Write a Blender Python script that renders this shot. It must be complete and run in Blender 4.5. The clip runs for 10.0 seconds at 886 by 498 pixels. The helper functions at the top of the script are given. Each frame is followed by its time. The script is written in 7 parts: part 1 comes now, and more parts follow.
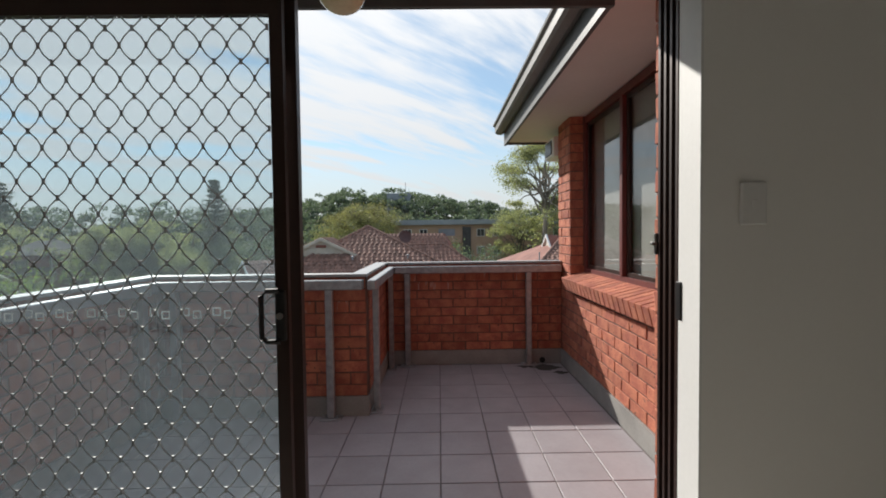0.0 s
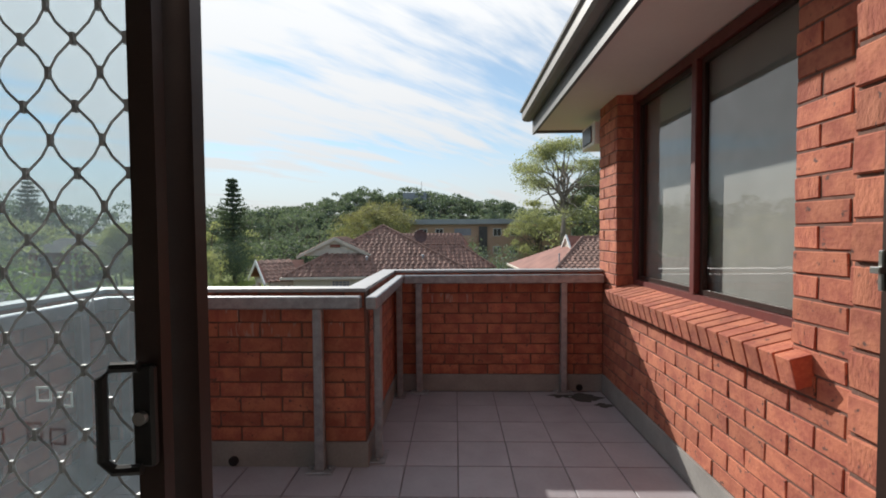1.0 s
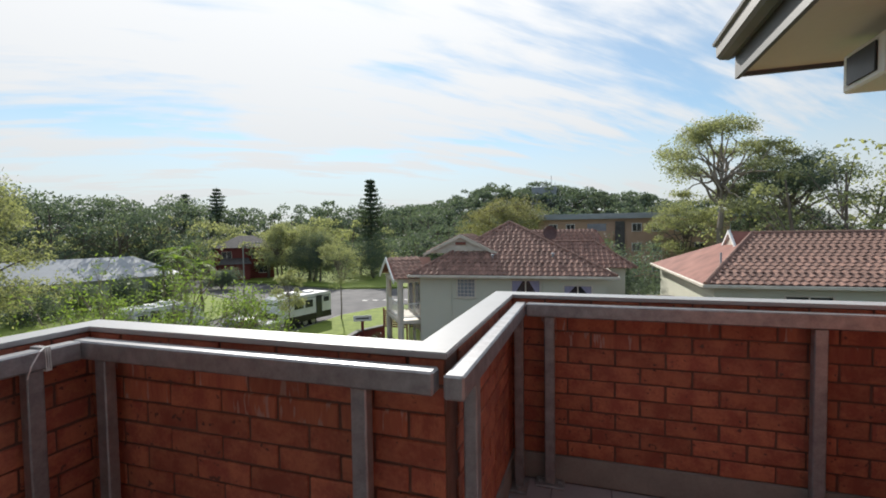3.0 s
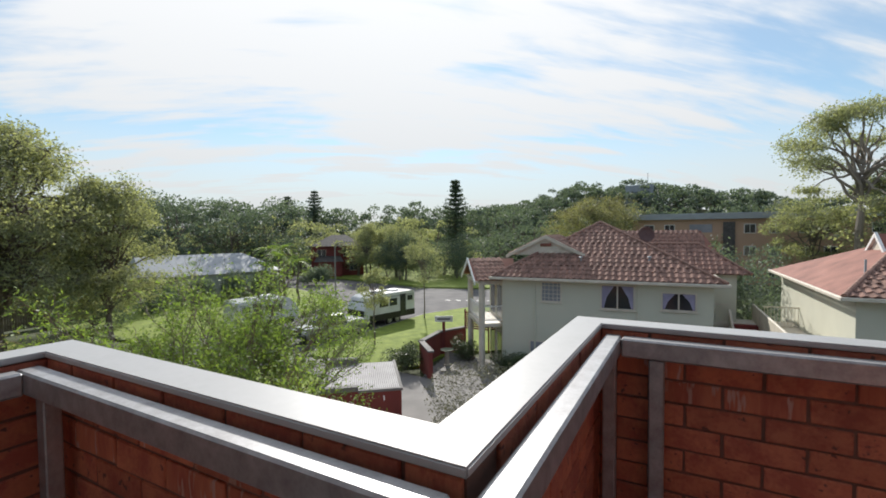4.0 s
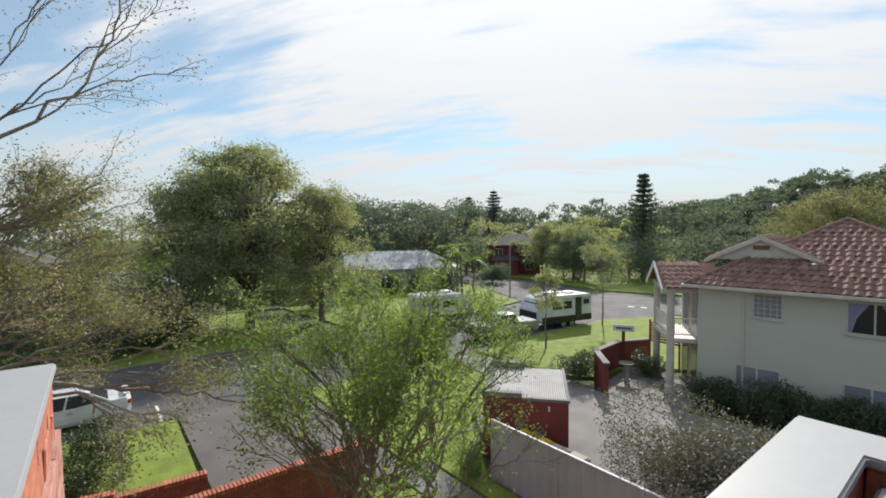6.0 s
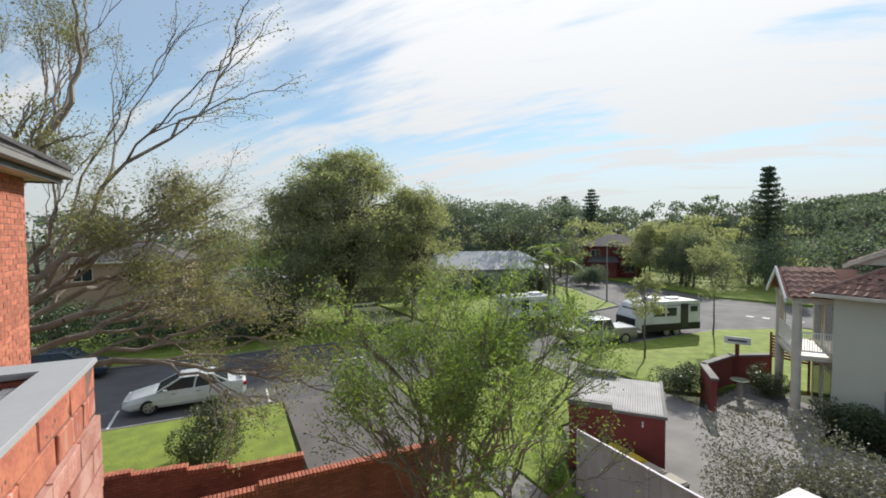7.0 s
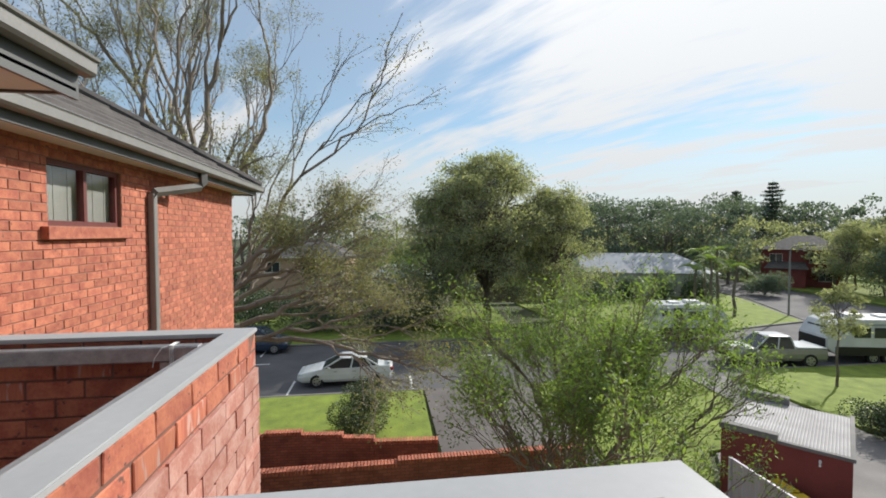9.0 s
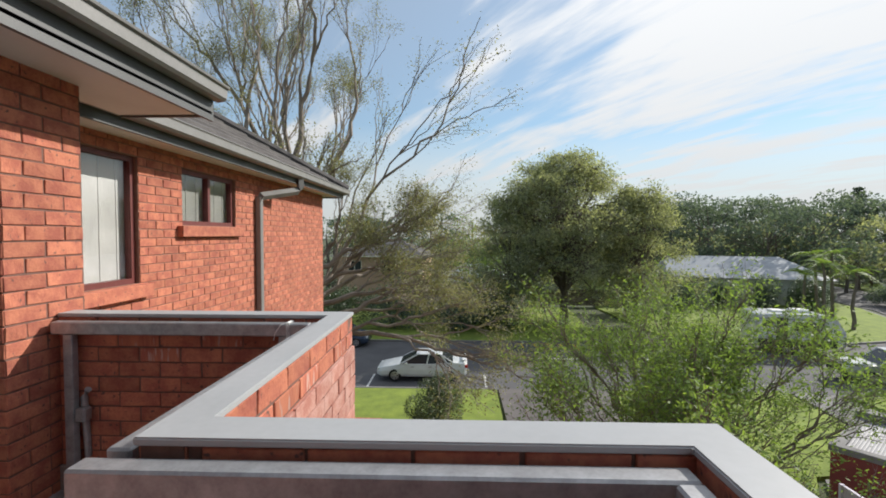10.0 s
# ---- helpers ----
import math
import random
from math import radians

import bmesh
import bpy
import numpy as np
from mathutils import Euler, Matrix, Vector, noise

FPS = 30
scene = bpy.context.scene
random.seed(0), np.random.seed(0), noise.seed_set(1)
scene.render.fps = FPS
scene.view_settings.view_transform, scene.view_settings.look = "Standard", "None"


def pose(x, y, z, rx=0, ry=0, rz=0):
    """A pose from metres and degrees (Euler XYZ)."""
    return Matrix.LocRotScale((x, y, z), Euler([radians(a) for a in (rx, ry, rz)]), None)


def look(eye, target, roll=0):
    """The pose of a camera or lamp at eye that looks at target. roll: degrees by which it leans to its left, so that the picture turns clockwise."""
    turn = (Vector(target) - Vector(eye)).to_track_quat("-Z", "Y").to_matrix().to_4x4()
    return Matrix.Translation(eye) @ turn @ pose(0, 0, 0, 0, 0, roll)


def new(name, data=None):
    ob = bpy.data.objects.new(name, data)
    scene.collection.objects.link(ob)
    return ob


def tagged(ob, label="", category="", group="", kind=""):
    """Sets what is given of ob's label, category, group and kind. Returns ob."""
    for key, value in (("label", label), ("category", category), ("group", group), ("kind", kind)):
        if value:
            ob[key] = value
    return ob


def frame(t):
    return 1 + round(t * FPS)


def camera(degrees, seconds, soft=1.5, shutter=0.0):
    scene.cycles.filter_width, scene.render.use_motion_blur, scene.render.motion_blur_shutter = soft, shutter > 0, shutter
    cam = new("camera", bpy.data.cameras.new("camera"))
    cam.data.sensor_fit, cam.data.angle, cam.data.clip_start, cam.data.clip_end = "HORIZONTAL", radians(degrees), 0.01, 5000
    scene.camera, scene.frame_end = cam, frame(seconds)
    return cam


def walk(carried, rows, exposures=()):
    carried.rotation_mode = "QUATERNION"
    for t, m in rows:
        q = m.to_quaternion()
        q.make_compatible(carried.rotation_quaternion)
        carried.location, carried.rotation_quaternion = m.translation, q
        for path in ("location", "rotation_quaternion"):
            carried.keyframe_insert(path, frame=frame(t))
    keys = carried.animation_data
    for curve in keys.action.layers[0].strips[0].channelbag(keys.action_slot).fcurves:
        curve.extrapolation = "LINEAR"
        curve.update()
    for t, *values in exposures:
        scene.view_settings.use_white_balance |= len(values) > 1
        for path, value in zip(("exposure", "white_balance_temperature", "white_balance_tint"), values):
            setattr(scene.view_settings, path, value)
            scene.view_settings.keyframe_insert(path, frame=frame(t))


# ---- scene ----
cam = camera(89.9, 10.0, soft=1.8)

PATH = [
    (0, (-0.035, -0.348, 1.295), (-0.017, 1.65, 1.229), -0.7),
    (0.5, (-0.028, -0.002, 1.307), (-0.023, 1.997, 1.242), -0.6),
    (1, (-0.051, 0.334, 1.323), (-0.104, 2.333, 1.255), -0.4),
    (1.5, (-0.075, 0.645, 1.34), (-0.246, 2.636, 1.268), -0.6),
    (2, (-0.08, 0.957, 1.355), (-0.382, 2.933, 1.282), -0.7),
    (3.5, (-0.214, 1.887, 1.385), (-1.007, 3.721, 1.305), -0.7),
    (4, (-0.255, 2.192, 1.388), (-1.221, 3.941, 1.313), -0.5),
    (4.5, (-0.309, 2.445, 1.383), (-1.424, 4.105, 1.31), -0.7),
    (5, (-0.417, 2.687, 1.401), (-1.688, 4.229, 1.325), -0.3),
    (5.5, (-0.447, 2.857, 1.394), (-1.87, 4.26, 1.318), -0.3),
    (7, (-0.291, 3.322, 1.436), (-2.084, 4.206, 1.365), -0.3),
    (7.5, (-0.237, 3.431, 1.448), (-2.099, 4.159, 1.376), -0.3),
    (8, (-0.117, 3.524, 1.444), (-2.029, 4.106, 1.376), -0.3),
    (8.5, (0.007, 3.556, 1.468), (-1.945, 3.986, 1.399), -0.2),
    (9, (0.154, 3.542, 1.489), (-1.825, 3.819, 1.419), -0.1),
    (9.5, (0.326, 3.538, 1.479), (-1.669, 3.664, 1.412), -0.1),
    (10, (0.4, 3.524, 1.474), (-1.598, 3.463, 1.407), 0.1),
]
walk(cam, [(t, look(eye, target, roll)) for t, eye, target, roll in PATH])

# ---- light ----
SUN_AZ, SUN_EL = 33.0, 31.0          # degrees to the left of +y, and up
scene.view_settings.exposure = 1.05


def build_world():
    w = bpy.data.worlds.new("sky")
    scene.world = w
    w.use_nodes = True
    nt = w.node_tree
    nt.nodes.clear()
    n = nt.nodes.new
    link = nt.links.new
    out, bg = n("ShaderNodeOutputWorld"), n("ShaderNodeBackground")
    sky = n("ShaderNodeTexSky")
    sky.sky_type, sky.sun_disc = "NISHITA", False
    sky.sun_elevation, sky.sun_rotation = radians(SUN_EL), radians(-SUN_AZ)
    sky.air_density, sky.dust_density, sky.ozone_density = 1.0, 0.15, 2.0
    co = n("ShaderNodeTexCoord")
    sep = n("ShaderNodeSeparateXYZ")
    link(co.outputs["Generated"], sep.inputs[0])
    up = n("ShaderNodeMath")
    up.operation, up.inputs[1].default_value = "MAXIMUM", 0.0
    link(sep.outputs["Z"], up.inputs[0])
    lift = n("ShaderNodeMath")
    lift.operation, lift.inputs[1].default_value = "ADD", 0.26
    link(up.outputs[0], lift.inputs[0])
    dx, dy = n("ShaderNodeMath"), n("ShaderNodeMath")
    for m, axis in ((dx, "X"), (dy, "Y")):
        m.operation = "DIVIDE"
        link(sep.outputs[axis], m.inputs[0])
        link(lift.outputs[0], m.inputs[1])
    flat = n("ShaderNodeCombineXYZ")
    link(dx.outputs[0], flat.inputs[0])
    link(dy.outputs[0], flat.inputs[1])
    layers = []
    for turn, sx, sy, scale, detail, seed in ((36, 0.5, 1.6, 2.6, 8, 3.1), (30, 0.6, 1.1, 1.3, 5, 7.7), (40, 0.5, 2.6, 3.4, 9, 1.3)):
        mp = n("ShaderNodeMapping")
        mp.inputs["Rotation"].default_value = (0, 0, radians(turn))
        mp.vector_type = "TEXTURE"
        mp.inputs["Scale"].default_value = (1 / sx, 1 / sy, 1)
        mp.inputs["Location"].default_value = (seed, seed * 0.7, seed)
        link(flat.outputs[0], mp.inputs[0])
        tx = n("ShaderNodeTexNoise")
        tx.inputs["Scale"].default_value, tx.inputs["Detail"].default_value = scale, detail
        tx.inputs["Roughness"].default_value, tx.inputs["Distortion"].default_value = 0.55, 0.35
        link(mp.outputs[0], tx.inputs["Vector"])
        layers.append(tx)
    add = n("ShaderNodeMath")
    add.operation = "ADD"
    link(layers[0].outputs["Fac"], add.inputs[0])
    link(layers[1].outputs["Fac"], add.inputs[1])
    # fine streaks of high cloud over the broad sheets
    streak = n("ShaderNodeMath")
    streak.operation, streak.inputs[1].default_value, streak.inputs[2].default_value = "MULTIPLY_ADD", 0.95, -0.475
    link(layers[2].outputs["Fac"], streak.inputs[0])
    wisps = n("ShaderNodeMath")
    wisps.operation = "ADD"
    link(add.outputs[0], wisps.inputs[0])
    link(streak.outputs[0], wisps.inputs[1])
    ramp = n("ShaderNodeMapRange")
    ramp.interpolation_type = "SMOOTHSTEP"
    ramp.inputs["From Min"].default_value, ramp.inputs["From Max"].default_value = 0.70, 1.14
    ramp.inputs["To Min"].default_value, ramp.inputs["To Max"].default_value = 0.30, 0.96
    # thin cloud is lit by the sky and the sun behind it: brighter towards the sun
    sun_dir = n("ShaderNodeVectorMath")
    sun_dir.operation = "DOT_PRODUCT"
    a, e = radians(SUN_AZ), radians(SUN_EL)
    sun_dir.inputs[1].default_value = (-math.sin(a) * math.cos(e), math.cos(a) * math.cos(e), math.sin(e))
    link(co.outputs["Generated"], sun_dir.inputs[0])
    away = n("ShaderNodeMath")
    away.operation, away.inputs[1].default_value, away.inputs[2].default_value = "MULTIPLY_ADD", 0.46, -0.40
    link(sun_dir.outputs["Value"], away.inputs[0])
    amount = n("ShaderNodeMath")
    amount.operation = "ADD"
    link(wisps.outputs[0], amount.inputs[0])
    link(away.outputs[0], amount.inputs[1])
    link(amount.outputs[0], ramp.inputs["Value"])
    # the veil thickens towards the horizon
    low = n("ShaderNodeMapRange")
    low.interpolation_type = "SMOOTHSTEP"
    low.inputs["From Min"].default_value, low.inputs["From Max"].default_value = 0.03, 0.36
    low.inputs["To Min"].default_value, low.inputs["To Max"].default_value = 0.92, 0.0
    link(up.outputs[0], low.inputs["Value"])
    cover = n("ShaderNodeMath")
    cover.operation = "MAXIMUM"
    link(ramp.outputs[0], cover.inputs[0])
    link(low.outputs[0], cover.inputs[1])
    glow = n("ShaderNodeMapRange")
    glow.interpolation_type = "SMOOTHERSTEP"
    glow.inputs["From Min"].default_value, glow.inputs["From Max"].default_value = 0.1, 1.0
    glow.inputs["To Min"].default_value, glow.inputs["To Max"].default_value = 3.0, 3.5
    link(sun_dir.outputs["Value"], glow.inputs["Value"])
    # an overcast veil is brighter overhead than at the horizon
    zenith = n("ShaderNodeMath")
    zenith.operation, zenith.inputs[1].default_value, zenith.inputs[2].default_value = "MULTIPLY_ADD", 0.95, 1.0
    link(up.outputs[0], zenith.inputs[0])
    veil = n("ShaderNodeMath")
    veil.operation = "MULTIPLY"
    link(glow.outputs[0], veil.inputs[0])
    link(zenith.outputs[0], veil.inputs[1])
    tint = n("ShaderNodeMix")
    tint.data_type, tint.blend_type = "RGBA", "MULTIPLY"
    tint.inputs["Factor"].default_value = 1.0
    tint.inputs["A"].default_value = (0.98, 0.99, 1.0, 1)
    link(veil.outputs[0], tint.inputs["B"])
    mix = n("ShaderNodeMix")
    mix.data_type = "RGBA"
    link(cover.outputs[0], mix.inputs["Factor"])
    dim = n("ShaderNodeMix")
    dim.data_type, dim.blend_type = "RGBA", "MULTIPLY"
    dim.inputs["Factor"].default_value = 1.0
    dim.inputs["B"].default_value = (0.40, 0.60, 0.64, 1)
    link(sky.outputs[0], dim.inputs["A"])
    link(dim.outputs["Result"], mix.inputs["A"])
    link(tint.outputs["Result"], mix.inputs["B"])
    bg.inputs["Strength"].default_value = 0.1
    link(mix.outputs["Result"], bg.inputs["Color"])
    link(bg.outputs[0], out.inputs[0])


build_world()
sun = new("sun", bpy.data.lights.new("sun", "SUN"))
sun.data.energy, sun.data.angle, sun.data.color = 2.6, radians(0.7), (1.0, 0.95, 0.88)
_a, _e = radians(SUN_AZ), radians(SUN_EL)
sun.matrix_world = look((-math.sin(_a) * math.cos(_e) * 50, math.cos(_a) * math.cos(_e) * 50, math.sin(_e) * 50), (0, 0, 0))

# ---- materials ----


def material(name, colour, rough=0.7, metal=0.0, dark=None, scale=6.0, fine=60.0, bump=0.15, vary=0.0, spots=None, contrast=0.5, coord="Object", stretch=(1, 1, 1), depth=0.01):
    """Two scales of noise between colour and dark; vary: change from piece to piece; spots: (colour, scale, amount)."""
    m = bpy.data.materials.new(name)
    m.use_nodes = True
    nt = m.node_tree
    n, link = nt.nodes.new, nt.links.new
    bsdf = nt.nodes["Principled BSDF"]
    co = n("ShaderNodeTexCoord")
    mp = n("ShaderNodeMapping")
    mp.inputs["Scale"].default_value = stretch
    link(co.outputs[coord], mp.inputs[0])
    vec = mp.outputs[0]
    if vary:
        info = n("ShaderNodeObjectInfo")
        shift = n("ShaderNodeVectorMath")
        shift.operation = "ADD"
        mul = n("ShaderNodeMath")
        mul.operation, mul.inputs[1].default_value = "MULTIPLY", 57.0
        link(info.outputs["Random"], mul.inputs[0])
        link(mp.outputs[0], shift.inputs[0])
        link(mul.outputs[0], shift.inputs[1])
        vec = shift.outputs[0]
    big, small = n("ShaderNodeTexNoise"), n("ShaderNodeTexNoise")
    for tx, s, d in ((big, scale, 4), (small, fine, 3)):
        tx.inputs["Scale"].default_value, tx.inputs["Detail"].default_value = s, d
        link(vec, tx.inputs["Vector"])
    add = n("ShaderNodeMath")
    add.operation, add.inputs[2].default_value = "MULTIPLY_ADD", 0.0
    add.inputs[1].default_value = 0.45
    link(small.outputs["Fac"], add.inputs[0])
    link(big.outputs["Fac"], add.inputs[2])
    ramp = n("ShaderNodeMapRange")
    half = 0.5 * (1.05 - contrast)
    ramp.inputs["From Min"].default_value, ramp.inputs["From Max"].default_value = 0.725 - half, 0.725 + half
    link(add.outputs[0], ramp.inputs["Value"])
    mix = n("ShaderNodeMix")
    mix.data_type = "RGBA"
    dark = dark or tuple(c * 0.7 for c in colour)
    mix.inputs["A"].default_value = (*dark, 1)
    mix.inputs["B"].default_value = (*colour, 1)
    link(ramp.outputs[0], mix.inputs["Factor"])
    col = mix.outputs["Result"]
    if spots:
        sp = n("ShaderNodeTexNoise")
        sp.inputs["Scale"].default_value, sp.inputs["Detail"].default_value = spots[1], 2
        link(vec, sp.inputs["Vector"])
        cut = n("ShaderNodeMapRange")
        cut.inputs["From Min"].default_value, cut.inputs["From Max"].default_value = 1 - spots[2], 1.06 - spots[2]
        link(sp.outputs["Fac"], cut.inputs["Value"])
        ms = n("ShaderNodeMix")
        ms.data_type = "RGBA"
        ms.inputs["B"].default_value = (*spots[0], 1)
        link(cut.outputs[0], ms.inputs["Factor"])
        link(col, ms.inputs["A"])
        col = ms.outputs["Result"]
    if vary:
        hsv = n("ShaderNodeHueSaturation")
        val = n("ShaderNodeMapRange")
        val.inputs["To Min"].default_value, val.inputs["To Max"].default_value = 1 - vary, 1 + vary * 0.7
        link(info.outputs["Random"], val.inputs["Value"])
        link(val.outputs[0], hsv.inputs["Value"])
        link(col, hsv.inputs["Color"])
        col = hsv.outputs["Color"]
    link(col, bsdf.inputs["Base Color"])
    bsdf.inputs["Metallic"].default_value = metal
    rr = n("ShaderNodeMapRange")
    rr.inputs["To Min"].default_value, rr.inputs["To Max"].default_value = min(1, rough + 0.1), max(0.03, rough - 0.1)
    link(big.outputs["Fac"], rr.inputs["Value"])
    link(rr.outputs[0], bsdf.inputs["Roughness"])
    if bump:
        b = n("ShaderNodeBump")
        b.inputs["Strength"].default_value, b.inputs["Distance"].default_value = bump, depth
        link(add.outputs[0], b.inputs["Height"])
        link(b.outputs[0], bsdf.inputs["Normal"])
    return m


def coursed_brick(name, a, b, mortar):
    """Brickwork seen from afar, in courses of true size."""
    m = bpy.data.materials.new(name)
    m.use_nodes = True
    nt = m.node_tree
    n, link = nt.nodes.new, nt.links.new
    co, sep, com, tx, add = n("ShaderNodeTexCoord"), n("ShaderNodeSeparateXYZ"), n("ShaderNodeCombineXYZ"), n("ShaderNodeTexBrick"), n("ShaderNodeMath")
    link(co.outputs["Object"], sep.inputs[0])
    link(sep.outputs["X"], add.inputs[0])
    link(sep.outputs["Y"], add.inputs[1])
    link(add.outputs[0], com.inputs[0])
    link(sep.outputs["Z"], com.inputs[1])
    link(com.outputs[0], tx.inputs["Vector"])
    tx.inputs["Scale"].default_value = 1.0
    tx.inputs["Brick Width"].default_value, tx.inputs["Row Height"].default_value, tx.inputs["Mortar Size"].default_value = 0.24, 0.086, 0.008
    tx.inputs["Color1"].default_value, tx.inputs["Color2"].default_value, tx.inputs["Mortar"].default_value = (*a, 1), (*b, 1), (*mortar, 1)
    noise_tx, mul = n("ShaderNodeTexNoise"), n("ShaderNodeMix")
    noise_tx.inputs["Scale"].default_value, noise_tx.inputs["Detail"].default_value = 1.4, 5
    mul.data_type, mul.blend_type = "RGBA", "OVERLAY"
    mul.inputs["Factor"].default_value = 0.6
    link(co.outputs["Object"], noise_tx.inputs["Vector"])
    link(tx.outputs["Color"], mul.inputs["A"])
    link(noise_tx.outputs["Fac"], mul.inputs["B"])
    bsdf, bump = nt.nodes["Principled BSDF"], n("ShaderNodeBump")
    link(mul.outputs["Result"], bsdf.inputs["Base Color"])
    bsdf.inputs["Roughness"].default_value = 0.9
    bump.inputs["Distance"].default_value, bump.invert = 0.008, True
    link(tx.outputs["Fac"], bump.inputs["Height"])
    link(bump.outputs[0], bsdf.inputs["Normal"])
    return m


def leaf_material(name, light, dark, rough=0.55, through_light=0.25):
    m = bpy.data.materials.new(name)
    m.use_nodes = True
    nt = m.node_tree
    n, link = nt.nodes.new, nt.links.new
    bsdf = nt.nodes["Principled BSDF"]
    geo = n("ShaderNodeNewGeometry")
    ramp = n("ShaderNodeMix")
    ramp.data_type = "RGBA"
    ramp.inputs["A"].default_value, ramp.inputs["B"].default_value = (*dark, 1), (*light, 1)
    link(geo.outputs["Random Per Island"], ramp.inputs["Factor"])
    link(ramp.outputs["Result"], bsdf.inputs["Base Color"])
    bsdf.inputs["Roughness"].default_value = rough
    tr = n("ShaderNodeBsdfTranslucent")
    tc = n("ShaderNodeMix")
    tc.data_type, tc.blend_type = "RGBA", "MULTIPLY"
    tc.inputs["Factor"].default_value = 1.0
    tc.inputs["B"].default_value = (1.35, 1.33, 0.7, 1)
    link(ramp.outputs["Result"], tc.inputs["A"])
    link(tc.outputs["Result"], tr.inputs["Color"])
    ms = n("ShaderNodeMixShader")
    ms.inputs["Fac"].default_value = through_light
    link(bsdf.outputs[0], ms.inputs[1])
    link(tr.outputs[0], ms.inputs[2])
    link(ms.outputs[0], nt.nodes["Material Output"].inputs["Surface"])
    return m


def glass_material(name, colour, see=0.8, rough=0.02):
    """A thin pane: tinted see-through with a Fresnel gloss."""
    m = bpy.data.materials.new(name)
    m.use_nodes = True
    nt = m.node_tree
    n, link = nt.nodes.new, nt.links.new
    clear, gloss, ms, lw = n("ShaderNodeBsdfTransparent"), n("ShaderNodeBsdfGlossy"), n("ShaderNodeMixShader"), n("ShaderNodeLayerWeight")
    clear.inputs[0].default_value = (*[c * see for c in colour], 1)
    gloss.inputs["Roughness"].default_value = rough
    lw.inputs["Blend"].default_value = 0.5
    p, f = n("ShaderNodeMath"), n("ShaderNodeMath")
    p.operation, p.inputs[1].default_value = "POWER", 5.0
    f.operation, f.inputs[1].default_value, f.inputs[2].default_value = "MULTIPLY_ADD", 0.92, 0.07
    link(lw.outputs["Facing"], p.inputs[0])
    link(p.outputs[0], f.inputs[0])
    link(f.outputs[0], ms.inputs[0])
    link(clear.outputs[0], ms.inputs[1])
    link(gloss.outputs[0], ms.inputs[2])
    link(ms.outputs[0], nt.nodes["Material Output"].inputs["Surface"])
    return m


def screen_material(name, colour, cover):
    """Fine insect screen: threads that cover part of the view."""
    m = bpy.data.materials.new(name)
    m.use_nodes = True
    nt = m.node_tree
    n, link = nt.nodes.new, nt.links.new
    clear, ms, half = n("ShaderNodeBsdfTransparent"), n("ShaderNodeMixShader"), n("ShaderNodeMixShader")
    dif, tra = n("ShaderNodeBsdfDiffuse"), n("ShaderNodeBsdfTranslucent")
    dif.inputs[0].default_value = tra.inputs[0].default_value = (*colour, 1)
    half.inputs[0].default_value = 0.5
    link(dif.outputs[0], half.inputs[1])
    link(tra.outputs[0], half.inputs[2])
    ms.inputs[0].default_value = cover
    link(clear.outputs[0], ms.inputs[1])
    link(half.outputs[0], ms.inputs[2])
    link(ms.outputs[0], nt.nodes["Material Output"].inputs["Surface"])
    return m


M = {}
M["brick"] = material("red_brick", (0.52, 0.185, 0.105), 0.88, dark=(0.36, 0.108, 0.072), scale=11, fine=70, bump=0.8, vary=0.2, spots=((0.15, 0.075, 0.06), 36, 0.345), contrast=0.75, depth=0.006)
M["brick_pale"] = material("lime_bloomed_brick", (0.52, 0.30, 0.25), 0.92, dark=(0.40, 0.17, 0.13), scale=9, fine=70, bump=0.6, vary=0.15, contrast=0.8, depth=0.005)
M["brick_limed"] = material("brick_with_lime_streaks", (0.52, 0.185, 0.105), 0.9, dark=(0.36, 0.108, 0.072), scale=11, fine=70, bump=0.8, vary=0.2, spots=((0.47, 0.29, 0.24), 42, 0.42), contrast=0.75, depth=0.006, stretch=(1, 1, 0.18))
M["garden_brick"] = coursed_brick("garden_brickwork", (0.34, 0.115, 0.075), (0.25, 0.08, 0.055), (0.13, 0.075, 0.06))
M["mortar"] = material("brick_mortar", (0.20, 0.11, 0.085), 0.95, scale=20, fine=200, bump=0.5, depth=0.004)
M["mortar_wing"] = material("pale_brick_mortar", (0.28, 0.15, 0.11), 0.95, scale=20, fine=200, bump=0.4, depth=0.004)
M["tile"] = material("floor_tile", (0.385, 0.36, 0.385), 0.45, dark=(0.32, 0.295, 0.315), scale=5, fine=50, bump=0.05, vary=0.07, depth=0.002)
M["grout"] = material("grout", (0.25, 0.22, 0.22), 0.9, scale=12, bump=0.2)
M["upstand"] = material("upstand_render", (0.34, 0.33, 0.31), 0.7, scale=5, fine=60, bump=0.1)
M["galv"] = material("galvanised_steel", (0.46, 0.465, 0.48), 0.45, 0.6, dark=(0.28, 0.28, 0.29), scale=22, fine=120, bump=0.08, depth=0.002)
M["cap"] = material("white_coping", (0.40, 0.41, 0.42), 0.5, dark=(0.34, 0.35, 0.36), scale=3, fine=40, bump=0.06, depth=0.003)
M["soffit"] = material("painted_soffit", (0.68, 0.64, 0.61), 0.7, dark=(0.62, 0.58, 0.55), scale=2, fine=30, bump=0.04)
M["fascia"] = material("grey_fascia", (0.10, 0.105, 0.105), 0.5, scale=3, bump=0.04)
M["gutter"] = material("metal_gutter", (0.25, 0.247, 0.237), 0.5, 0.1, scale=3, bump=0.03)
M["brown"] = material("brown_aluminium", (0.055, 0.032, 0.026), 0.4, 0.3, scale=10, fine=120, bump=0.05, depth=0.002)
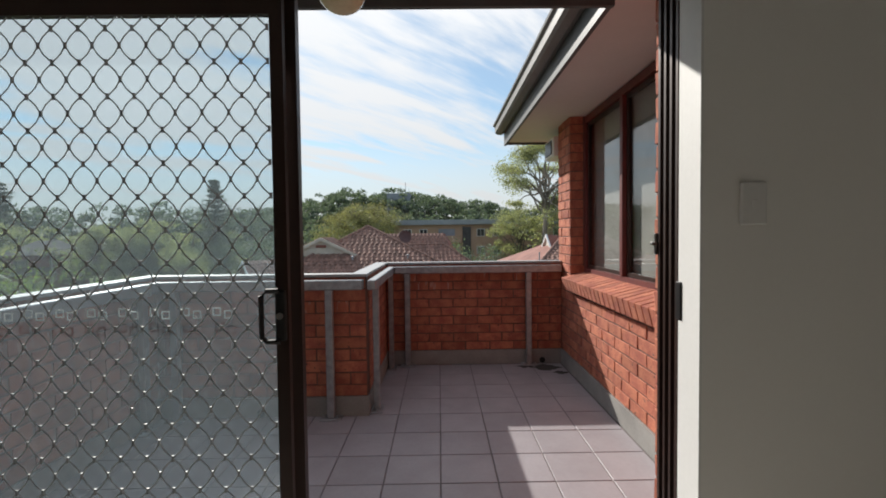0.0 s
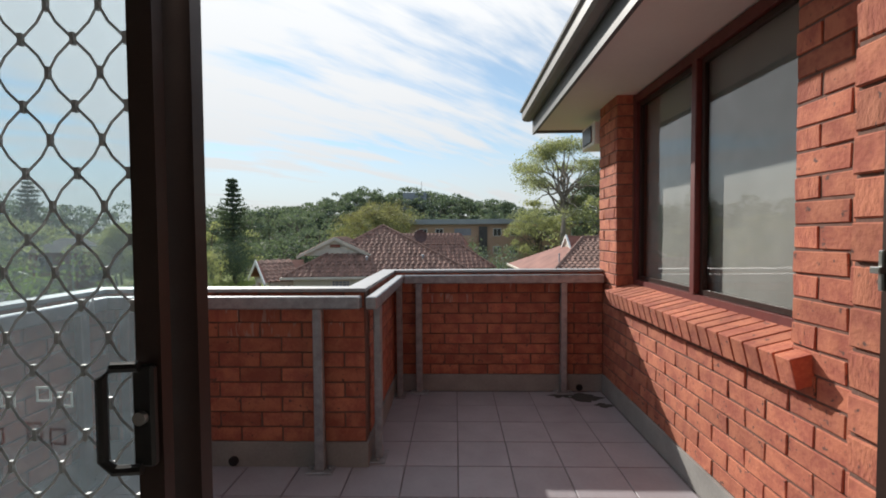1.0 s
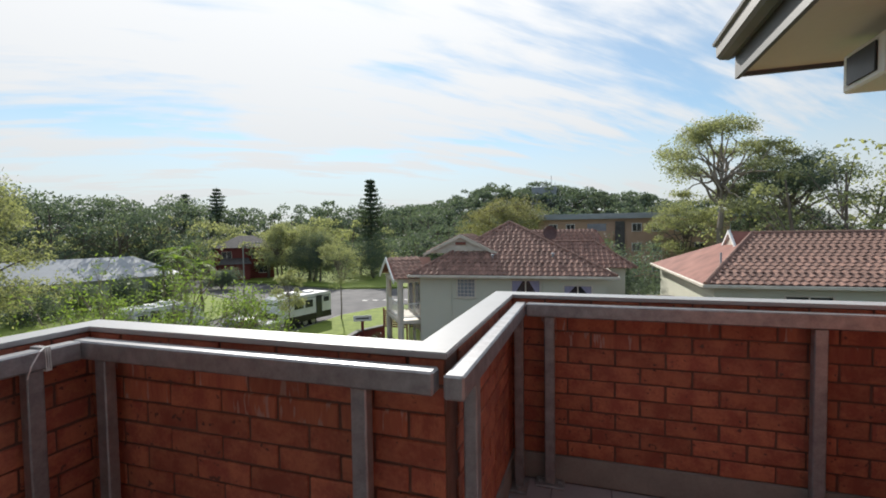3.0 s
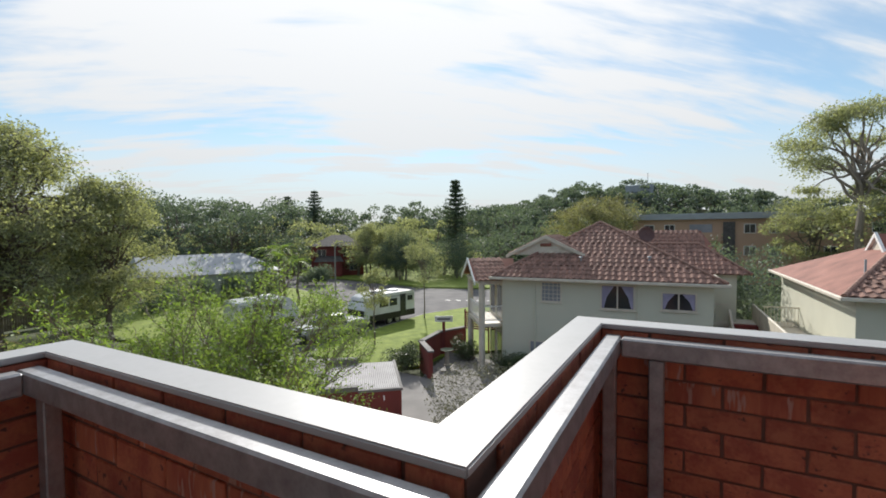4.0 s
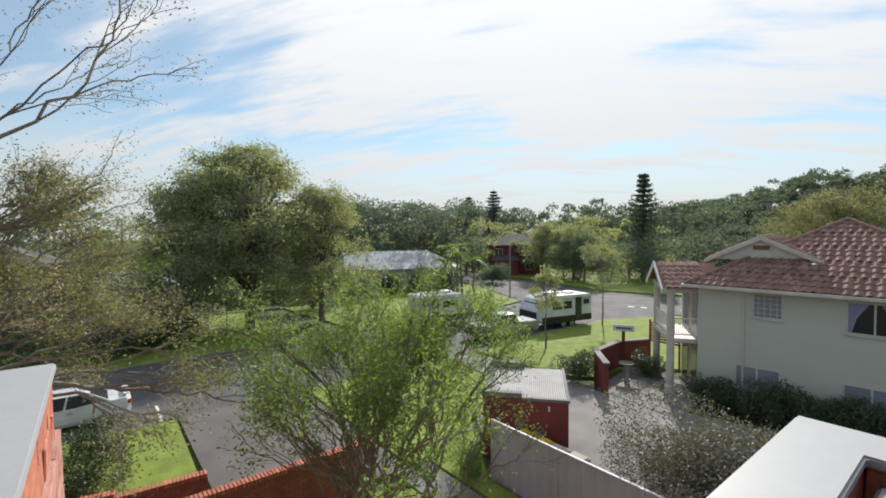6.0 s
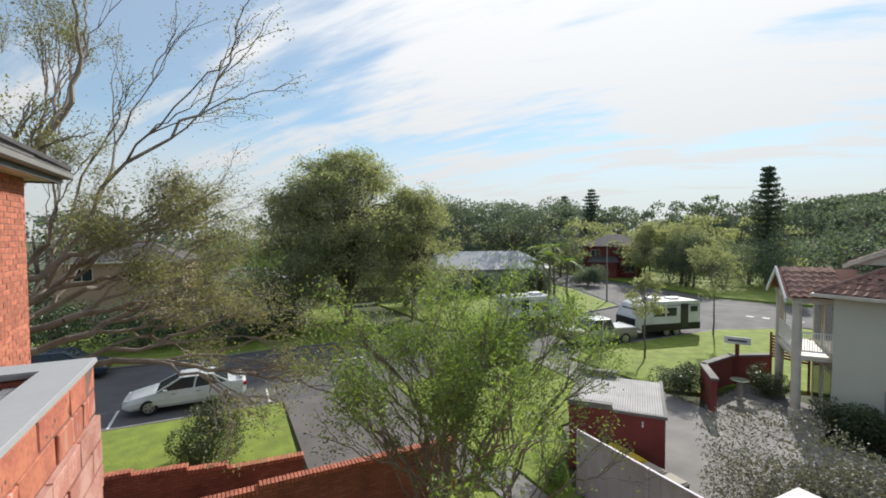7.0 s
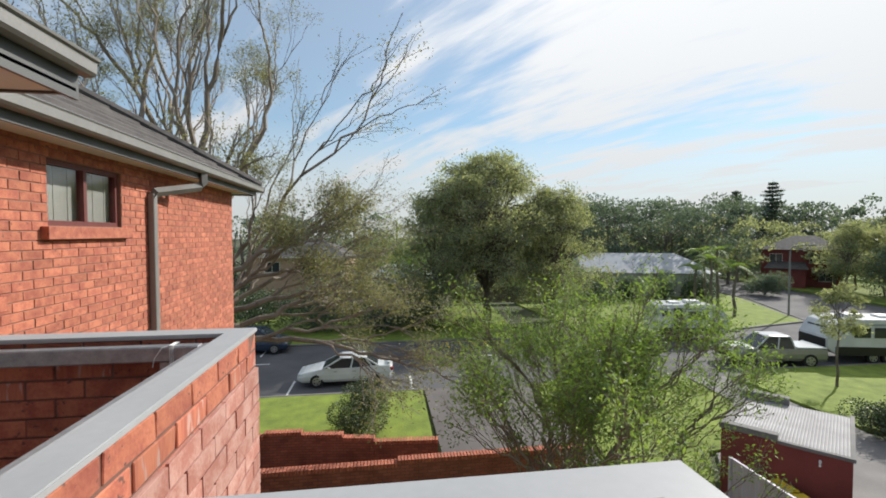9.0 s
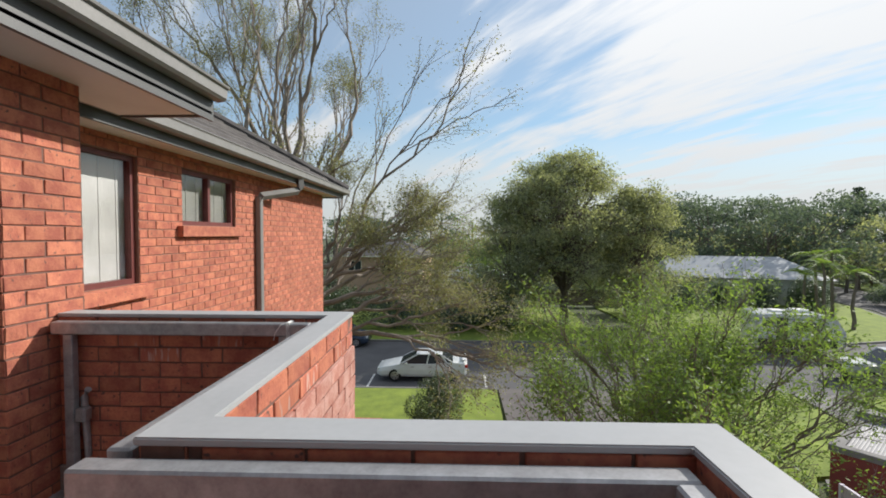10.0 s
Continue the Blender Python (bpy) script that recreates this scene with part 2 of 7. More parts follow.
M["maroon"] = material("maroon_timber", (0.16, 0.04, 0.035), 0.5, scale=12, fine=90, bump=0.15, depth=0.003)
M["black"] = material("black_plastic", (0.015, 0.015, 0.016), 0.4, scale=10, bump=0.03)
M["chrome"] = material("worn_chrome", (0.6, 0.6, 0.58), 0.3, 1.0, scale=30, bump=0.03)
M["plaster"] = material("plaster_paint", (0.88, 0.87, 0.83), 0.85, dark=(0.85, 0.84, 0.80), scale=2, fine=60, bump=0.05, depth=0.003)
M["white"] = material("white_paint", (0.8, 0.8, 0.78), 0.55, dark=(0.72, 0.72, 0.70), scale=3, fine=60, bump=0.05)
M["blind"] = material("blind_cloth", (0.40, 0.41, 0.38), 0.85, scale=4, fine=120, bump=0.05)
M["drape"] = material("white_drape", (0.75, 0.75, 0.72), 0.8, scale=4, fine=90, bump=0.05)
M["carpet"] = material("beige_carpet", (0.56, 0.53, 0.49), 0.95, scale=8, fine=200, bump=0.4)
M["room"] = material("dim_room_paint", (0.30, 0.29, 0.27), 0.9, scale=3)
M["asphalt"] = material("asphalt", (0.115, 0.112, 0.115), 0.9, dark=(0.075, 0.074, 0.078), scale=0.7, fine=30, bump=0.3, contrast=0.4)
M["drive"] = material("driveway_asphalt", (0.15, 0.135, 0.128), 0.9, dark=(0.10, 0.09, 0.087), scale=0.9, fine=40, bump=0.3)
M["concrete"] = material("concrete", (0.22, 0.21, 0.20), 0.85, dark=(0.15, 0.145, 0.14), scale=0.8, fine=25, bump=0.2)
M["paint_line"] = material("road_paint", (0.75, 0.75, 0.72), 0.7, scale=4, fine=60, bump=0.1)
M["paint_yellow"] = material("yellow_road_paint", (0.62, 0.45, 0.05), 0.7, scale=4, fine=60, bump=0.1)
M["lawn"] = material("lawn", (0.225, 0.29, 0.038), 1.0, dark=(0.13, 0.18, 0.028), scale=1.6, fine=14, bump=0.6, contrast=0.6, depth=0.06)
M["ground"] = material("far_ground", (0.085, 0.10, 0.035), 0.95, dark=(0.04, 0.055, 0.022), scale=0.08, fine=2, bump=0.3, depth=0.1)
M["roof_tile"] = material("terracotta_tile", (0.38, 0.215, 0.16), 0.9, dark=(0.13, 0.08, 0.068), scale=7, fine=50, bump=0.3, vary=0.28)
M["roof_red"] = material("terracotta_sheet", (0.30, 0.115, 0.08), 0.8, dark=(0.16, 0.065, 0.05), scale=1.2, fine=20, bump=0.3)
M["roof_dark"] = material("dark_roof_tile", (0.12, 0.11, 0.105), 0.85, dark=(0.055, 0.05, 0.05), scale=3, fine=30, bump=0.5)
M["roof_grey"] = material("pale_grey_roof", (0.34, 0.36, 0.385), 0.5, dark=(0.27, 0.29, 0.31), scale=0.8, fine=10, bump=0.1)
M["render"] = material("cream_render", (0.60, 0.60, 0.49), 0.85, dark=(0.55, 0.55, 0.45), scale=0.7, fine=20, bump=0.15)
M["trim"] = material("cream_trim", (0.72, 0.66, 0.55), 0.6, scale=2, bump=0.05)
M["pane"] = material("dark_pane", (0.035, 0.04, 0.045), 0.08, scale=1.5, bump=0.0)
M["pane_pale"] = material("curtained_pane", (0.30, 0.32, 0.36), 0.12, scale=1.5, bump=0.0)
M["wall_red"] = material("red_painted_wall", (0.24, 0.055, 0.045), 0.85, dark=(0.17, 0.04, 0.035), scale=1.2, fine=25, bump=0.2)
M["flat_brick"] = material("brown_brick", (0.50, 0.33, 0.235), 0.9, dark=(0.42, 0.27, 0.19), scale=0.5, fine=12, bump=0.2)
M["bark"] = material("grey_bark", (0.21, 0.175, 0.145), 0.95, dark=(0.10, 0.08, 0.065), scale=4, fine=30, bump=0.7, stretch=(1, 1, 0.3), depth=0.03)
M["bark_pale"] = material("pale_bark", (0.34, 0.29, 0.24), 0.9, dark=(0.16, 0.13, 0.105), scale=2, fine=20, bump=0.5, stretch=(1, 1, 0.3), depth=0.03)
M["bark_twig"] = material("grey_brown_twig", (0.26, 0.215, 0.185), 0.95, dark=(0.13, 0.105, 0.09), scale=4, fine=30, bump=0.5, stretch=(1, 1, 0.3), depth=0.02)
M["fence"] = material("lilac_grey_sheet_fence", (0.56, 0.50, 0.58), 0.6, dark=(0.50, 0.45, 0.52), scale=1.2, fine=20, bump=0.05)
M["sheet"] = material("corrugated_roof", (0.36, 0.355, 0.36), 0.7, 0.1, dark=(0.28, 0.27, 0.27), scale=1.5, fine=20, bump=0.05)
M["dish"] = material("dull_brown_dish", (0.13, 0.075, 0.07), 0.7, scale=4, bump=0.03)
M["yellow"] = material("yellow_lid", (0.62, 0.43, 0.02), 0.8, scale=3, bump=0.03)
M["bin"] = material("green_bin_plastic", (0.03, 0.06, 0.04), 0.5, scale=3, bump=0.03)
M["bin_cream"] = material("cream_lid", (0.42, 0.38, 0.31), 0.85, scale=3, bump=0.03)
M["car_white"] = material("white_car_paint", (0.72, 0.74, 0.74), 0.22, scale=1, bump=0.0)
M["car_silver"] = material("silver_grey_car_paint", (0.30, 0.31, 0.28), 0.3, 0.4, scale=1, bump=0.0)
M["car_blue"] = material("dark_blue_car_paint", (0.04, 0.06, 0.10), 0.25, 0.2, scale=1, bump=0.0)
M["tyre"] = material("tyre_rubber", (0.02, 0.02, 0.02), 0.85, scale=10, bump=0.1)
M["alloy"] = material("alloy_rim", (0.5, 0.5, 0.5), 0.35, 0.8, scale=10, bump=0.0)
M["red_lamp"] = material("red_tail_lamp", (0.45, 0.02, 0.015), 0.2, scale=10, bump=0.0)
M["clear_lamp"] = material("clear_head_lamp", (0.7, 0.72, 0.72), 0.1, scale=10, bump=0.0)
M["pine_dark"] = leaf_material("norfolk_pine_needles", (0.11, 0.15, 0.095), (0.05, 0.075, 0.05), 0.6, 0.25)
M["leaf_gum"] = leaf_material("gum_leaf", (0.36, 0.385, 0.24), (0.19, 0.215, 0.145), 0.65, 0.5)
# bluish cast of distance haze is mixed into this leaf colour
M["leaf_far"] = leaf_material("hazed_far_leaf", (0.15, 0.20, 0.165), (0.08, 0.11, 0.098), 0.65, 0.42)
M["leaf_bright"] = leaf_material("fresh_green_leaf", (0.25, 0.37, 0.085), (0.10, 0.15, 0.065), 0.6, 0.48)
M["leaf_brown"] = leaf_material("olive_brown_leaf", (0.32, 0.315, 0.17), (0.15, 0.155, 0.09), 0.6, 0.4)
M["leaf_grey"] = leaf_material("grey_green_leaf", (0.22, 0.22, 0.185), (0.08, 0.085, 0.07), 0.6, 0.25)
M["leaf_hedge"] = leaf_material("dark_hedge_leaf", (0.11, 0.155, 0.065), (0.04, 0.06, 0.03), 0.45, 0.15)
M["clear"] = glass_material("window_glass", (1.0, 1.0, 1.0), 0.9)
M["tinted"] = glass_material("tinted_door_glass", (0.92, 0.98, 1.0), 0.95)
M["fly"] = screen_material("fly_screen", (0.42, 0.52, 0.58), 0.10)
M["water_mat"] = material("sea_water", (0.35, 0.42, 0.46), 0.25, scale=0.05, fine=0.5, bump=0.2)
M["grime"] = material("dark_moss_grime", (0.085, 0.08, 0.07), 0.9, scale=30, fine=160, bump=0.3)
M["steel_mesh"] = material("grey_grille", (0.55, 0.59, 0.61), 0.5, 0.0, scale=20, bump=0.05)
M["sticker"] = material("pale_sticker", (0.75, 0.77, 0.72), 0.5, scale=20, bump=0.0)

# ---- mesh helpers ----


def box(bm, x0, x1, y0, y1, z0, z1, m=None):
    vs = [bm.verts.new((x, y, z)) for z in (z0, z1) for x, y in ((x0, y0), (x1, y0), (x1, y1), (x0, y1))]
    for f in ((3, 2, 1, 0), (4, 5, 6, 7), (0, 1, 5, 4), (1, 2, 6, 5), (2, 3, 7, 6), (3, 0, 4, 7)):
        bm.faces.new([vs[i] for i in f])
    if m is not None:
        for v in vs:
            v.co = m @ v.co
    return vs


def boxes(*specs, bevel=0.0, m=None):
    bm = bmesh.new()
    for s in specs:
        box(bm, *s, m=m)
    if bevel:
        bmesh.ops.bevel(bm, geom=list(bm.edges), offset=bevel, segments=1, affect="EDGES", clamp_overlap=True)
    return bm


def prism(bm, pts, a, b, axis="y"):
    """A closed outline of (u, v) pulled along an axis from a to b."""
    def at(u, v, w):
        return {"x": (w, u, v), "y": (u, w, v), "z": (u, v, w)}[axis]
    lo = [bm.verts.new(at(u, v, a)) for u, v in pts]
    hi = [bm.verts.new(at(u, v, b)) for u, v in pts]
    n = len(pts)
    bm.faces.new(lo[::-1])
    bm.faces.new(hi)
    for i in range(n):
        bm.faces.new((lo[i], lo[(i + 1) % n], hi[(i + 1) % n], hi[i]))
    bmesh.ops.recalc_face_normals(bm, faces=list(bm.faces))
    return lo + hi


def round_bar(bm, pts, radius, sides=8, close=False):
    """A tube along points; radius: one number or one for each point."""
    pts = [Vector(p) for p in pts]
    rad = radius if isinstance(radius, (list, tuple)) else [radius] * len(pts)
    rings = []
    for i, p in enumerate(pts):
        d = (pts[min(i + 1, len(pts) - 1)] - pts[max(i - 1, 0)]).normalized()
        s = d.cross(Vector((0, 0, 1)) if abs(d.z) < 0.95 else Vector((1, 0, 0))).normalized()
        t = d.cross(s)
        rings.append([bm.verts.new(p + (s * math.cos(k * math.tau / sides) + t * math.sin(k * math.tau / sides)) * rad[i]) for k in range(sides)])
    for a, b in zip(rings, rings[1:]):
        for k in range(sides):
            bm.faces.new((a[k], a[(k + 1) % sides], b[(k + 1) % sides], b[k]))
    bm.faces.new(rings[0][::-1])
    bm.faces.new(rings[-1])


def lathe(bm, profile, centre=(0, 0, 0), sides=20):
    """Profile of (radius, z) turned about a vertical line."""
    rings = [[bm.verts.new((centre[0] + r * math.cos(k * math.tau / sides), centre[1] + r * math.sin(k * math.tau / sides), centre[2] + z)) for k in range(sides)] for r, z in profile]
    for a, b in zip(rings, rings[1:]):
        for k in range(sides):
            bm.faces.new((a[k], a[(k + 1) % sides], b[(k + 1) % sides], b[k]))
    bm.faces.new(rings[0][::-1])
    bm.faces.new(rings[-1])


def mesh_of(bm, name, mat, smooth=False):
    me = bpy.data.meshes.new(name)
    bm.normal_update()
    bm.to_mesh(me)
    bm.free()
    me.materials.append(mat)
    if smooth:
        for p in me.polygons:
            p.use_smooth = True
    return me


def part(name, bm, mat, parent=None, label="", smooth=False):
    ob = new(name, mesh_of(bm, name, M[mat] if isinstance(mat, str) else mat, smooth))
    if parent is not None:
        ob.parent = parent
    if label:
        ob["label"] = label
    return ob


def thing(name, m=None, label="", category="", group="", kind=""):
    ob = new(name)
    ob.empty_display_size = 0.2
    if m is not None:
        ob.matrix_basis = m
    return tagged(ob, label, category, group, kind)


def structure(name, bm, mat, label, category="", smooth=False):
    return tagged(part(name, bm, mat, None, "", smooth), label, category or name.split("_")[0], "", "structure")


def raw_mesh(name, verts, faces, mat, parent=None):
    me = bpy.data.meshes.new(name)
    me.from_pydata(verts, [], faces)
    me.materials.append(M[mat])
    ob = new(name, me)
    if parent is not None:
        ob.parent = parent
    return ob


BRICKS, PALE, LIMED = [], [], []


def brick_meshes():
    for k in range(4):
        bm = boxes((-0.115, 0.115, -0.055, 0.055, -0.038, 0.038))
        for v in bm.verts:
            v.co += Vector([random.uniform(-0.0025, 0.0025) for _ in range(3)])
        bmesh.ops.bevel(bm, geom=list(bm.edges), offset=0.003, segments=1, affect="EDGES")
        copy, third = bm.copy(), bm.copy()
        BRICKS.append(mesh_of(bm, "brick", M["brick"]))
        PALE.append(mesh_of(copy, "brick", M["brick_pale"]))
        LIMED.append(mesh_of(third, "brick", M["brick_limed"]))


brick_meshes()
PENDING_BRICKS = []


def lay_bricks(wall, start, along, normal, length, z0, courses, holes=(), offset=0, top=9.0, pale=False):
    """Rows of bricks whose outer face lies on the line start + along * s, facing normal; laid at the end of the file.
    holes: (s0, s1, z0, z1) openings to which bricks are cut; pale: thin lime-bloomed facing."""
    PENDING_BRICKS.append((wall, Vector((*start, 0)), Vector((*along, 0)).normalized(), Vector((*normal, 0)).normalized(), length, z0, courses, holes, offset, top, pale))


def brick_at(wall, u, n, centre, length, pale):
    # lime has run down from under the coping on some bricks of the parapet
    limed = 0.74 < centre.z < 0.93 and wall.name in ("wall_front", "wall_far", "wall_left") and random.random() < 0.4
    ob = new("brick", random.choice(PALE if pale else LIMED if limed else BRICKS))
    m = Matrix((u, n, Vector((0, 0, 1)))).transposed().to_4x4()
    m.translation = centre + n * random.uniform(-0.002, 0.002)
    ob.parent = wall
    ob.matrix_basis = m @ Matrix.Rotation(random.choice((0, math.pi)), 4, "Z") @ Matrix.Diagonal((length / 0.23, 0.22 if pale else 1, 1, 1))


def lay_all():
    random.seed(11)
    for wall, start, u, n, length, z0, courses, holes, offset, top, pale in PENDING_BRICKS:
        for c in range(courses):
            zc = z0 + 0.086 * c + 0.043
            if zc + 0.03 > top:
                continue
            s = -0.12 if (c + offset) % 2 else 0.0
            while s < length - 0.02:
                runs = [(max(s, 0.0), min(s + 0.24, length))]
                s += 0.24
                for h0, h1, hz0, hz1 in holes:
                    if hz0 < zc < hz1:
                        runs = [r for a, b in runs for r in ((a, min(b, h0)), (max(a, h1), b)) if r[1] > r[0]]
                for a, b in runs:
                    if b - a > 0.03:
                        brick_at(wall, u, n, start + u * ((a + b) / 2) - n * (0.0121 if pale else 0.055) + Vector((0, 0, zc)), b - a - 0.01, pale)

# ---- the balcony ----
XR, XL0, XL1, XS0, XS1 = 1.18, -2.16, -2.05, -0.67, -0.56     # window wall; left parapet; step parapet
YF0, YF1, YB0, YB1 = 2.81, 2.92, 4.04, 4.15                   # front parapet; far parapet
YD = 1.25                                                      # outer face of the door wall
TOP, UP = 1.0, 0.14
GROUND = -6.1


def balcony():
    slab = boxes((XL0, XR, YD - 0.3, YF1, -0.2, -0.006), (XS0, XR, YF1, YB1, -0.2, -0.006))
    floor = structure("floor", slab, "grout", "balcony floor of square grey-mauve tiles with dark grout", "floor")
    tile_bm = boxes((-0.1465, 0.1465, -0.1465, 0.1465, -0.012, 0.0), bevel=0.002)
    tile = mesh_of(tile_bm, "tile", M["tile"])
    x0, y0 = XR - 0.02, YB0 - 0.02
    for i in range(12):
        for j in range(10):
            cx, cy = x0 - 0.15 - 0.3 * i, y0 - 0.15 - 0.3 * j
            if cx < XL1 - 0.1 or cy < YD - 0.1 or (cx < XS1 and cy > YF0 + 0.1):
                continue
            t = new("tile", tile)
            t.parent = floor
            t.matrix_basis = pose(cx, cy, random.uniform(-0.0006, 0.0006), 0, 0, random.choice((0, 90, 180, 270)))
    # parapet cores
    walls = {}
    walls["wall_far"] = ((XS0, XR, YB0 + 0.006, YB1 - 0.006, -0.2, TOP - 0.002), "far")
    walls["wall_step"] = ((XS0 + 0.006, XS1 - 0.006, YF1 + 0.002, YB0, -0.2, TOP - 0.002), "step")
    walls["wall_front"] = ((XL0, XS1, YF0 + 0.006, YF1 - 0.006, -0.2, TOP - 0.002), "front")
    walls["wall_left"] = ((XL0 + 0.006, XL1 - 0.006, YD, YF0, -0.2, TOP - 0.002), "left")
    obs = {}
    for name, (b, _) in walls.items():
        obs[name] = structure(name, boxes(b), "mortar", "red brick balcony parapet under a white coping", "wall")
    lay_bricks(obs["wall_far"], (XR, YB0), (-1, 0), (0, -1), XR - XS1, UP, 10)
    lay_bricks(obs["wall_step"], (XS1, YB1), (0, -1), (1, 0), YB1 - YF0 - 0.12, UP, 10, offset=1)
    lay_bricks(obs["wall_front"], (XS1, YF0), (-1, 0), (0, -1), XS1 - XL1, UP, 10)
    lay_bricks(obs["wall_left"], (XL1, YF1), (0, -1), (1, 0), YF1 - YD - 0.002, UP, 10, offset=1)
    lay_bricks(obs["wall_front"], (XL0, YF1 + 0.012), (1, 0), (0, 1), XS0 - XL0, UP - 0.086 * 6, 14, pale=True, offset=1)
    # the building's outer face under the parapet, seen over the coping
    below = structure("wall_below", boxes((XL0, XR, YD, YF1 - 0.006, GROUND, -0.2), (XS0, XR + 3, YF1 - 0.006, YB1 - 0.006, GROUND, -0.2)), "garden_brick", "red brick outer wall under the balcony", "wall")
    # grey upstand round the floor
    u = bmesh.new()
    for b in ((XS1, XR, YB0 - 0.012, YB0 + 0.02), (XS1 - 0.02, XS1 + 0.012, YF0 - 0.012, YB0 - 0.012), (XL1, XS1 - 0.02, YF0 - 0.012, YF0 + 0.02),
              (XL1 - 0.02, XL1 + 0.012, YD, YF0 - 0.012), (XR - 0.012, XR + 0.02, YD, YB0 - 0.012)):
        box(u, *b, 0.0, UP)
    structure("baseboard", u, "upstand", "grey tiled upstand along the foot of the balcony walls", "skirting")
    # coping in one run round the parapet
    c = bmesh.new()
    e, f = 0.005, 0.008
    prism(c, [(XL0 - e, YD + 0.002), (XL0 - e, YF1 + e), (XS0 - e, YF1 + e), (XS0 - e, YB1 + e), (XR, YB1 + e), (XR, YB0 - f),
              (XS1 + f, YB0 - f), (XS1 + f, YF0 - f), (XL1 + f, YF0 - f), (XL1 + f, YD + 0.002)], TOP, 1.02, "z")
    bmesh.ops.bevel(c, geom=list(c.edges), offset=0.004, segments=2, affect="EDGES", clamp_overlap=True)
    structure("coping", c, "cap", "white painted flat coping on the brick parapet", "coping")


balcony()


def drain_and_dirt():
    for x, y, d in ((-1.32, YF0 - 0.012, 0), (0.98, YB0 - 0.012, 0)):
        b = bmesh.new()
        round_bar(b, [(x, y - 0.012, 0.035), (x, y + 0.01, 0.035)], 0.028, 12)
        structure("drain_hole", b, "black", "small dark drain outlet in the upstand", "drain")
    random.seed(77)
    for cx, cy, r, n in ((0.98, 3.88, 0.16, 9), (0.80, 3.93, 0.10, 6), (1.08, 3.72, 0.08, 5)):
        b = bmesh.new()
        pts = [(cx + r * random.uniform(0.55, 1.2) * math.cos(k * math.tau / 22), cy + 0.6 * r * random.uniform(0.4, 1.2) * math.sin(k * math.tau / 22)) for k in range(22)]
        b.faces.new([b.verts.new((min(x, XR - 0.015), min(y, YB0 - 0.015), 0.002)) for x, y in pts])
        structure("moss_stain", b, "grime", "dark damp moss stain on the floor tiles", "stain")


drain_and_dirt()


def rail_run(name, a, b, posts, side, label, cap_a=True):
    """A galvanised rail from a to b with posts down to the floor; side: towards the room."""
    a, b = Vector((*a, 0)), Vector((*b, 0))
    u = (b - a).normalized()
    n = Vector((*side, 0))
    m = Matrix((u, n, Vector((0, 0, 1)))).transposed().to_4x4()
    m.translation = a
    rail = thing(name, m, label, "railing", "balcony rails")
    length = (b - a).length
    part("rail", boxes((0, length, -0.03, 0.03, 0.915, 0.985), bevel=0.006), "galv", rail)
    for s in posts:
        post = part("post", boxes((s - 0.026, s + 0.026, -0.022, 0.022, 0.012, 0.915), bevel=0.004), "galv", rail)
        foot = boxes((s - 0.075, s + 0.075, -0.045, 0.045, 0.0, 0.012), bevel=0.003)
        part("base_plate", foot, "galv", post)
        for d in (-0.052, 0.052):
            bolt = bmesh.new()
            lathe(bolt, ((0.010, 0.012), (0.010, 0.022), (0.006, 0.026)), (s + d, 0.0, 0), 6)
            part("bolt", bolt, "galv", post)
    return rail


GAP = 0.055
rail_run("balcony_rail", (XS1 + GAP + 0.034, YB0 - GAP), (XR - 0.02, YB0 - GAP), (0.12, 1.31), (0, -1), "galvanised steel rail on square posts inside the far parapet")
rail_run("balcony_rail", (XS1 + GAP, YF0 - 0.10), (XS1 + GAP, YB0 - GAP + 0.03), (0.20, 1.21), (1, 0), "galvanised steel rail on square posts inside the stepped parapet")
rail_run("balcony_rail", (XL1 + GAP - 0.03, YF0 - GAP), (XS1 - 0.01, YF0 - GAP), (0.135, 1.215), (0, -1), "galvanised steel rail on square posts inside the front parapet")
rail_run("balcony_rail", (XL1 + GAP, YD + 0.03), (XL1 + GAP, YF0 - GAP - 0.03), (0.09, 1.30), (1, 0), "galvanised steel rail on square posts beside the side parapet")


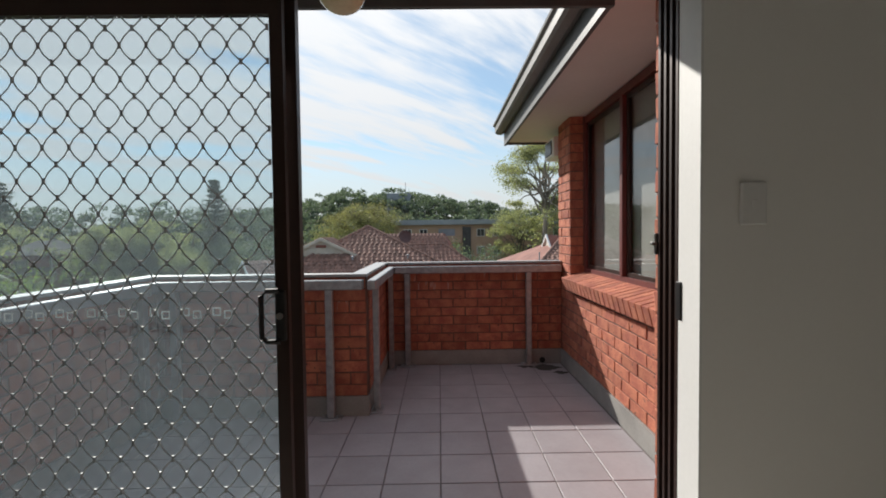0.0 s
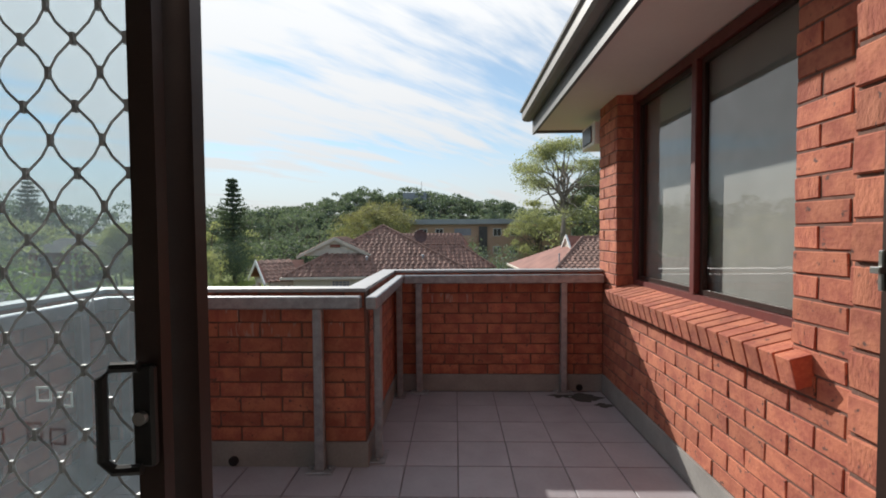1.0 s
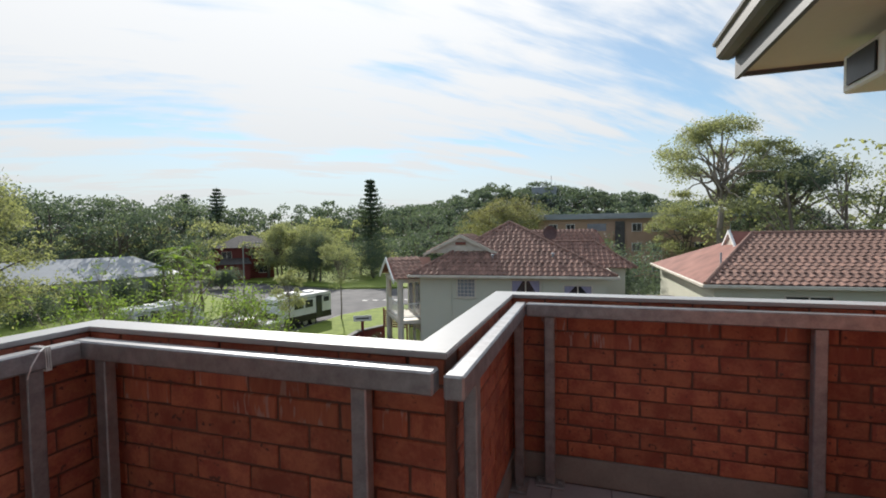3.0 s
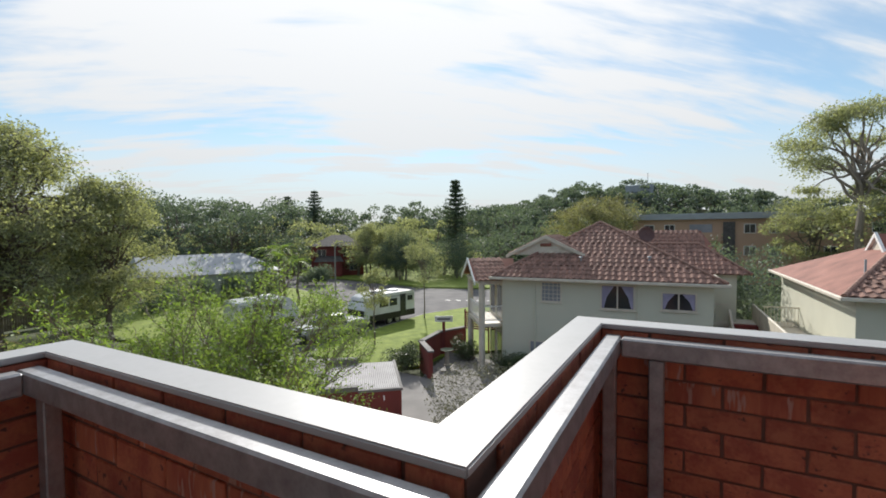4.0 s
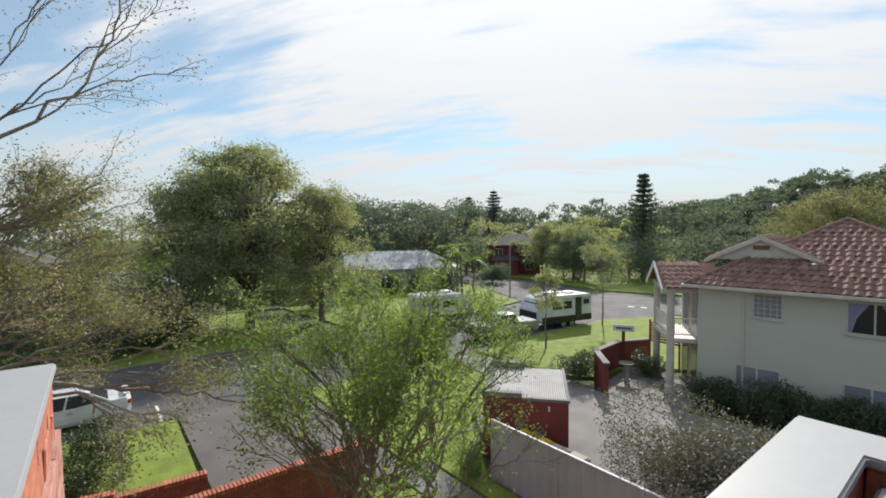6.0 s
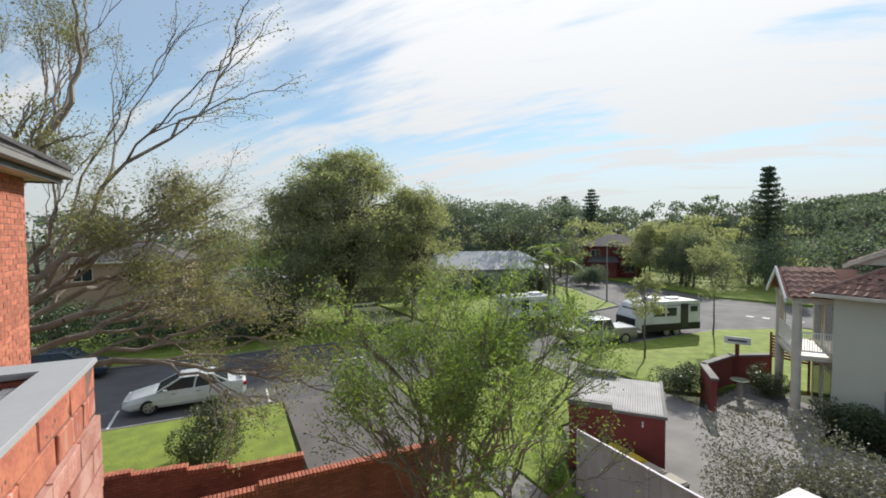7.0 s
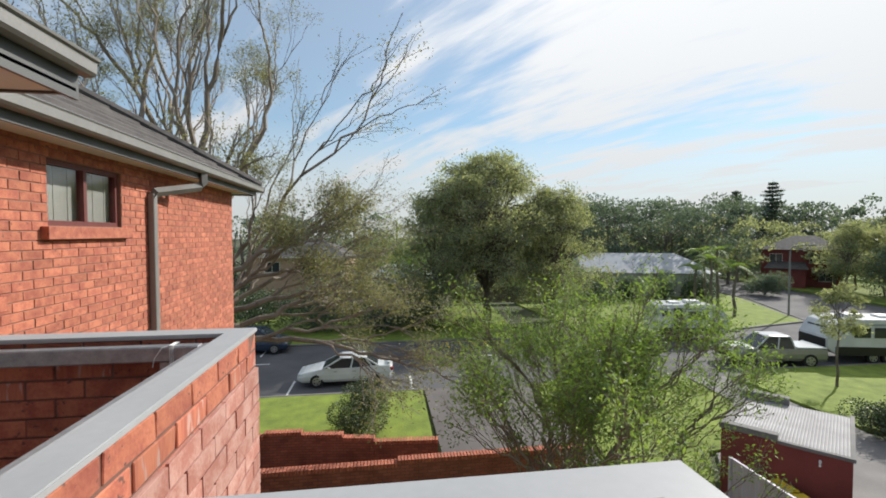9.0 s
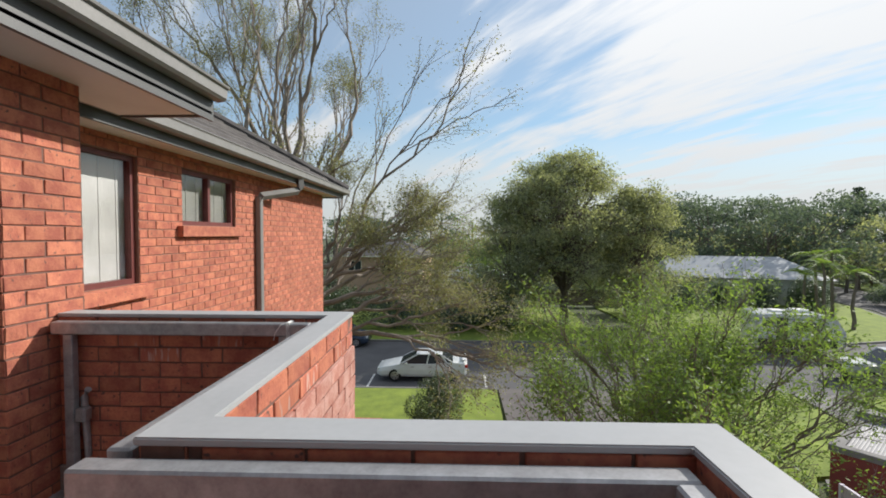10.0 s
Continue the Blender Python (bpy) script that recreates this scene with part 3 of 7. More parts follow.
def window_wall():
    """The wall with the wide window, its piers, sill and glazing."""
    y0, y1, zs, zh = 1.985, 3.75, 0.90, 2.36
    core = boxes((XR + 0.006, XR + 0.12, YD, YB1, -0.2, zs - 0.08), (XR + 0.006, XR + 0.12, YD, y0 - 0.006, zs - 0.08, 2.6), (XR + 0.006, XR + 0.12, y1 + 0.006, YB1 - 0.006, zs - 0.08, 2.6),
                 (XR + 0.12, XR + 0.24, YD, YB1 - 0.006, -0.2, zs - 0.02), (XR + 0.12, XR + 0.24, YD, y0, zs - 0.02, 2.6), (XR + 0.12, XR + 0.24, y1, YB1 - 0.006, zs - 0.02, 2.6))
    wall = structure("wall_window", core, "mortar", "orange-red face brick wall beside the balcony with a wide window", "wall")
    lay_bricks(wall, (XR, YB1), (0, -1), (-1, 0), YB1 - YD, UP - 0.086 * 2, 29, holes=((YB1 - y1, YB1 - y0, 0.83, 2.6),), top=2.37)
    # reveal bricks on the far jamb
    lay_bricks(wall, (XR + 0.006, y1 + 0.002), (1, 0), (0, -1), 0.13, UP + 0.086 * 9, 17, top=2.37)
    # sloping brick-on-edge sill
    sill = thing("window_sill", None, "sloping brick-on-edge sill under the wide window", "sill", "", "structure")
    bm = boxes((-0.115, 0.115, -0.038, 0.038, -0.055, 0.055), bevel=0.003)
    sb = mesh_of(bm, "brick", M["brick"])
    k, y = 0, 1.92
    while y < 3.80:
        b = new("brick", sb)
        b.parent = sill
        b.matrix_basis = pose(XR + 0.045, y, 0.855 + random.uniform(-0.001, 0.001), 0, -14, random.uniform(-0.4, 0.4))
        y += 0.086
    # window
    win = thing("window_1", None, "wide two-pane window in a dark maroon frame with a closed roller blind", "window", "", "structure")
    xw = XR + 0.13
    fr = bmesh.new()
    for b in ((y0, y1, 0.915, 0.97), (y0, y1, zh - 0.07, zh - 0.01), (y0, y0 + 0.045, 0.97, zh - 0.07), (y1 - 0.045, y1, 0.97, zh - 0.07)):
        box(fr, xw, xw + 0.07, *b)
    part("window_frame", fr, "maroon", win)
    part("mullion", boxes((xw - 0.01, xw + 0.06, 2.875, 2.925, 0.972, zh - 0.072), bevel=0.004), "maroon", win)
    for a, b in ((y0 + 0.05, 2.87), (2.93, y1 - 0.05)):
        sash = bmesh.new()
        for q in ((a, b, 0.975, 1.0), (a, b, zh - 0.105, zh - 0.075), (a, a + 0.028, 1.0, zh - 0.105), (b - 0.028, b, 1.0, zh - 0.105)):
            box(sash, xw + 0.02, xw + 0.045, *q)
        s = part("sash", sash, "brown", win)
        p = part("pane", boxes((xw + 0.03, xw + 0.035, a + 0.02, b - 0.02, 0.99, zh - 0.09)), "clear", s)
        p.visible_shadow = False
        part("blind", boxes((xw + 0.075, xw + 0.079, a, b, 0.98, zh - 0.06)), "blind", win, "grey-green roller blind drawn down")
    structure("wall_window_room", boxes((XR + 0.5, XR + 0.6, YD, YB1, -0.2, 2.6)), "room", "plain wall of the room behind the blinds", "wall")


window_wall()


def eaves():
    z = 2.36
    structure("ceiling", boxes((0.77, XR + 0.3, 1.70, 4.88, z, z + 0.02), (-2.88, XR + 0.3, 1.0, 1.70, z, z + 0.02)), "soffit", "pinkish white painted soffit under the eaves", "soffit")
    structure("fascia", boxes((0.745, 0.77, 1.70, 4.905, 2.325, 2.56), (0.77, XR + 0.3, 4.88, 4.905, 2.335, 2.56), (-2.905, 0.77, 1.675, 1.70, 2.315, 2.56), (-2.905, -2.88, 1.0, 1.675, 2.345, 2.56)), "fascia", "dark grey painted fascia board at the eaves", "fascia")
    prof = [(0.0, 2.55), (0.0, 2.465), (0.03, 2.455), (0.08, 2.462), (0.10, 2.48), (0.104, 2.545), (0.122, 2.552), (0.126, 2.566), (0.112, 2.576), (0.092, 2.56), (0.088, 2.495), (0.012, 2.485), (0.01, 2.55)]
    g = bmesh.new()
    prism(g, [(0.743 - u, v) for u, v in prof], 1.55, 4.92, "y")
    prism(g, [(1.703 + u, v) for u, v in prof], -2.91, 0.745, "x")
    structure("gutter", g, "gutter", "metal quad gutter along the eaves", "gutter")
    # roof above
    r = bmesh.new()
    prism(r, [(0.66, 2.57), (6.0, 5.4), (6.0, 5.3), (0.75, 2.53)], 1.6, 4.95, "y")
    prism(r, [(1.78, 2.57), (-4.0, 5.6), (-4.0, 5.5), (1.70, 2.53)], -2.95, 0.7, "x")
    prism(r, [(1.78, 2.57), (-4.0, 5.6), (-4.0, 5.5), (1.70, 2.53)], 0.7, 6.0, "x")
    structure("roof", r, "roof_dark", "dark tiled roof over the flat", "roof")


eaves()


def door_wall():
    """The wall with the sliding door opening, brick outside and plaster inside."""
    L, R, head = -1.75, 0.745, 2.16
    yi = 0.868
    core = boxes((-2.24, L - 0.006, YD - 0.11, YD - 0.006, -0.2, 2.6), (R + 0.006, XR + 0.2, YD - 0.11, YD - 0.006, -0.2, 2.6), (L - 0.006, R + 0.006, YD - 0.11, YD - 0.006, 2.28, 2.6),
                 (-2.24, L - 0.006, 0.99, YD - 0.11, -0.2, 2.6), (R + 0.006, XR + 0.2, 0.99, YD - 0.11, -0.2, 2.6), (L - 0.006, R + 0.006, 1.02, YD - 0.11, 2.2, 2.6),
                 (-2.234, -2.12, -4.0, YD - 0.02, GROUND, 2.6))
    wall = structure("wall_door", core, "mortar", "orange-red face brick wall round the balcony door", "wall")
    lay_bricks(wall, (L, YD), (-1, 0), (0, 1), 0.49, UP - 0.086 * 2, 29)
    lay_bricks(wall, (XR, YD), (-1, 0), (0, 1), XR - R, UP - 0.086 * 2, 29)
    lay_bricks(wall, (R, YD), (0, -1), (-1, 0), 0.23, UP - 0.086 * 2, 29, offset=1)
    lay_bricks(wall, (L, YD), (0, -1), (1, 0), 0.23, UP - 0.086 * 2, 29, offset=1)
    lay_bricks(wall, (R, YD), (-1, 0), (0, 1), R - L, 2.28, 1)
    # plaster inside
    pl = boxes((-2.1, L, yi, 0.99, 0, 2.6), (0.69, 3.0, yi, 0.99, 0, 2.6), (L, 0.69, yi, 0.99, head, 2.6))
    structure("wall_inside", pl, "plaster", "warm grey plaster wall inside the room beside the door", "wall")
    structure("trim", boxes((0.683, 0.69, yi - 0.002, 0.975, 0, head), (L, 0.683, yi - 0.002, 0.975, head - 0.007, head)), "white", "white painted reveal of the door opening", "trim")
    room = boxes((-2.1, 3.1, -4.1, yi, 2.45, 2.6))
    structure("ceiling_room", room, "white", "white ceiling of the room", "ceiling")
    structure("floor_room", boxes((-2.1, 3.1, -4.1, YD - 0.3, -0.15, -0.01)), "carpet", "beige floor of the room", "floor")
    structure("wall_below", boxes((-2.115, XR + 3.4, -4.2, YD - 0.12, GROUND - 0.2, -0.21), (XR + 0.25, XR + 3.4, YD - 0.11, YB1 - 0.006, GROUND - 0.2, -0.21)), "garden_brick", "plain brick wall of the storeys below", "wall")
    structure("wall_outer", boxes((XR + 3.2, XR + 3.4, YD - 0.11, YB1 - 0.006, -0.2, 2.6), (XR + 0.25, XR + 3.2, YB1 - 0.24, YB1 - 0.006, -0.2, 2.6)), "garden_brick", "plain outer brick wall of the flat", "wall")
    structure("wall_room_back", boxes((-2.1, 3.1, -4.2, -4.1, -0.1, 2.6)), "plaster", "plain plaster wall behind", "wall")
    structure("wall_room_side", boxes((-2.12, -2.1, -4.2, yi, -0.1, 2.6), (3.1, 3.2, -4.2, yi, -0.1, 2.6)), "plaster", "plain plaster side wall", "wall")
    # frame
    door = thing("door_1", None, "brown aluminium sliding door with a diamond-grille security screen, half open", "door", "", "structure")
    fr = bmesh.new()
    for b in ((0.697, 0.735, 0.97, 1.13, 0.0, head - 0.01), (L, L + 0.04, 0.97, 1.13, 0.0, head - 0.01), (L + 0.04, 0.697, 0.97, 1.13, head - 0.05, head - 0.01), (L + 0.04, 0.697, 0.96, 1.15, -0.005, 0.025)):
        box(fr, *b)
    for y in (0.985, 1.02, 1.055, 1.09):
        box(fr, 0.684, 0.697, y, y + 0.012, 0.025, head - 0.05)
        box(fr, L + 0.04, 0.669, y, y + 0.008, 0.025, 0.038)
    part("door_frame", fr, "brown", door)
    # security screen leaf
    x0, x1, y = L + 0.05, -0.486, 0.985
    leaf = bmesh.new()
    for b in ((x0, x0 + 0.06, 0.04, 2.1), (x1 - 0.038, x1, 0.04, 2.1), (x0 + 0.06, x1 - 0.038, 0.04, 0.13), (x0 + 0.06, x1 - 0.038, 1.945, 2.1)):
        box(leaf, b[0], b[1], y - 0.012, y + 0.012, b[2], b[3])
    screen = part("screen_leaf", leaf, "brown", door)
    g = bmesh.new()
    px, pz = 0.079, 0.099
    nx, nz = int((x1 - x0 - 0.12) / px) + 1, int(1.82 / pz) + 1
    ax, az = x0 + 0.06, 0.13
    for sgn in (1, -1):
        for i in range(-nz, nx + nz):
            pts = []
            for k in range(nz * 4 + 1):
                f = k / 4
                wob = 0.07 * math.sin(f * math.tau) * px
                X = ax + (i + sgn * f) * px + sgn * wob
                Z = az + f * pz
                if ax - 0.025 <= X <= x1 - 0.03 and Z <= 1.98:
                    pts.append((X, y, Z))
                elif len(pts) > 1:
                    break
                else:
                    pts = []
            if len(pts) > 1:
                round_bar(g, pts, 0.0022, 4)
    for i in range(nx + 1):
        for k in range(nz * 2 + 1):
            X, Z = ax + (i + 0.5 * (k % 2)) * px, az + k * pz / 2
            if ax < X < x1 - 0.04 and Z < 1.94:
                box(g, X - 0.0032, X + 0.0032, y - 0.003, y + 0.003, Z - 0.009, Z + 0.009)
    part("grille", g, "steel_mesh", screen, "grey diamond grille")
    fly = part("fly_screen", boxes((ax, x1 - 0.038, y + 0.008, y + 0.009, az, 1.945)), "fly", screen, "fine grey insect screen")
    fly.visible_shadow = False
    # sliding glass leaf behind it
    y = 1.05
    gl = bmesh.new()
    a0, a1 = L + 0.045, -0.466
    for b in ((a0, a0 + 0.05, 0.04, 2.1), (a1 - 0.055, a1, 0.04, 2.1), (a0 + 0.05, a1 - 0.055, 0.04, 0.10), (a0 + 0.05, a1 - 0.055, 2.03, 2.1)):
        box(gl, b[0], b[1], y - 0.016, y + 0.016, b[2], b[3])
    leaf2 = part("glass_leaf", gl, "brown", door)
    p = part("pane", boxes((a0 + 0.04, a1 - 0.045, y - 0.003, y + 0.003, 0.09, 2.04)), "tinted", leaf2, "blue-tinted pane with a row of stickers")
    p.visible_shadow = False
    for i in range(11):
        st = bmesh.new()
        for dx, dz in ((0, 0), (0.036, 0.009)):
            cx, cz, s, w = -0.70 - 0.098 * i - dx, 1.052 + dz, 0.013, 0.0035
            for b in ((cx - s, cx + s, cz - s, cz - s + w), (cx - s, cx + s, cz + s - w, cz + s), (cx - s, cx - s + w, cz - s + w, cz + s - w), (cx + s - w, cx + s, cz - s + w, cz + s - w)):
                box(st, b[0], b[1], y - 0.0045, y - 0.0035, b[2], b[3])
        part("sticker", st, "sticker", leaf2)
    # handle and lock of the screen
    hb = bmesh.new()
    round_bar(hb, [(-0.506, 0.955, 1.135), (-0.542, 0.95, 1.135), (-0.557, 0.948, 1.12), (-0.557, 0.948, 1.0), (-0.542, 0.95, 0.985), (-0.506, 0.955, 0.985)], 0.008, 8)
    part("handle", hb, "black", screen, "black pull handle")
    part("lock_plate", boxes((-0.522, -0.490, 0.958, 0.973, 0.985, 1.135), bevel=0.004), "black", screen)
    kb = bmesh.new()
    round_bar(kb, [(-0.506, 0.958, 1.06), (-0.506, 0.95, 1.06)], 0.01, 10)
    part("key_cylinder", kb, "chrome", screen)
    part("lock_keeper", boxes((0.678, 0.70, 0.955, 0.985, 1.03, 1.145), bevel=0.003), "black", door, "black lock keeper on the jamb")
    part("latch", boxes((0.675, 0.695, 1.105, 1.115, 1.22, 1.29), (0.665, 0.685, 1.10, 1.12, 1.25, 1.262), bevel=0.002), "chrome", door, "chrome latch strike")
    sw = thing("light_switch", None, "white rocker light switch plate on the plaster wall", "switch")
    part("switch_plate", boxes((0.79, 0.863, yi - 0.012, yi, 1.31, 1.427), bevel=0.004), "white", sw)
    part("rocker", boxes((0.82, 0.836, yi - 0.013, yi - 0.009, 1.36, 1.38), bevel=0.001), "white", sw)


door_wall()


def globe_light():
    t = thing("globe_light", pose(-0.42, 1.50, 2.36), "clear glass globe light with an amber glow under the soffit", "ceiling light")
    b = bmesh.new()
    lathe(b, ((0.085, -0.03), (0.085, 0.0)), sides=24)
    part("base", b, "white", t)
    b = bmesh.new()
    lathe(b, [(0.098 * math.sin(a), -0.075 - 0.08 * math.cos(a)) for a in [math.pi * (0.02 + 0.8 * k / 10) for k in range(11)]], sides=24)
    part("shade", b, M["globe"], t, "pale glass globe", True)


M["globe"] = material("opal_amber_glass", (0.80, 0.70, 0.45), 0.08, scale=2, bump=0.0)
globe_light()


def neighbour_wing():
    """The wing beyond: brick wall facing the street side with two windows, downpipe and tiled roof."""
    Y, X1, X0 = 0.5, -2.24, -9.55
    b1, s1 = (-3.74, -2.85, 1.0, 2.2), (-5.6, -4.42, 1.57, 2.2)

    core = bmesh.new()
    for b in ((X0, b1[1] + 0.8, GROUND, 1.0), (X0, s1[0], 1.0, 2.6), (s1[0], s1[1], 1.0, 1.57), (s1[1], b1[0], 1.0, 2.6), (b1[1], X1, 1.0, 2.6), (s1[0], s1[1], 2.2, 2.6), (b1[0], b1[1], 2.2, 2.6)):
        box(core, b[0], b[1], Y - 0.22, Y - 0.006, b[2], b[3])
    box(core, X0 + 0.006, X0 + 0.22, Y - 9, Y - 0.22, GROUND, 2.6)
    wall = structure("wall_wing", core, "mortar_wing", "orange-red face brick wall of the neighbouring wing", "wall")
    o = X1 - 0.3
    lay_bricks(wall, (o, Y), (-1, 0), (0, 1), o - X0, UP - 0.086 * 14, 43, holes=[(o - q[1], o - q[0], q[2] - 0.02, q[3] + 0.02) for q in (b1, s1)], top=2.42)
    for i, (b, lab, kind) in enumerate(((b1, "tall window with white vertical drapes in a maroon frame", 0), (s1, "small two-pane window in a maroon frame with pale blinds", 1))):
        w = thing("window_%d" % (i + 2), None, lab, "window", "", "structure")
        x0, x1, z0, z1 = b
        fr = bmesh.new()
        for q in ((x0, x1, z0, z0 + 0.05), (x0, x1, z1 - 0.05, z1), (x0, x0 + 0.05, z0 + 0.05, z1 - 0.05), (x1 - 0.05, x1, z0 + 0.05, z1 - 0.05)):
            box(fr, q[0], q[1], Y - 0.10, Y - 0.04, q[2], q[3])
        if kind:
            mid = (x0 + x1) / 2
            box(fr, mid - 0.025, mid + 0.025, Y - 0.105, Y - 0.035, z0 + 0.05, z1 - 0.05)
        part("window_frame", fr, "maroon", w)
        p = part("pane", boxes((x0 + 0.05, x1 - 0.05, Y - 0.075, Y - 0.07, z0 + 0.05, z1 - 0.05)), "clear", w)
        p.visible_shadow = False
        bl = bmesh.new()
        n = int((x1 - x0) / 0.1)
        for k in range(n):
            xx = x0 + 0.03 + k * 0.1
            box(bl, xx, xx + 0.096, Y - 0.125 - 0.004 * (k % 2), Y - 0.12 - 0.004 * (k % 2), z0 + 0.03, z1 - 0.03)
        part("blind", bl, "drape" if not kind else "blind", w)
        sill = part("window_sill", boxes((x0 - 0.1, x1 + 0.1, Y - 0.04, Y + 0.07, z0 - 0.13, z0 - 0.01), bevel=0.004), "brick", w)
    # eaves
    e = boxes((X0 - 0.45, X1 + 0.2, Y - 0.02, Y + 0.33, 2.34, 2.36), (X0 - 0.45, X0 - 0.004, Y - 9, Y - 0.02, 2.34, 2.36))
    structure("ceiling_wing", e, "soffit", "pinkish white soffit of the wing", "soffit")
    structure("fascia_wing", boxes((X0 - 0.475, X1 + 0.2, Y + 0.33, Y + 0.355, 2.31, 2.48), (X0 - 0.475, X0 - 0.45, Y - 9, Y + 0.33, 2.31, 2.48)), "fascia", "dark grey fascia of the wing", "fascia")
    prof = [(0.0, 2.49), (0.0, 2.40), (0.035, 2.39), (0.10, 2.395), (0.125, 2.415), (0.128, 2.49), (0.14, 2.505), (0.128, 2.515), (0.112, 2.49), (0.11, 2.44), (0.015, 2.43), (0.012, 2.49)]
    g = bmesh.new()
    prism(g, [(Y + 0.357 + u, v) for u, v in prof], X0 - 0.6, X1 + 0.1, "x")
    prism(g, [(X0 - 0.477 - u, v) for u, v in prof], Y - 9, Y + 0.36, "y")
    structure("gutter_wing", g, "gutter", "metal gutter of the wing", "gutter")
    # hipped roof, slabs of tile courses
    r = bmesh.new()
    run, rise = 5.0, 2.9
    n = 16
    yo, xo, z0 = Y + 0.42, X0 - 0.52, 2.50
    for k in range(n):
        a, b = k / n, (k + 1) / n
        za, zb = z0 + rise * a, z0 + rise * b
        va = [(xo + run * a, yo - run * a, za + 0.035), (X1 + 0.5, yo - run * a, za + 0.035), (X1 + 0.5, yo - run * b, zb), (xo + run * b, yo - run * b, zb)]
        r.faces.new([r.verts.new(p) for p in va])
        r.faces.new([r.verts.new(p) for p in ((xo + run * a, yo - run * a, za), (X1 + 0.5, yo - run * a, za), (X1 + 0.5, yo - run * a, za + 0.035), (xo + run * a, yo - run * a, za + 0.035))])
        vb = [(xo + run * a, yo - run * a, za + 0.035), (xo + run * b, yo - run * b, zb), (xo + run * b, Y - 9, zb), (xo + run * a, Y - 9, za + 0.035)]
        r.faces.new([r.verts.new(p) for p in vb])
    round_bar(r, [(xo, yo, z0 + 0.04), (xo + run, yo - run, z0 + rise + 0.03)], 0.10, 8)
    structure("roof_wing", r, "roof_dark", "weathered dark tiled hip roof of the wing", "roof")
    d = thing("downpipe", None, "grey square metal downpipe on the brick wing", "downpipe")
    part("pipe", boxes((-6.27, -6.17, Y + 0.01, Y + 0.09, GROUND, 2.02), bevel=0.008), "gutter", d)
    pb = bmesh.new()
    round_bar(pb, [(-6.22, Y + 0.05, 1.96), (-6.24, Y + 0.07, 2.04), (-6.98, Y + 0.36, 2.19), (-7.0, Y + 0.40, 2.26), (-7.0, Y + 0.40, 2.41)], 0.062, 4)
    part("offset_bend", pb, "gutter", d)


neighbour_wing()


def aircon():
    t = thing("air_conditioner", None, "white air conditioner box on the end wall", "air conditioner")
    part("casing", boxes((1.13, 1.55, 4.14, 4.5, 2.07, 2.27), bevel=0.01), "white", t)
    part("grille", boxes((1.118, 1.13, 4.2, 4.44, 2.10, 2.24), bevel=0.002), "black", t)


aircon()

# ---- the ground ----


def sheet(name, pts, z, mat, label, category, thick=0.0):
    """A level patch of ground; thick gives it a raised edge."""
    bm = bmesh.new()
    if thick:
        prism(bm, pts, z - thick, z, "z")
    else:
        bm.faces.new([bm.verts.new((x, y, z)) for x, y in pts])
        bmesh.ops.recalc_face_normals(bm, faces=list(bm.faces))
        for f in bm.faces:
            if f.normal.z < 0:
                f.normal_flip()
    return structure(name, bm, mat, label, category)


ROAD = GROUND - 0.10
g = bmesh.new()
N = 40
grid = [[g.verts.new((-700 + 1400 * i / N, -500 + 1400 * j / N, ROAD - 0.05)) for i in range(N + 1)] for j in range(N + 1)]
for j in range(N):
    for i in range(N):
        g.faces.new((grid[j][i], grid[j][i + 1], grid[j + 1][i + 1], grid[j + 1][i]))
structure("ground", g, "ground", "grassy suburban ground reaching the horizon", "ground")
sheet("road", [(-21.3, -60), (-21.3, 21.0), (-20.6, 22.5), (-21.9, 24.5), (-22.0, 36), (-19.5, 44), (-4, 52), (-4, 61), (-22, 56), (-32, 53), (-45, 56), (-70, 60), (-70, 50), (-46, 46), (-33, 40), (-30.9, 30), (-30.9, -60)], ROAD, "asphalt", "grey asphalt street", "road", 0.3)
sheet("driveway_1", [(-21.3, 5.6), (-21.3, 10.8), (-12.2, 10.8), (-11.9, 5.6)], ROAD + 0.07, "drive", "brownish asphalt driveway", "driveway", 0.3)
sheet("driveway_2", [(-21.2, 19.6), (-20.9, 21.6), (-14.6, 21.9), (-12.0, 21.6), (-6.0, 22.6), (4, 22.9), (4, 12.7), (-9.8, 12.7), (-13.5, 15.0), (-14.0, 19.0)], ROAD + 0.07, "concrete", "pale concrete driveway of the neighbours", "driveway", 0.3)
sheet("lawn_1", [(-21.1, -30), (-21.1, 5.5), (-14.7, 5.4), (-14.6, -30)], GROUND, "lawn", "mown green lawn beside the street", "lawn", 0.3)
sheet("lawn_2", [(-21.7, 24.0), (-20.5, 22.0), (-14.6, 22.1), (-13.4, 23.2), (-13.2, 26.5), (-11.0, 28), (-11, 43), (-18.8, 43.5), (-21.4, 37)], GROUND, "lawn", "mown green lawn with young trees at the corner", "lawn", 0.3)
sheet("lawn_3", [(-11.5, -5), (-11.5, 9.4), (-11.0, 10.2), (4, 10.2), (4, 4), (-9, 4)], GROUND, "lawn", "mown green lawn under the flats", "lawn", 0.3)
sheet("lawn_4", [(-21.2, 10.9), (-21.2, 19.4), (-14.2, 18.8), (-13.6, 14.8), (-10.0, 12.3), (4, 12.3), (4, 11.7), (-12, 11.6), (-12.2, 10.9)], GROUND, "lawn", "strip of grass along the fence", "lawn", 0.3)
sheet("path", [(-12.1, 10.3), (-12.1, 11.5), (4, 11.6), (4, 10.3)], GROUND - 0.02, "concrete", "concrete footpath between lawn and fence", "path", 0.3)
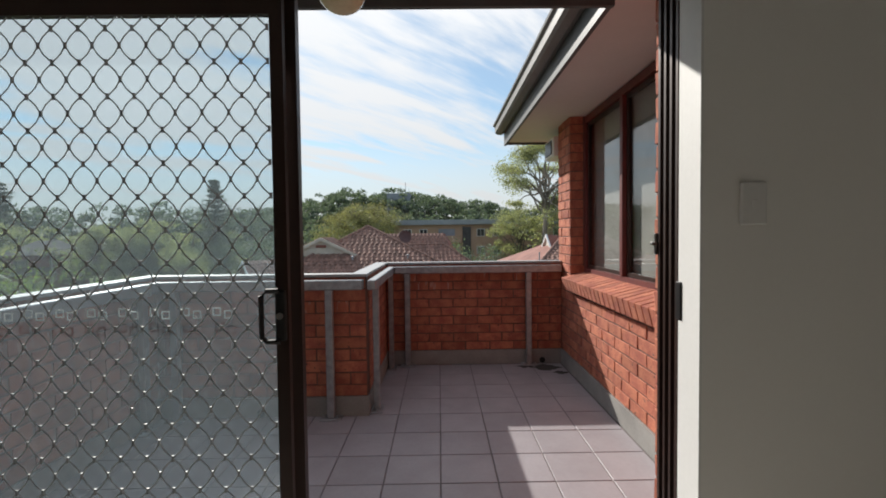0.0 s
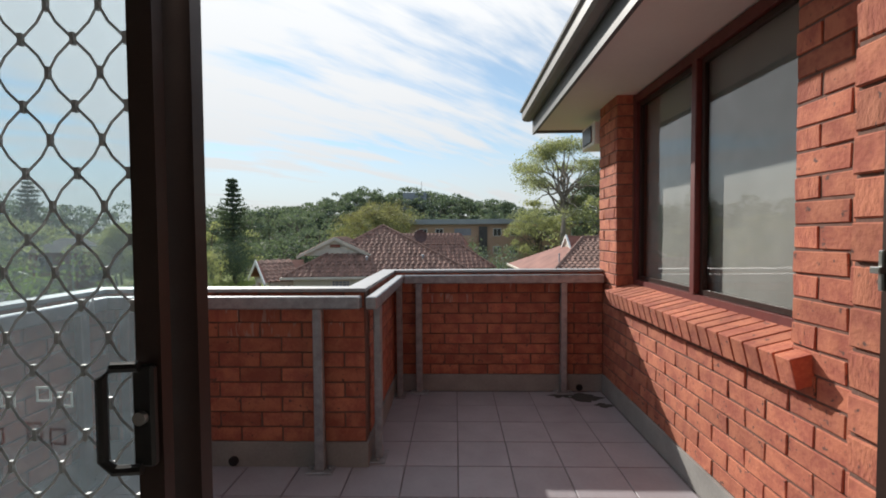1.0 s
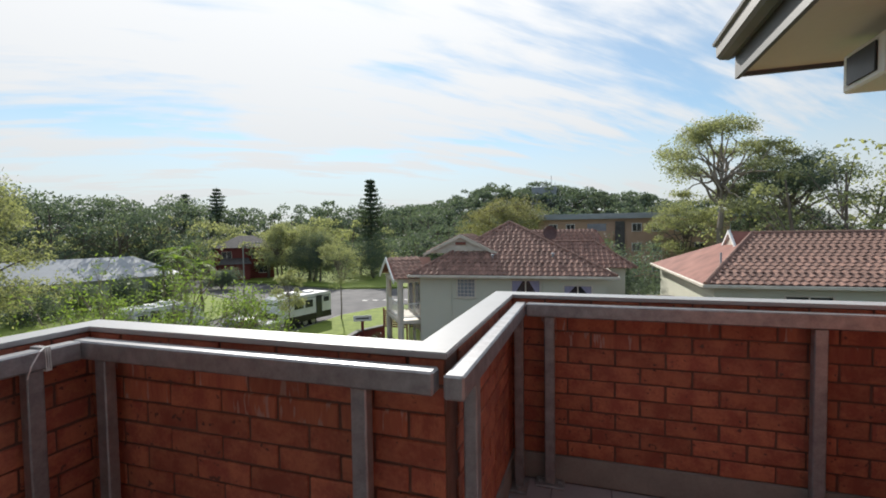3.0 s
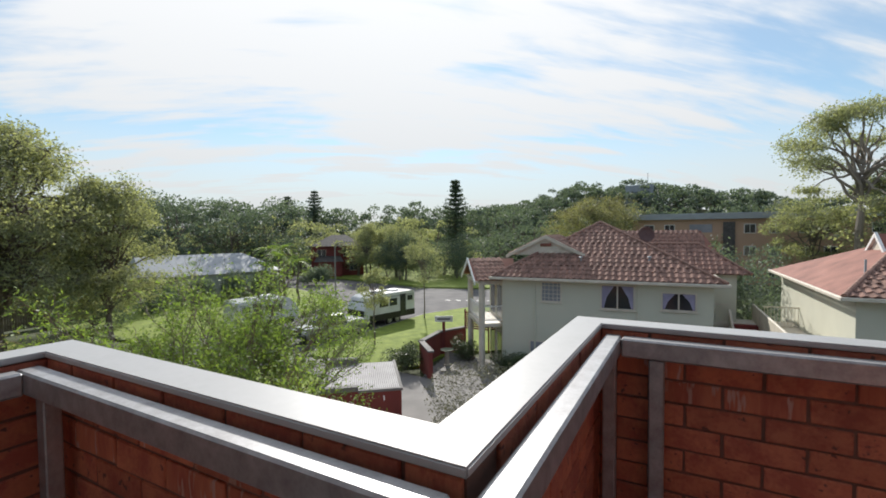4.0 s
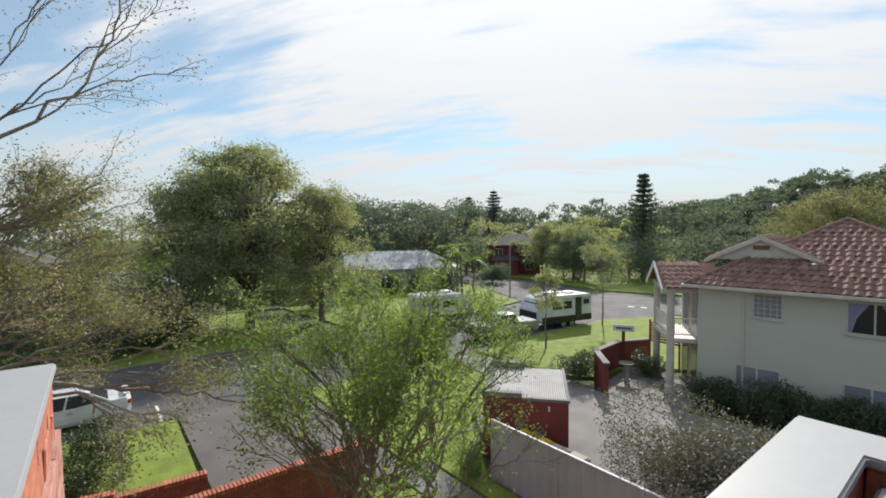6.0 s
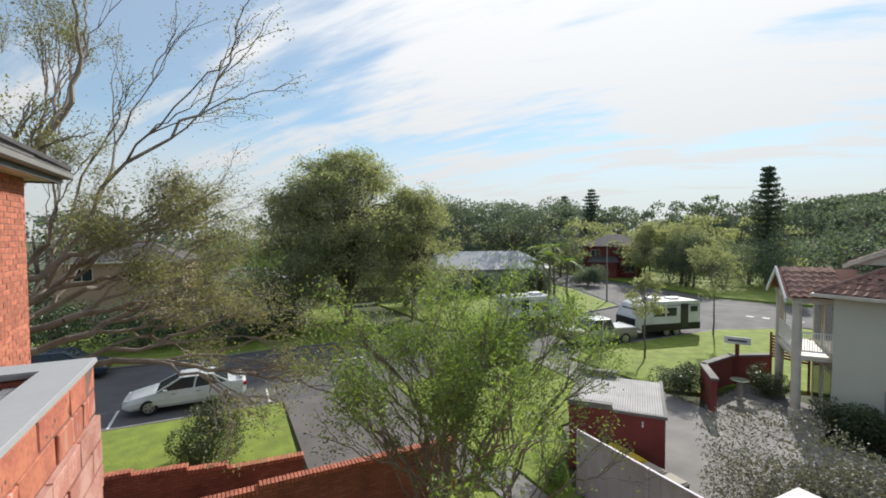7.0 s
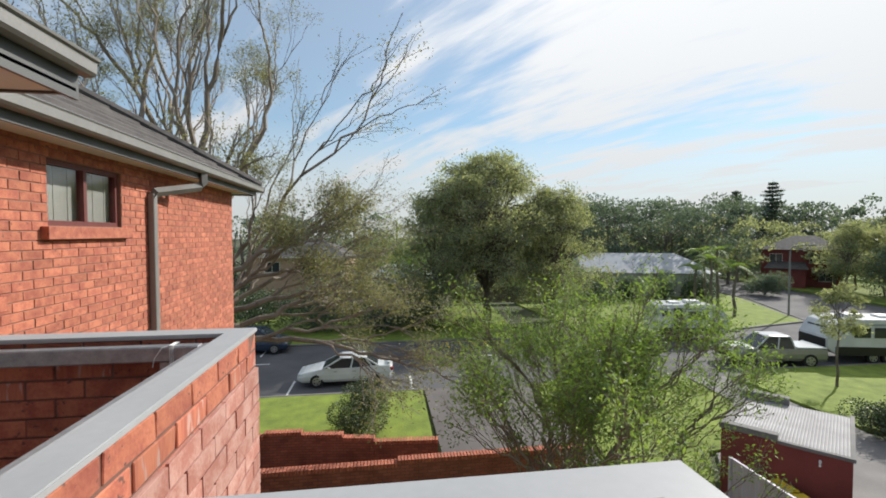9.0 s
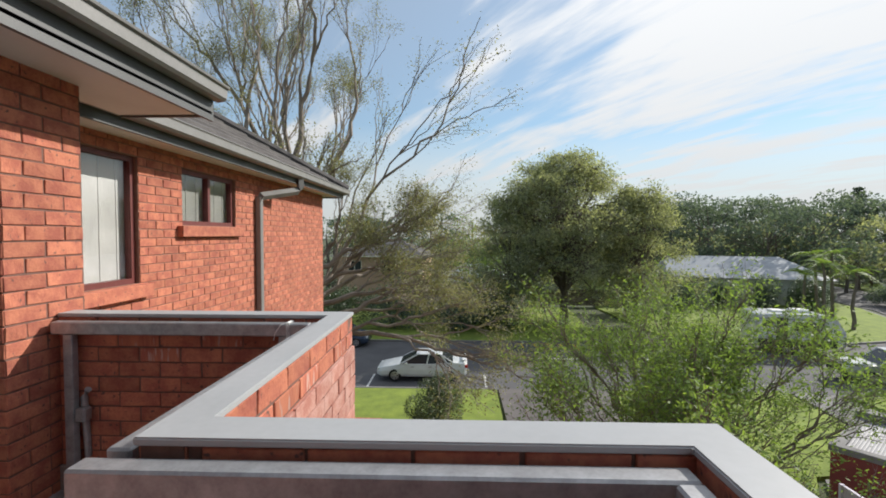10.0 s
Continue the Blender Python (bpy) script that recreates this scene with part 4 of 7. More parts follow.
sheet("verge_1", [(-31.1, -60), (-31.1, 12), (-33, 14), (-46, 15), (-46, -60)], GROUND, "lawn", "shaded grass verge across the street", "verge", 0.3)
sheet("verge_2", [(-31.1, 19), (-31.1, 30), (-33.2, 39.5), (-46, 45), (-75, 49), (-75, 25), (-46, 18)], GROUND, "lawn", "grass verge and gardens across the street", "verge", 0.3)
sheet("verge_3", [(-70, 61), (-45, 57.5), (-32, 54.5), (-22, 57.5), (-4, 62), (-4, 90), (-70, 90)], GROUND, "lawn", "grass beyond the side street", "verge", 0.3)


def kerb(pts):
    bm = bmesh.new()
    for (ax, ay), (bx, by) in zip(pts, pts[1:]):
        d = Vector((bx - ax, by - ay, 0))
        m = Matrix.Translation((ax, ay, 0)) @ d.to_track_quat("X", "Z").to_matrix().to_4x4()
        box(bm, 0, d.length, -0.08, 0.08, ROAD - 0.2, GROUND + 0.012, m=m)
    return structure("kerb", bm, "concrete", "concrete kerb along the street", "kerb")


kerb([(-21.2, -30), (-21.2, 5.5)])
kerb([(-20.6, 22.0), (-21.75, 24.0), (-21.5, 37), (-18.9, 43.6)])
kerb([(-21.25, 10.9), (-21.25, 19.4)])
kerb([(-31.0, -60), (-31.0, 12)])
kerb([(-31.0, 19), (-31.0, 30), (-33.1, 39.5), (-46, 45)])


def road_marks():
    bm = bmesh.new()
    for y in range(-20, 18, 7):
        box(bm, -27.0, -26.88, y, y + 3.0, ROAD, ROAD + 0.004)
    for y in (-1.0, 5.0):
        box(bm, -23.6, -21.4, y, y + 0.1, ROAD, ROAD + 0.004)
        box(bm, -30.7, -28.6, y - 3, y - 2.9, ROAD, ROAD + 0.004)
    for k in range(7):
        box(bm, -24 + k * 1.1, -23.4 + k * 1.1, 45.5 + k * 0.4, 45.8 + k * 0.4, ROAD, ROAD + 0.004)
    structure("road_marking", bm, "paint_line", "white painted lines on the asphalt", "road marking")
    bm = bmesh.new()
    for k in range(5):
        box(bm, -30.6, -29.0, 8 + 0.9 * k, 8.12 + 0.9 * k, ROAD, ROAD + 0.004)
    box(bm, -30.7, -30.6, 7.8, 12.2, ROAD, ROAD + 0.004)
    structure("road_marking_yellow", bm, "paint_yellow", "yellow hatching painted on the asphalt", "road marking")


road_marks()

# ---- houses ----


def frame_at(x, y, z, turn):
    return pose(x, y, z, 0, 0, turn)


TILE = []


def tile_mesh():
    """One roof tile: an S-shaped pan with a thick lower edge; x across, y up the slope."""
    bm = bmesh.new()
    n, w, l = 6, 0.30, 0.40
    top, low = [], []
    for i in range(n + 1):
        u = i / n
        z = 0.06 * math.sin(u * math.pi) ** 2 + 0.02
        top.append((u * w - w / 2, z))
    a = [bm.verts.new((x, -0.02, z + 0.02)) for x, z in top]
    b = [bm.verts.new((x, l, z - 0.01)) for x, z in top]
    c = [bm.verts.new((x, -0.02, z - 0.012)) for x, z in top]
    for i in range(n):
        bm.faces.new((a[i], a[i + 1], b[i + 1], b[i]))
        bm.faces.new((c[i], c[i + 1], a[i + 1], a[i]))
    TILE.append(mesh_of(bm, "tile", M["roof_tile"]))


tile_mesh()


def tile_slope(roof, p0, p1, q0, q1, budget):
    """Tiles on a slope between the eave p0-p1 and the upper line q0-q1; the first ones as pieces, the rest joined."""
    p0, p1, q0, q1 = (Vector(p) for p in (p0, p1, q0, q1))
    u = (p1 - p0).normalized()
    n = u.cross((q0 - p0)).normalized()
    if n.z < 0:
        n = -n
    v = n.cross(u)
    if v.dot(q0 - p0) < 0:
        v = -v
    height = (q0 - p0).dot(v)
    rows = max(1, int(height / 0.36))
    rest = bmesh.new()
    left = budget
    a0, a1 = 0.0, (p1 - p0).length
    b0, b1 = (q0 - p0).dot(u), (q1 - p0).dot(u)
    for r in range(rows):
        f = (r + 0.3) / rows
        s0, s1 = a0 + (b0 - a0) * f, a1 + (b1 - a1) * f
        cnt = int((s1 - s0) / 0.30)
        for k in range(cnt):
            c = p0 + u * (s0 + (s1 - s0 - cnt * 0.30) / 2 + 0.15 + 0.30 * k) + v * (height * r / rows)
            m = Matrix((u, v, n)).transposed().to_4x4()
            m.translation = c + n * 0.012
            if left > 0:
                t = new("tile", TILE[0])
                t.parent = roof
                t.matrix_basis = m
                left -= 1
            else:
                tmp = bmesh.new()
                tmp.from_mesh(TILE[0])
                bmesh.ops.transform(tmp, matrix=m, verts=tmp.verts)
                me = bpy.data.meshes.new("t")
                tmp.to_mesh(me)
                tmp.free()
                rest.from_mesh(me)
                bpy.data.meshes.remove(me)
    if len(rest.verts):
        ob = part("tiles", rest, "roof_tile", roof)
        ob["kind"] = "stuff"
    else:
        rest.free()


def slab_roof(name, planes, mat, parent):
    bm = bmesh.new()
    for pl in planes:
        bm.faces.new([bm.verts.new(p) for p in pl])
    bmesh.ops.recalc_face_normals(bm, faces=list(bm.faces))
    return part(name, bm, mat, parent)


def ridge_cap(parent, pts, r=0.09):
    bm = bmesh.new()
    round_bar(bm, pts, r, 8)
    part("ridge_tile", bm, "roof_tile", parent)


def house_window(parent, x0, x1, z0, z1, y, panes=2, glass="pane", drape=False, grid=0):
    w = part("window", boxes((x0, x1, y - 0.03, y, z0, z0 + 0.06), (x0, x1, y - 0.03, y, z1 - 0.06, z1), (x0, x0 + 0.06, y - 0.03, y, z0 + 0.06, z1 - 0.06), (x1 - 0.06, x1, y - 0.03, y, z0 + 0.06, z1 - 0.06)), "trim", parent)
    wid = (x1 - x0 - 0.12) / panes
    for k in range(panes):
        a = x0 + 0.06 + wid * k
        part("pane", boxes((a + 0.015, a + wid - 0.015, y - 0.012, y + 0.01, z0 + 0.06, z1 - 0.06)), glass, w)
        if k:
            part("mullion", boxes((a - 0.03, a + 0.03, y - 0.03, y - 0.005, z0 + 0.06, z1 - 0.06)), "trim", w)
        if drape:
            d = bmesh.new()
            e = a + (0.02 if k == 0 else wid - 0.02)
            s = 1 if k == 0 else -1
            pts = [(e, z1 - 0.07), (e + s * wid * 0.75, z1 - 0.07), (e + s * wid * 0.3, (z0 + z1) / 2), (e + s * wid * 0.12, z0 + 0.07), (e, z0 + 0.07)]
            prism(d, pts, y - 0.0165, y - 0.0125, "y")
            part("curtain", d, M["curtain"], w)
    part("sill", boxes((x0 - 0.05, x1 + 0.05, y - 0.08, y - 0.03, z0 - 0.06, z0 - 0.005), bevel=0.01), "trim", w)
    if grid:
        for i in range(1, grid):
            xx, zz = x0 + (x1 - x0) * i / grid, z0 + (z1 - z0) * i / grid
            part("glazing_bar", boxes((xx - 0.012, xx + 0.012, y - 0.025, y - 0.012, z0 + 0.06, z1 - 0.06)), "trim", w)
            part("glazing_bar", boxes((x0 + 0.06, x1 - 0.06, y - 0.026, y - 0.012, zz - 0.012, zz + 0.012)), "trim", w)


M["curtain"] = material("mauve_curtain", (0.36, 0.34, 0.48), 0.8, scale=3)


def house_a():
    """Two-storey cream house with terracotta tiles; its long wall faces the balcony."""
    # local axes: x along the long wall, y away from the balcony, z up from the ground
    m = frame_at(-8.9, 24.35, GROUND - 0.2, 4.0)
    h = thing("house", m, "two-storey cream rendered house with a terracotta tiled hip roof", "house")
    E = 5.35                                        # eaves
    part("wall", boxes((0, 9.7, 0, 9.0, 0, E), bevel=0.0), "render", h)
    wing = part("wing_wall", boxes((9.7, 11.3, 5.0, 9.0, 0, E)), "render", h)
    # pilaster lines and downpipes
    for x in (1.75, 6.62):
        part("downpipe", boxes((x - 0.04, x + 0.04, -0.06, -0.003, 0.0, E - 0.1), bevel=0.01), "render", h)
    for b, kw in (((2.05, 3.1, E - 1.25, E - 0.22), dict(panes=1, glass="pane_pale", grid=5)), ((4.95, 6.5, E - 1.45, E - 0.25), dict(drape=True)), ((7.6, 9.05, E - 1.35, E - 0.5), dict(drape=True)),
                  ((1.45, 3.05, 1.05, 2.05), dict(glass="pane_pale")), ((4.9, 6.5, 1.05, 2.05), dict(glass="pane_pale")), ((7.6, 9.1, 1.05, 2.05), dict(glass="pane_pale"))):
        house_window(h, b[0], b[1], b[2], b[3], -0.002, **kw)
    for x in (6.75, 7.1):
        part("meter_box", boxes((x, x + 0.28, -0.16, -0.003, 1.2, 1.75), bevel=0.02), "trim", h)
    # roof
    ov = 0.45
    x0, x1, y0, y1, z = -ov, 9.7 + ov, -ov, 9.0 + ov, E - 0.02
    cy = (y0 + y1) / 2
    ax, zr = 4.5, E + 2.78
    roof = slab_roof("roof", [((x0, y0, z), (x1, y0, z), (ax, cy, zr)), ((x1, y0, z), (x1, y1, z), (ax, cy, zr)), ((x1, y1, z), (x0, y1, z), (ax, cy, zr)), ((x0, y1, z), (x0, y0, z), (ax, cy, zr)), ((x0, y0, z), (x0, y1, z), (x1, y1, z), (x1, y0, z))], "roof_red", h)
    tile_slope(roof, (x0, y0, z), (x1, y0, z), (ax - 0.1, cy, zr), (ax + 0.1, cy, zr), 290)
    ridge_cap(roof, [(x0, y0, z + 0.05), (ax, cy, zr + 0.07)])
    ridge_cap(roof, [(x1, y0, z + 0.05), (ax, cy, zr + 0.07)])
    ridge_cap(roof, [(x1, y1, z + 0.05), (ax, cy, zr + 0.07)])
    # wing roof behind, to the side of the stair
    wx0, wx1, wy0, wy1, wz = 6.0, 11.9, 4.6, 9.4, E - 0.02
    wm = (wy0 + wy1) / 2
    wr = slab_roof("wing_roof", [((wx0, wy0, wz), (wx1, wy0, wz), (wx1 - 2.2, wm, wz + 1.5), (wx0, wm, wz + 1.5)), ((wx1, wy0, wz), (wx1, wy1, wz), (wx1 - 2.2, wm, wz + 1.5)), ((wx1, wy1, wz), (wx0, wy1, wz), (wx0, wm, wz + 1.5), (wx1 - 2.2, wm, wz + 1.5))], "roof_red", h)
    tile_slope(wr, (wx0, wy0, wz), (wx1, wy0, wz), (wx0, wm, wz + 1.5), (wx1 - 2.2, wm, wz + 1.5), 110)
    ridge_cap(wr, [(wx0, wm, wz + 1.55), (wx1 - 2.2, wm, wz + 1.55), (wx1, wy0, wz + 0.06)])
    br = slab_roof("back_roof", [((4.0, 8.5, E), (10.8, 8.5, E), (10.2, 11.5, E + 2.3), (4.0, 11.5, E + 2.3)), ((10.8, 8.5, E), (11.8, 11.5, E), (10.2, 11.5, E + 2.3))], "roof_red", h)
    tile_slope(br, (4.0, 8.5, E), (10.8, 8.5, E), (4.0, 11.5, E + 2.3), (10.2, 11.5, E + 2.3), 160)
    # gablet on the front slope
    gx, gw, gh, gy, gz = 2.0, 2.05, 1.0, 1.5, E + 1.08
    gab = slab_roof("gablet_roof", [((gx - gw, gy - 0.12, gz), (gx, gy - 0.12, gz + gh), (gx, gy + 4.2, gz + gh), (gx - gw, gy + 3.2, gz)), ((gx + gw, gy - 0.12, gz), (gx, gy - 0.12, gz + gh), (gx, gy + 4.2, gz + gh), (gx + gw, gy + 2.4, gz))], "roof_red", h)
    tile_slope(gab, (gx + gw, gy - 0.1, gz), (gx + gw, gy + 2.6, gz), (gx, gy - 0.1, gz + gh), (gx, gy + 4.0, gz + gh), 40)
    tile_slope(gab, (gx - gw, gy + 3.0, gz), (gx - gw, gy - 0.1, gz), (gx, gy + 4.0, gz + gh), (gx, gy - 0.1, gz + gh), 40)
    b = bmesh.new()
    prism(b, [(gx - gw + 0.1, gz - 0.02), (gx + gw - 0.1, gz - 0.02), (gx, gz + gh - 0.1)], gy, gy + 0.1, "y")
    part("gable_wall", b, "trim", h)
    b = bmesh.new()
    for s in (-1, 1):
        prism(b, [(gx, gz + gh + 0.06), (gx + s * (gw + 0.15), gz - 0.03), (gx + s * (gw + 0.15), gz - 0.2), (gx, gz + gh - 0.14)], gy - 0.16, gy - 0.10, "y")
    part("barge_board", b, "trim", h)
    part("ridge_vent", boxes((gx - 0.3, gx + 0.3, gy - 0.06, gy - 0.01, gz + 0.45, gz + 0.62), bevel=0.02), "roof_red", h)
    # gutter and eaves
    part("gutter", boxes((x0 - 0.12, x1 + 0.12, y0 - 0.13, y0 + 0.0, z - 0.13, z + 0.01), (x1, x1 + 0.12, y0, y1, z - 0.13, z + 0.01), (x0 - 0.12, x0, y0, y1, z - 0.13, z + 0.01), bevel=0.02), "trim", h)
    part("soffit", boxes((x0, x1, y0, 0, z - 0.06, z - 0.03)), "trim", h)
    # vents on the tiles
    for x, yy in ((3.9, 0.9), (7.1, 1.0)):
        v = bmesh.new()
        lathe(v, ((0.12, 0.0), (0.05, 0.04), (0.05, 0.22), (0.11, 0.23), (0.11, 0.27), (0.02, 0.31)), (x, yy, z + (yy - y0) * 0.56), 10)
        part("roof_vent", v, "roof_grey", h)
    d = bmesh.new()
    lathe(d, ((0.06, 0.0), (0.3, 0.04), (0.45, 0.14), (0.44, 0.16), (0.28, 0.07), (0.02, 0.03)), sides=20)
    bmesh.ops.transform(d, matrix=pose(6.9, 5.2, E + 2.1, 75, 0, 20), verts=d.verts)
    dish = part("satellite_dish", d, "dish", h, "dull brown satellite dish")
    b = bmesh.new()
    round_bar(b, [(6.9, 5.35, E + 1.2), (6.9, 5.3, E + 2.1)], 0.03, 6)
    part("dish_pole", b, "gutter", dish)
    # corner porch with balcony, set at an angle to the wall
    p = thing("porch", frame_at(-10.0, 23.9, GROUND - 0.2, 126.0), "angled cream porch with columns, gable and white balcony rails", "porch")
    W, D = 3.5, 1.35                                  # x along the front edge, y outwards is negative
    for x in (0.12, W - 0.1):
        c = bmesh.new()
        lathe(c, ((0.24, 0.0), (0.24, 0.5), (0.17, 0.52), (0.16, 4.9), (0.22, 5.0), (0.22, 5.1)), (x, -0.12, 0), 14)
        part("column", c, "trim", p, smooth=False)
    part("balcony_slab", boxes((0, W, -D, 0, 2.55, 2.75), bevel=0.02), "trim", p)
    r = bmesh.new()
    for z in (3.65, 2.9):
        box(r, 0.2, W - 0.2, -0.08, -0.04, z, z + 0.05)
        box(r, 0.0, 0.05, -D, -0.1, z, z + 0.05)
    part("balcony_rail", r, "white", p)
    for k in range(22):
        x = 0.25 + k * (W - 0.5) / 21
        part("baluster", boxes((x - 0.01, x + 0.01, -0.07, -0.05, 2.95, 3.65)), "white", p)
    for k in range(14):
        yy = -0.2 - k * (D - 0.3) / 13
        part("baluster", boxes((0.015, 0.035, yy - 0.01, yy + 0.01, 2.95, 3.65)), "white", p)
    zz, gh = 5.1, 1.05
    pr = slab_roof("roof", [((-0.25, 0.35, zz), (W / 2, 0.35, zz + gh), (W / 2, -D - 1.0, zz + gh), (-0.25, -D - 0.6, zz)), ((W + 0.25, 0.35, zz), (W / 2, 0.35, zz + gh), (W / 2, -D - 1.0, zz + gh), (W + 0.25, -D - 0.6, zz))], "roof_red", p)
    tile_slope(pr, (-0.25, -D - 0.4, zz), (-0.25, 0.32, zz), (W / 2, -D - 0.4, zz + gh), (W / 2, 0.32, zz + gh), 80)
    b = bmesh.new()
    for s in (-1, 1):
        prism(b, [(W / 2, zz + gh + 0.08), (W / 2 + s * (W / 2 + 0.35), zz - 0.02), (W / 2 + s * (W / 2 + 0.35), zz - 0.22), (W / 2, zz + gh - 0.14)], 0.32, 0.38, "y")
    part("barge_board", b, "white", p)
    b = bmesh.new()
    prism(b, [(-0.1, zz - 0.02), (W + 0.1, zz - 0.02), (W / 2, zz + gh - 0.1)], -0.3, -0.2, "y")
    part("gable_wall", b, "trim", p)
    part("beam", boxes((-0.1, W + 0.1, -0.3, 0.0, zz - 0.25, zz - 0.03), (0.0, 0.25, -D, -0.3, zz - 0.25, zz - 0.03)), "trim", p)
    part("porch_wall", boxes((0.02, W, -D - 0.2, -D, 0, zz)), "render", p)
    for x in (0.3, 1.9):
        dr = part("glazed_door", boxes((x, x + 1.2, -D + 0.002, -D + 0.05, 2.78, 4.85)), "trim", p)
        part("pane", boxes((x + 0.12, x + 1.08, -D + 0.05, -D + 0.06, 2.95, 4.72)), "pane", dr)
        dr = part("glazed_door", boxes((x, x + 1.2, -D + 0.002, -D + 0.05, 0.05, 2.15)), "trim", p)
        part("pane", boxes((x + 0.12, x + 1.08, -D + 0.05, -D + 0.06, 0.2, 2.02)), "pane", dr)
    # entry landing, stair and rails between the houses
    s = thing("entry_stair", m, "terracotta stair with cream rails between the two houses", "stair")
    for k in range(11):
        part("tread", boxes((11.0, 12.3, 1.6 + 0.28 * k, 1.9 + 0.28 * k, 0.9 + 0.17 * k, 1.07 + 0.17 * k), bevel=0.01), "wall_red", s)
    part("landing", boxes((9.75, 14.5, 4.7, 6.0, 2.6, 2.8), bevel=0.01), "trim", s)
    for x in (10.95, 12.35):
        b = bmesh.new()
        prism(b, [(1.6, 1.0), (4.7, 2.85), (4.7, 3.5), (1.6, 1.65)], x - 0.05, x + 0.05, "x")
        part("balustrade", b, "trim", s)
    for x0_, x1_ in ((9.75, 10.9), (12.4, 14.5)):
        part("rail", boxes((x0_, x1_, 4.7, 4.75, 3.72, 3.78)), "trim", s)
        for k in range(int((x1_ - x0_) / 0.14)):
            xx = x0_ + 0.07 + 0.14 * k
            part("baluster", boxes((xx - 0.01, xx + 0.01, 4.715, 4.735, 2.8, 3.72)), "trim", s)


house_a()


def house_b():
    """The twin house to the side: hip roof with a small gable, cream walls."""
    m = frame_at(4.8, 22.5, GROUND - 0.2, 2.0)
    h = thing("house", m, "cream rendered house with a terracotta roof and a small white gable", "house")
    E = 5.35
    part("wall", boxes((0.1, 14, 0.1, 11.5, 0, E)), "render", h)
    x0, x1, y0, y1, z = -0.35, 14.5, -0.35, 11.9, E - 0.02
    cy, zr = 5.3, E + 1.95
    rx = 3.2
    roof = slab_roof("roof", [((x0, y0, z), (x1, y0, z), (x1, cy, zr), (rx, cy, zr)), ((x0, y1, z), (x1, y1, z), (x1, cy, zr), (rx, cy, zr)), ((x0, y0, z), (x0, y1, z), (rx, cy, zr))], "roof_red", h)
    tile_slope(roof, (x0, y0, z), (x1 - 3, y0, z), (rx, cy, zr), (x1 - 3, cy, zr), 280)
    ridge_cap(roof, [(x0, y0, z + 0.05), (rx, cy, zr + 0.07), (x1, cy, zr + 0.07)])
    gy0, gy1 = cy - 1.0, cy + 1.0
    g = bmesh.new()
    prism(g, [(gy0, zr - 0.78), (gy1, zr - 0.78), (cy, zr + 0.12)], rx - 0.95, rx - 0.85, "x")
    part("gable_wall", g, "trim", h)
    g = bmesh.new()
    for s in (-1, 1):
        prism(g, [(cy, zr + 0.24), (cy + s * 1.25, zr - 0.78), (cy + s * 1.25, zr - 0.94), (cy, zr + 0.04)], rx - 1.06, rx - 0.96, "x")
    part("barge_board", g, "white", h)
    slab_roof("gablet_roof", [((rx - 0.95, gy0 - 0.2, zr - 0.78), (rx - 0.95, cy, zr + 0.18), (rx + 0.6, cy, zr + 0.1), (rx + 0.1, gy0 - 0.2, zr - 0.78)), ((rx - 0.95, gy1 + 0.2, zr - 0.78), (rx - 0.95, cy, zr + 0.18), (rx + 0.6, cy, zr + 0.1), (rx + 0.1, gy1 + 0.2, zr - 0.78))], "roof_red", h)
    part("gutter", boxes((x0 - 0.12, x1, y0 - 0.12, y0, z - 0.13, z + 0.01), (x0 - 0.12, x0, y0, y1, z - 0.13, z + 0.01), bevel=0.02), "trim", h)
    for x in (2.6, 6.5, 10):
        house_window(h, x, x + 1.7, E - 1.75, E - 0.45, 0.098)
    part("side_balcony_slab", boxes((-1.6, 0.1, 1.0, 9.0, 2.55, 2.75)), "trim", h)
    part("side_balcony_wall", boxes((-1.65, -1.55, 1.0, 9.0, 2.75, 3.65), bevel=0.02), "trim", h)
    part("vent_pipe", boxes((0.75, 0.81, 1.6, 1.66, E + 0.5, E + 1.2)), "roof_grey", h)


house_b()


def flats():
    h = thing("apartment_building", frame_at(-7.6, 75, GROUND, 0), "three-storey brown brick block of flats with a grey flat roof edge", "apartment building")
    part("wall", boxes((0, 34, 0, 14, 0, 9.0)), "flat_brick", h)
    part("roof", boxes((-0.5, 34.5, -0.6, 14.5, 9.0, 9.85), bevel=0.03), "roof_grey", h)
    for z in (1.0, 4.0, 7.0):
        for x in (1.6, 4.3, 14.0, 16.8, 20.0, 22.5, 27, 30):
            w = part("window", boxes((x, x + 1.35, -0.06, 0.02, z, z + 1.3)), "white", h)
            part("pane", boxes((x + 0.08, x + 0.64, -0.09, -0.06, z + 0.08, z + 1.22)), "pane", w)
            part("pane", boxes((x + 0.71, x + 1.27, -0.09, -0.06, z + 0.08, z + 1.22)), "pane", w)
        b = part("balcony", boxes((6.6, 11.2, -1.2, 0, z - 1.0, z - 0.8), (6.6, 11.2, -1.2, -1.1, z - 0.8, z + 0.15)), "flat_brick", h)
        part("door", boxes((7.5, 10.3, -0.08, 0.0, z - 0.8, z + 1.3)), "pane_pale", h)
    part("stair_tower", boxes((11.6, 13.0, -0.25, 0, 0, 8.6)), "roof_dark", h)


flats()


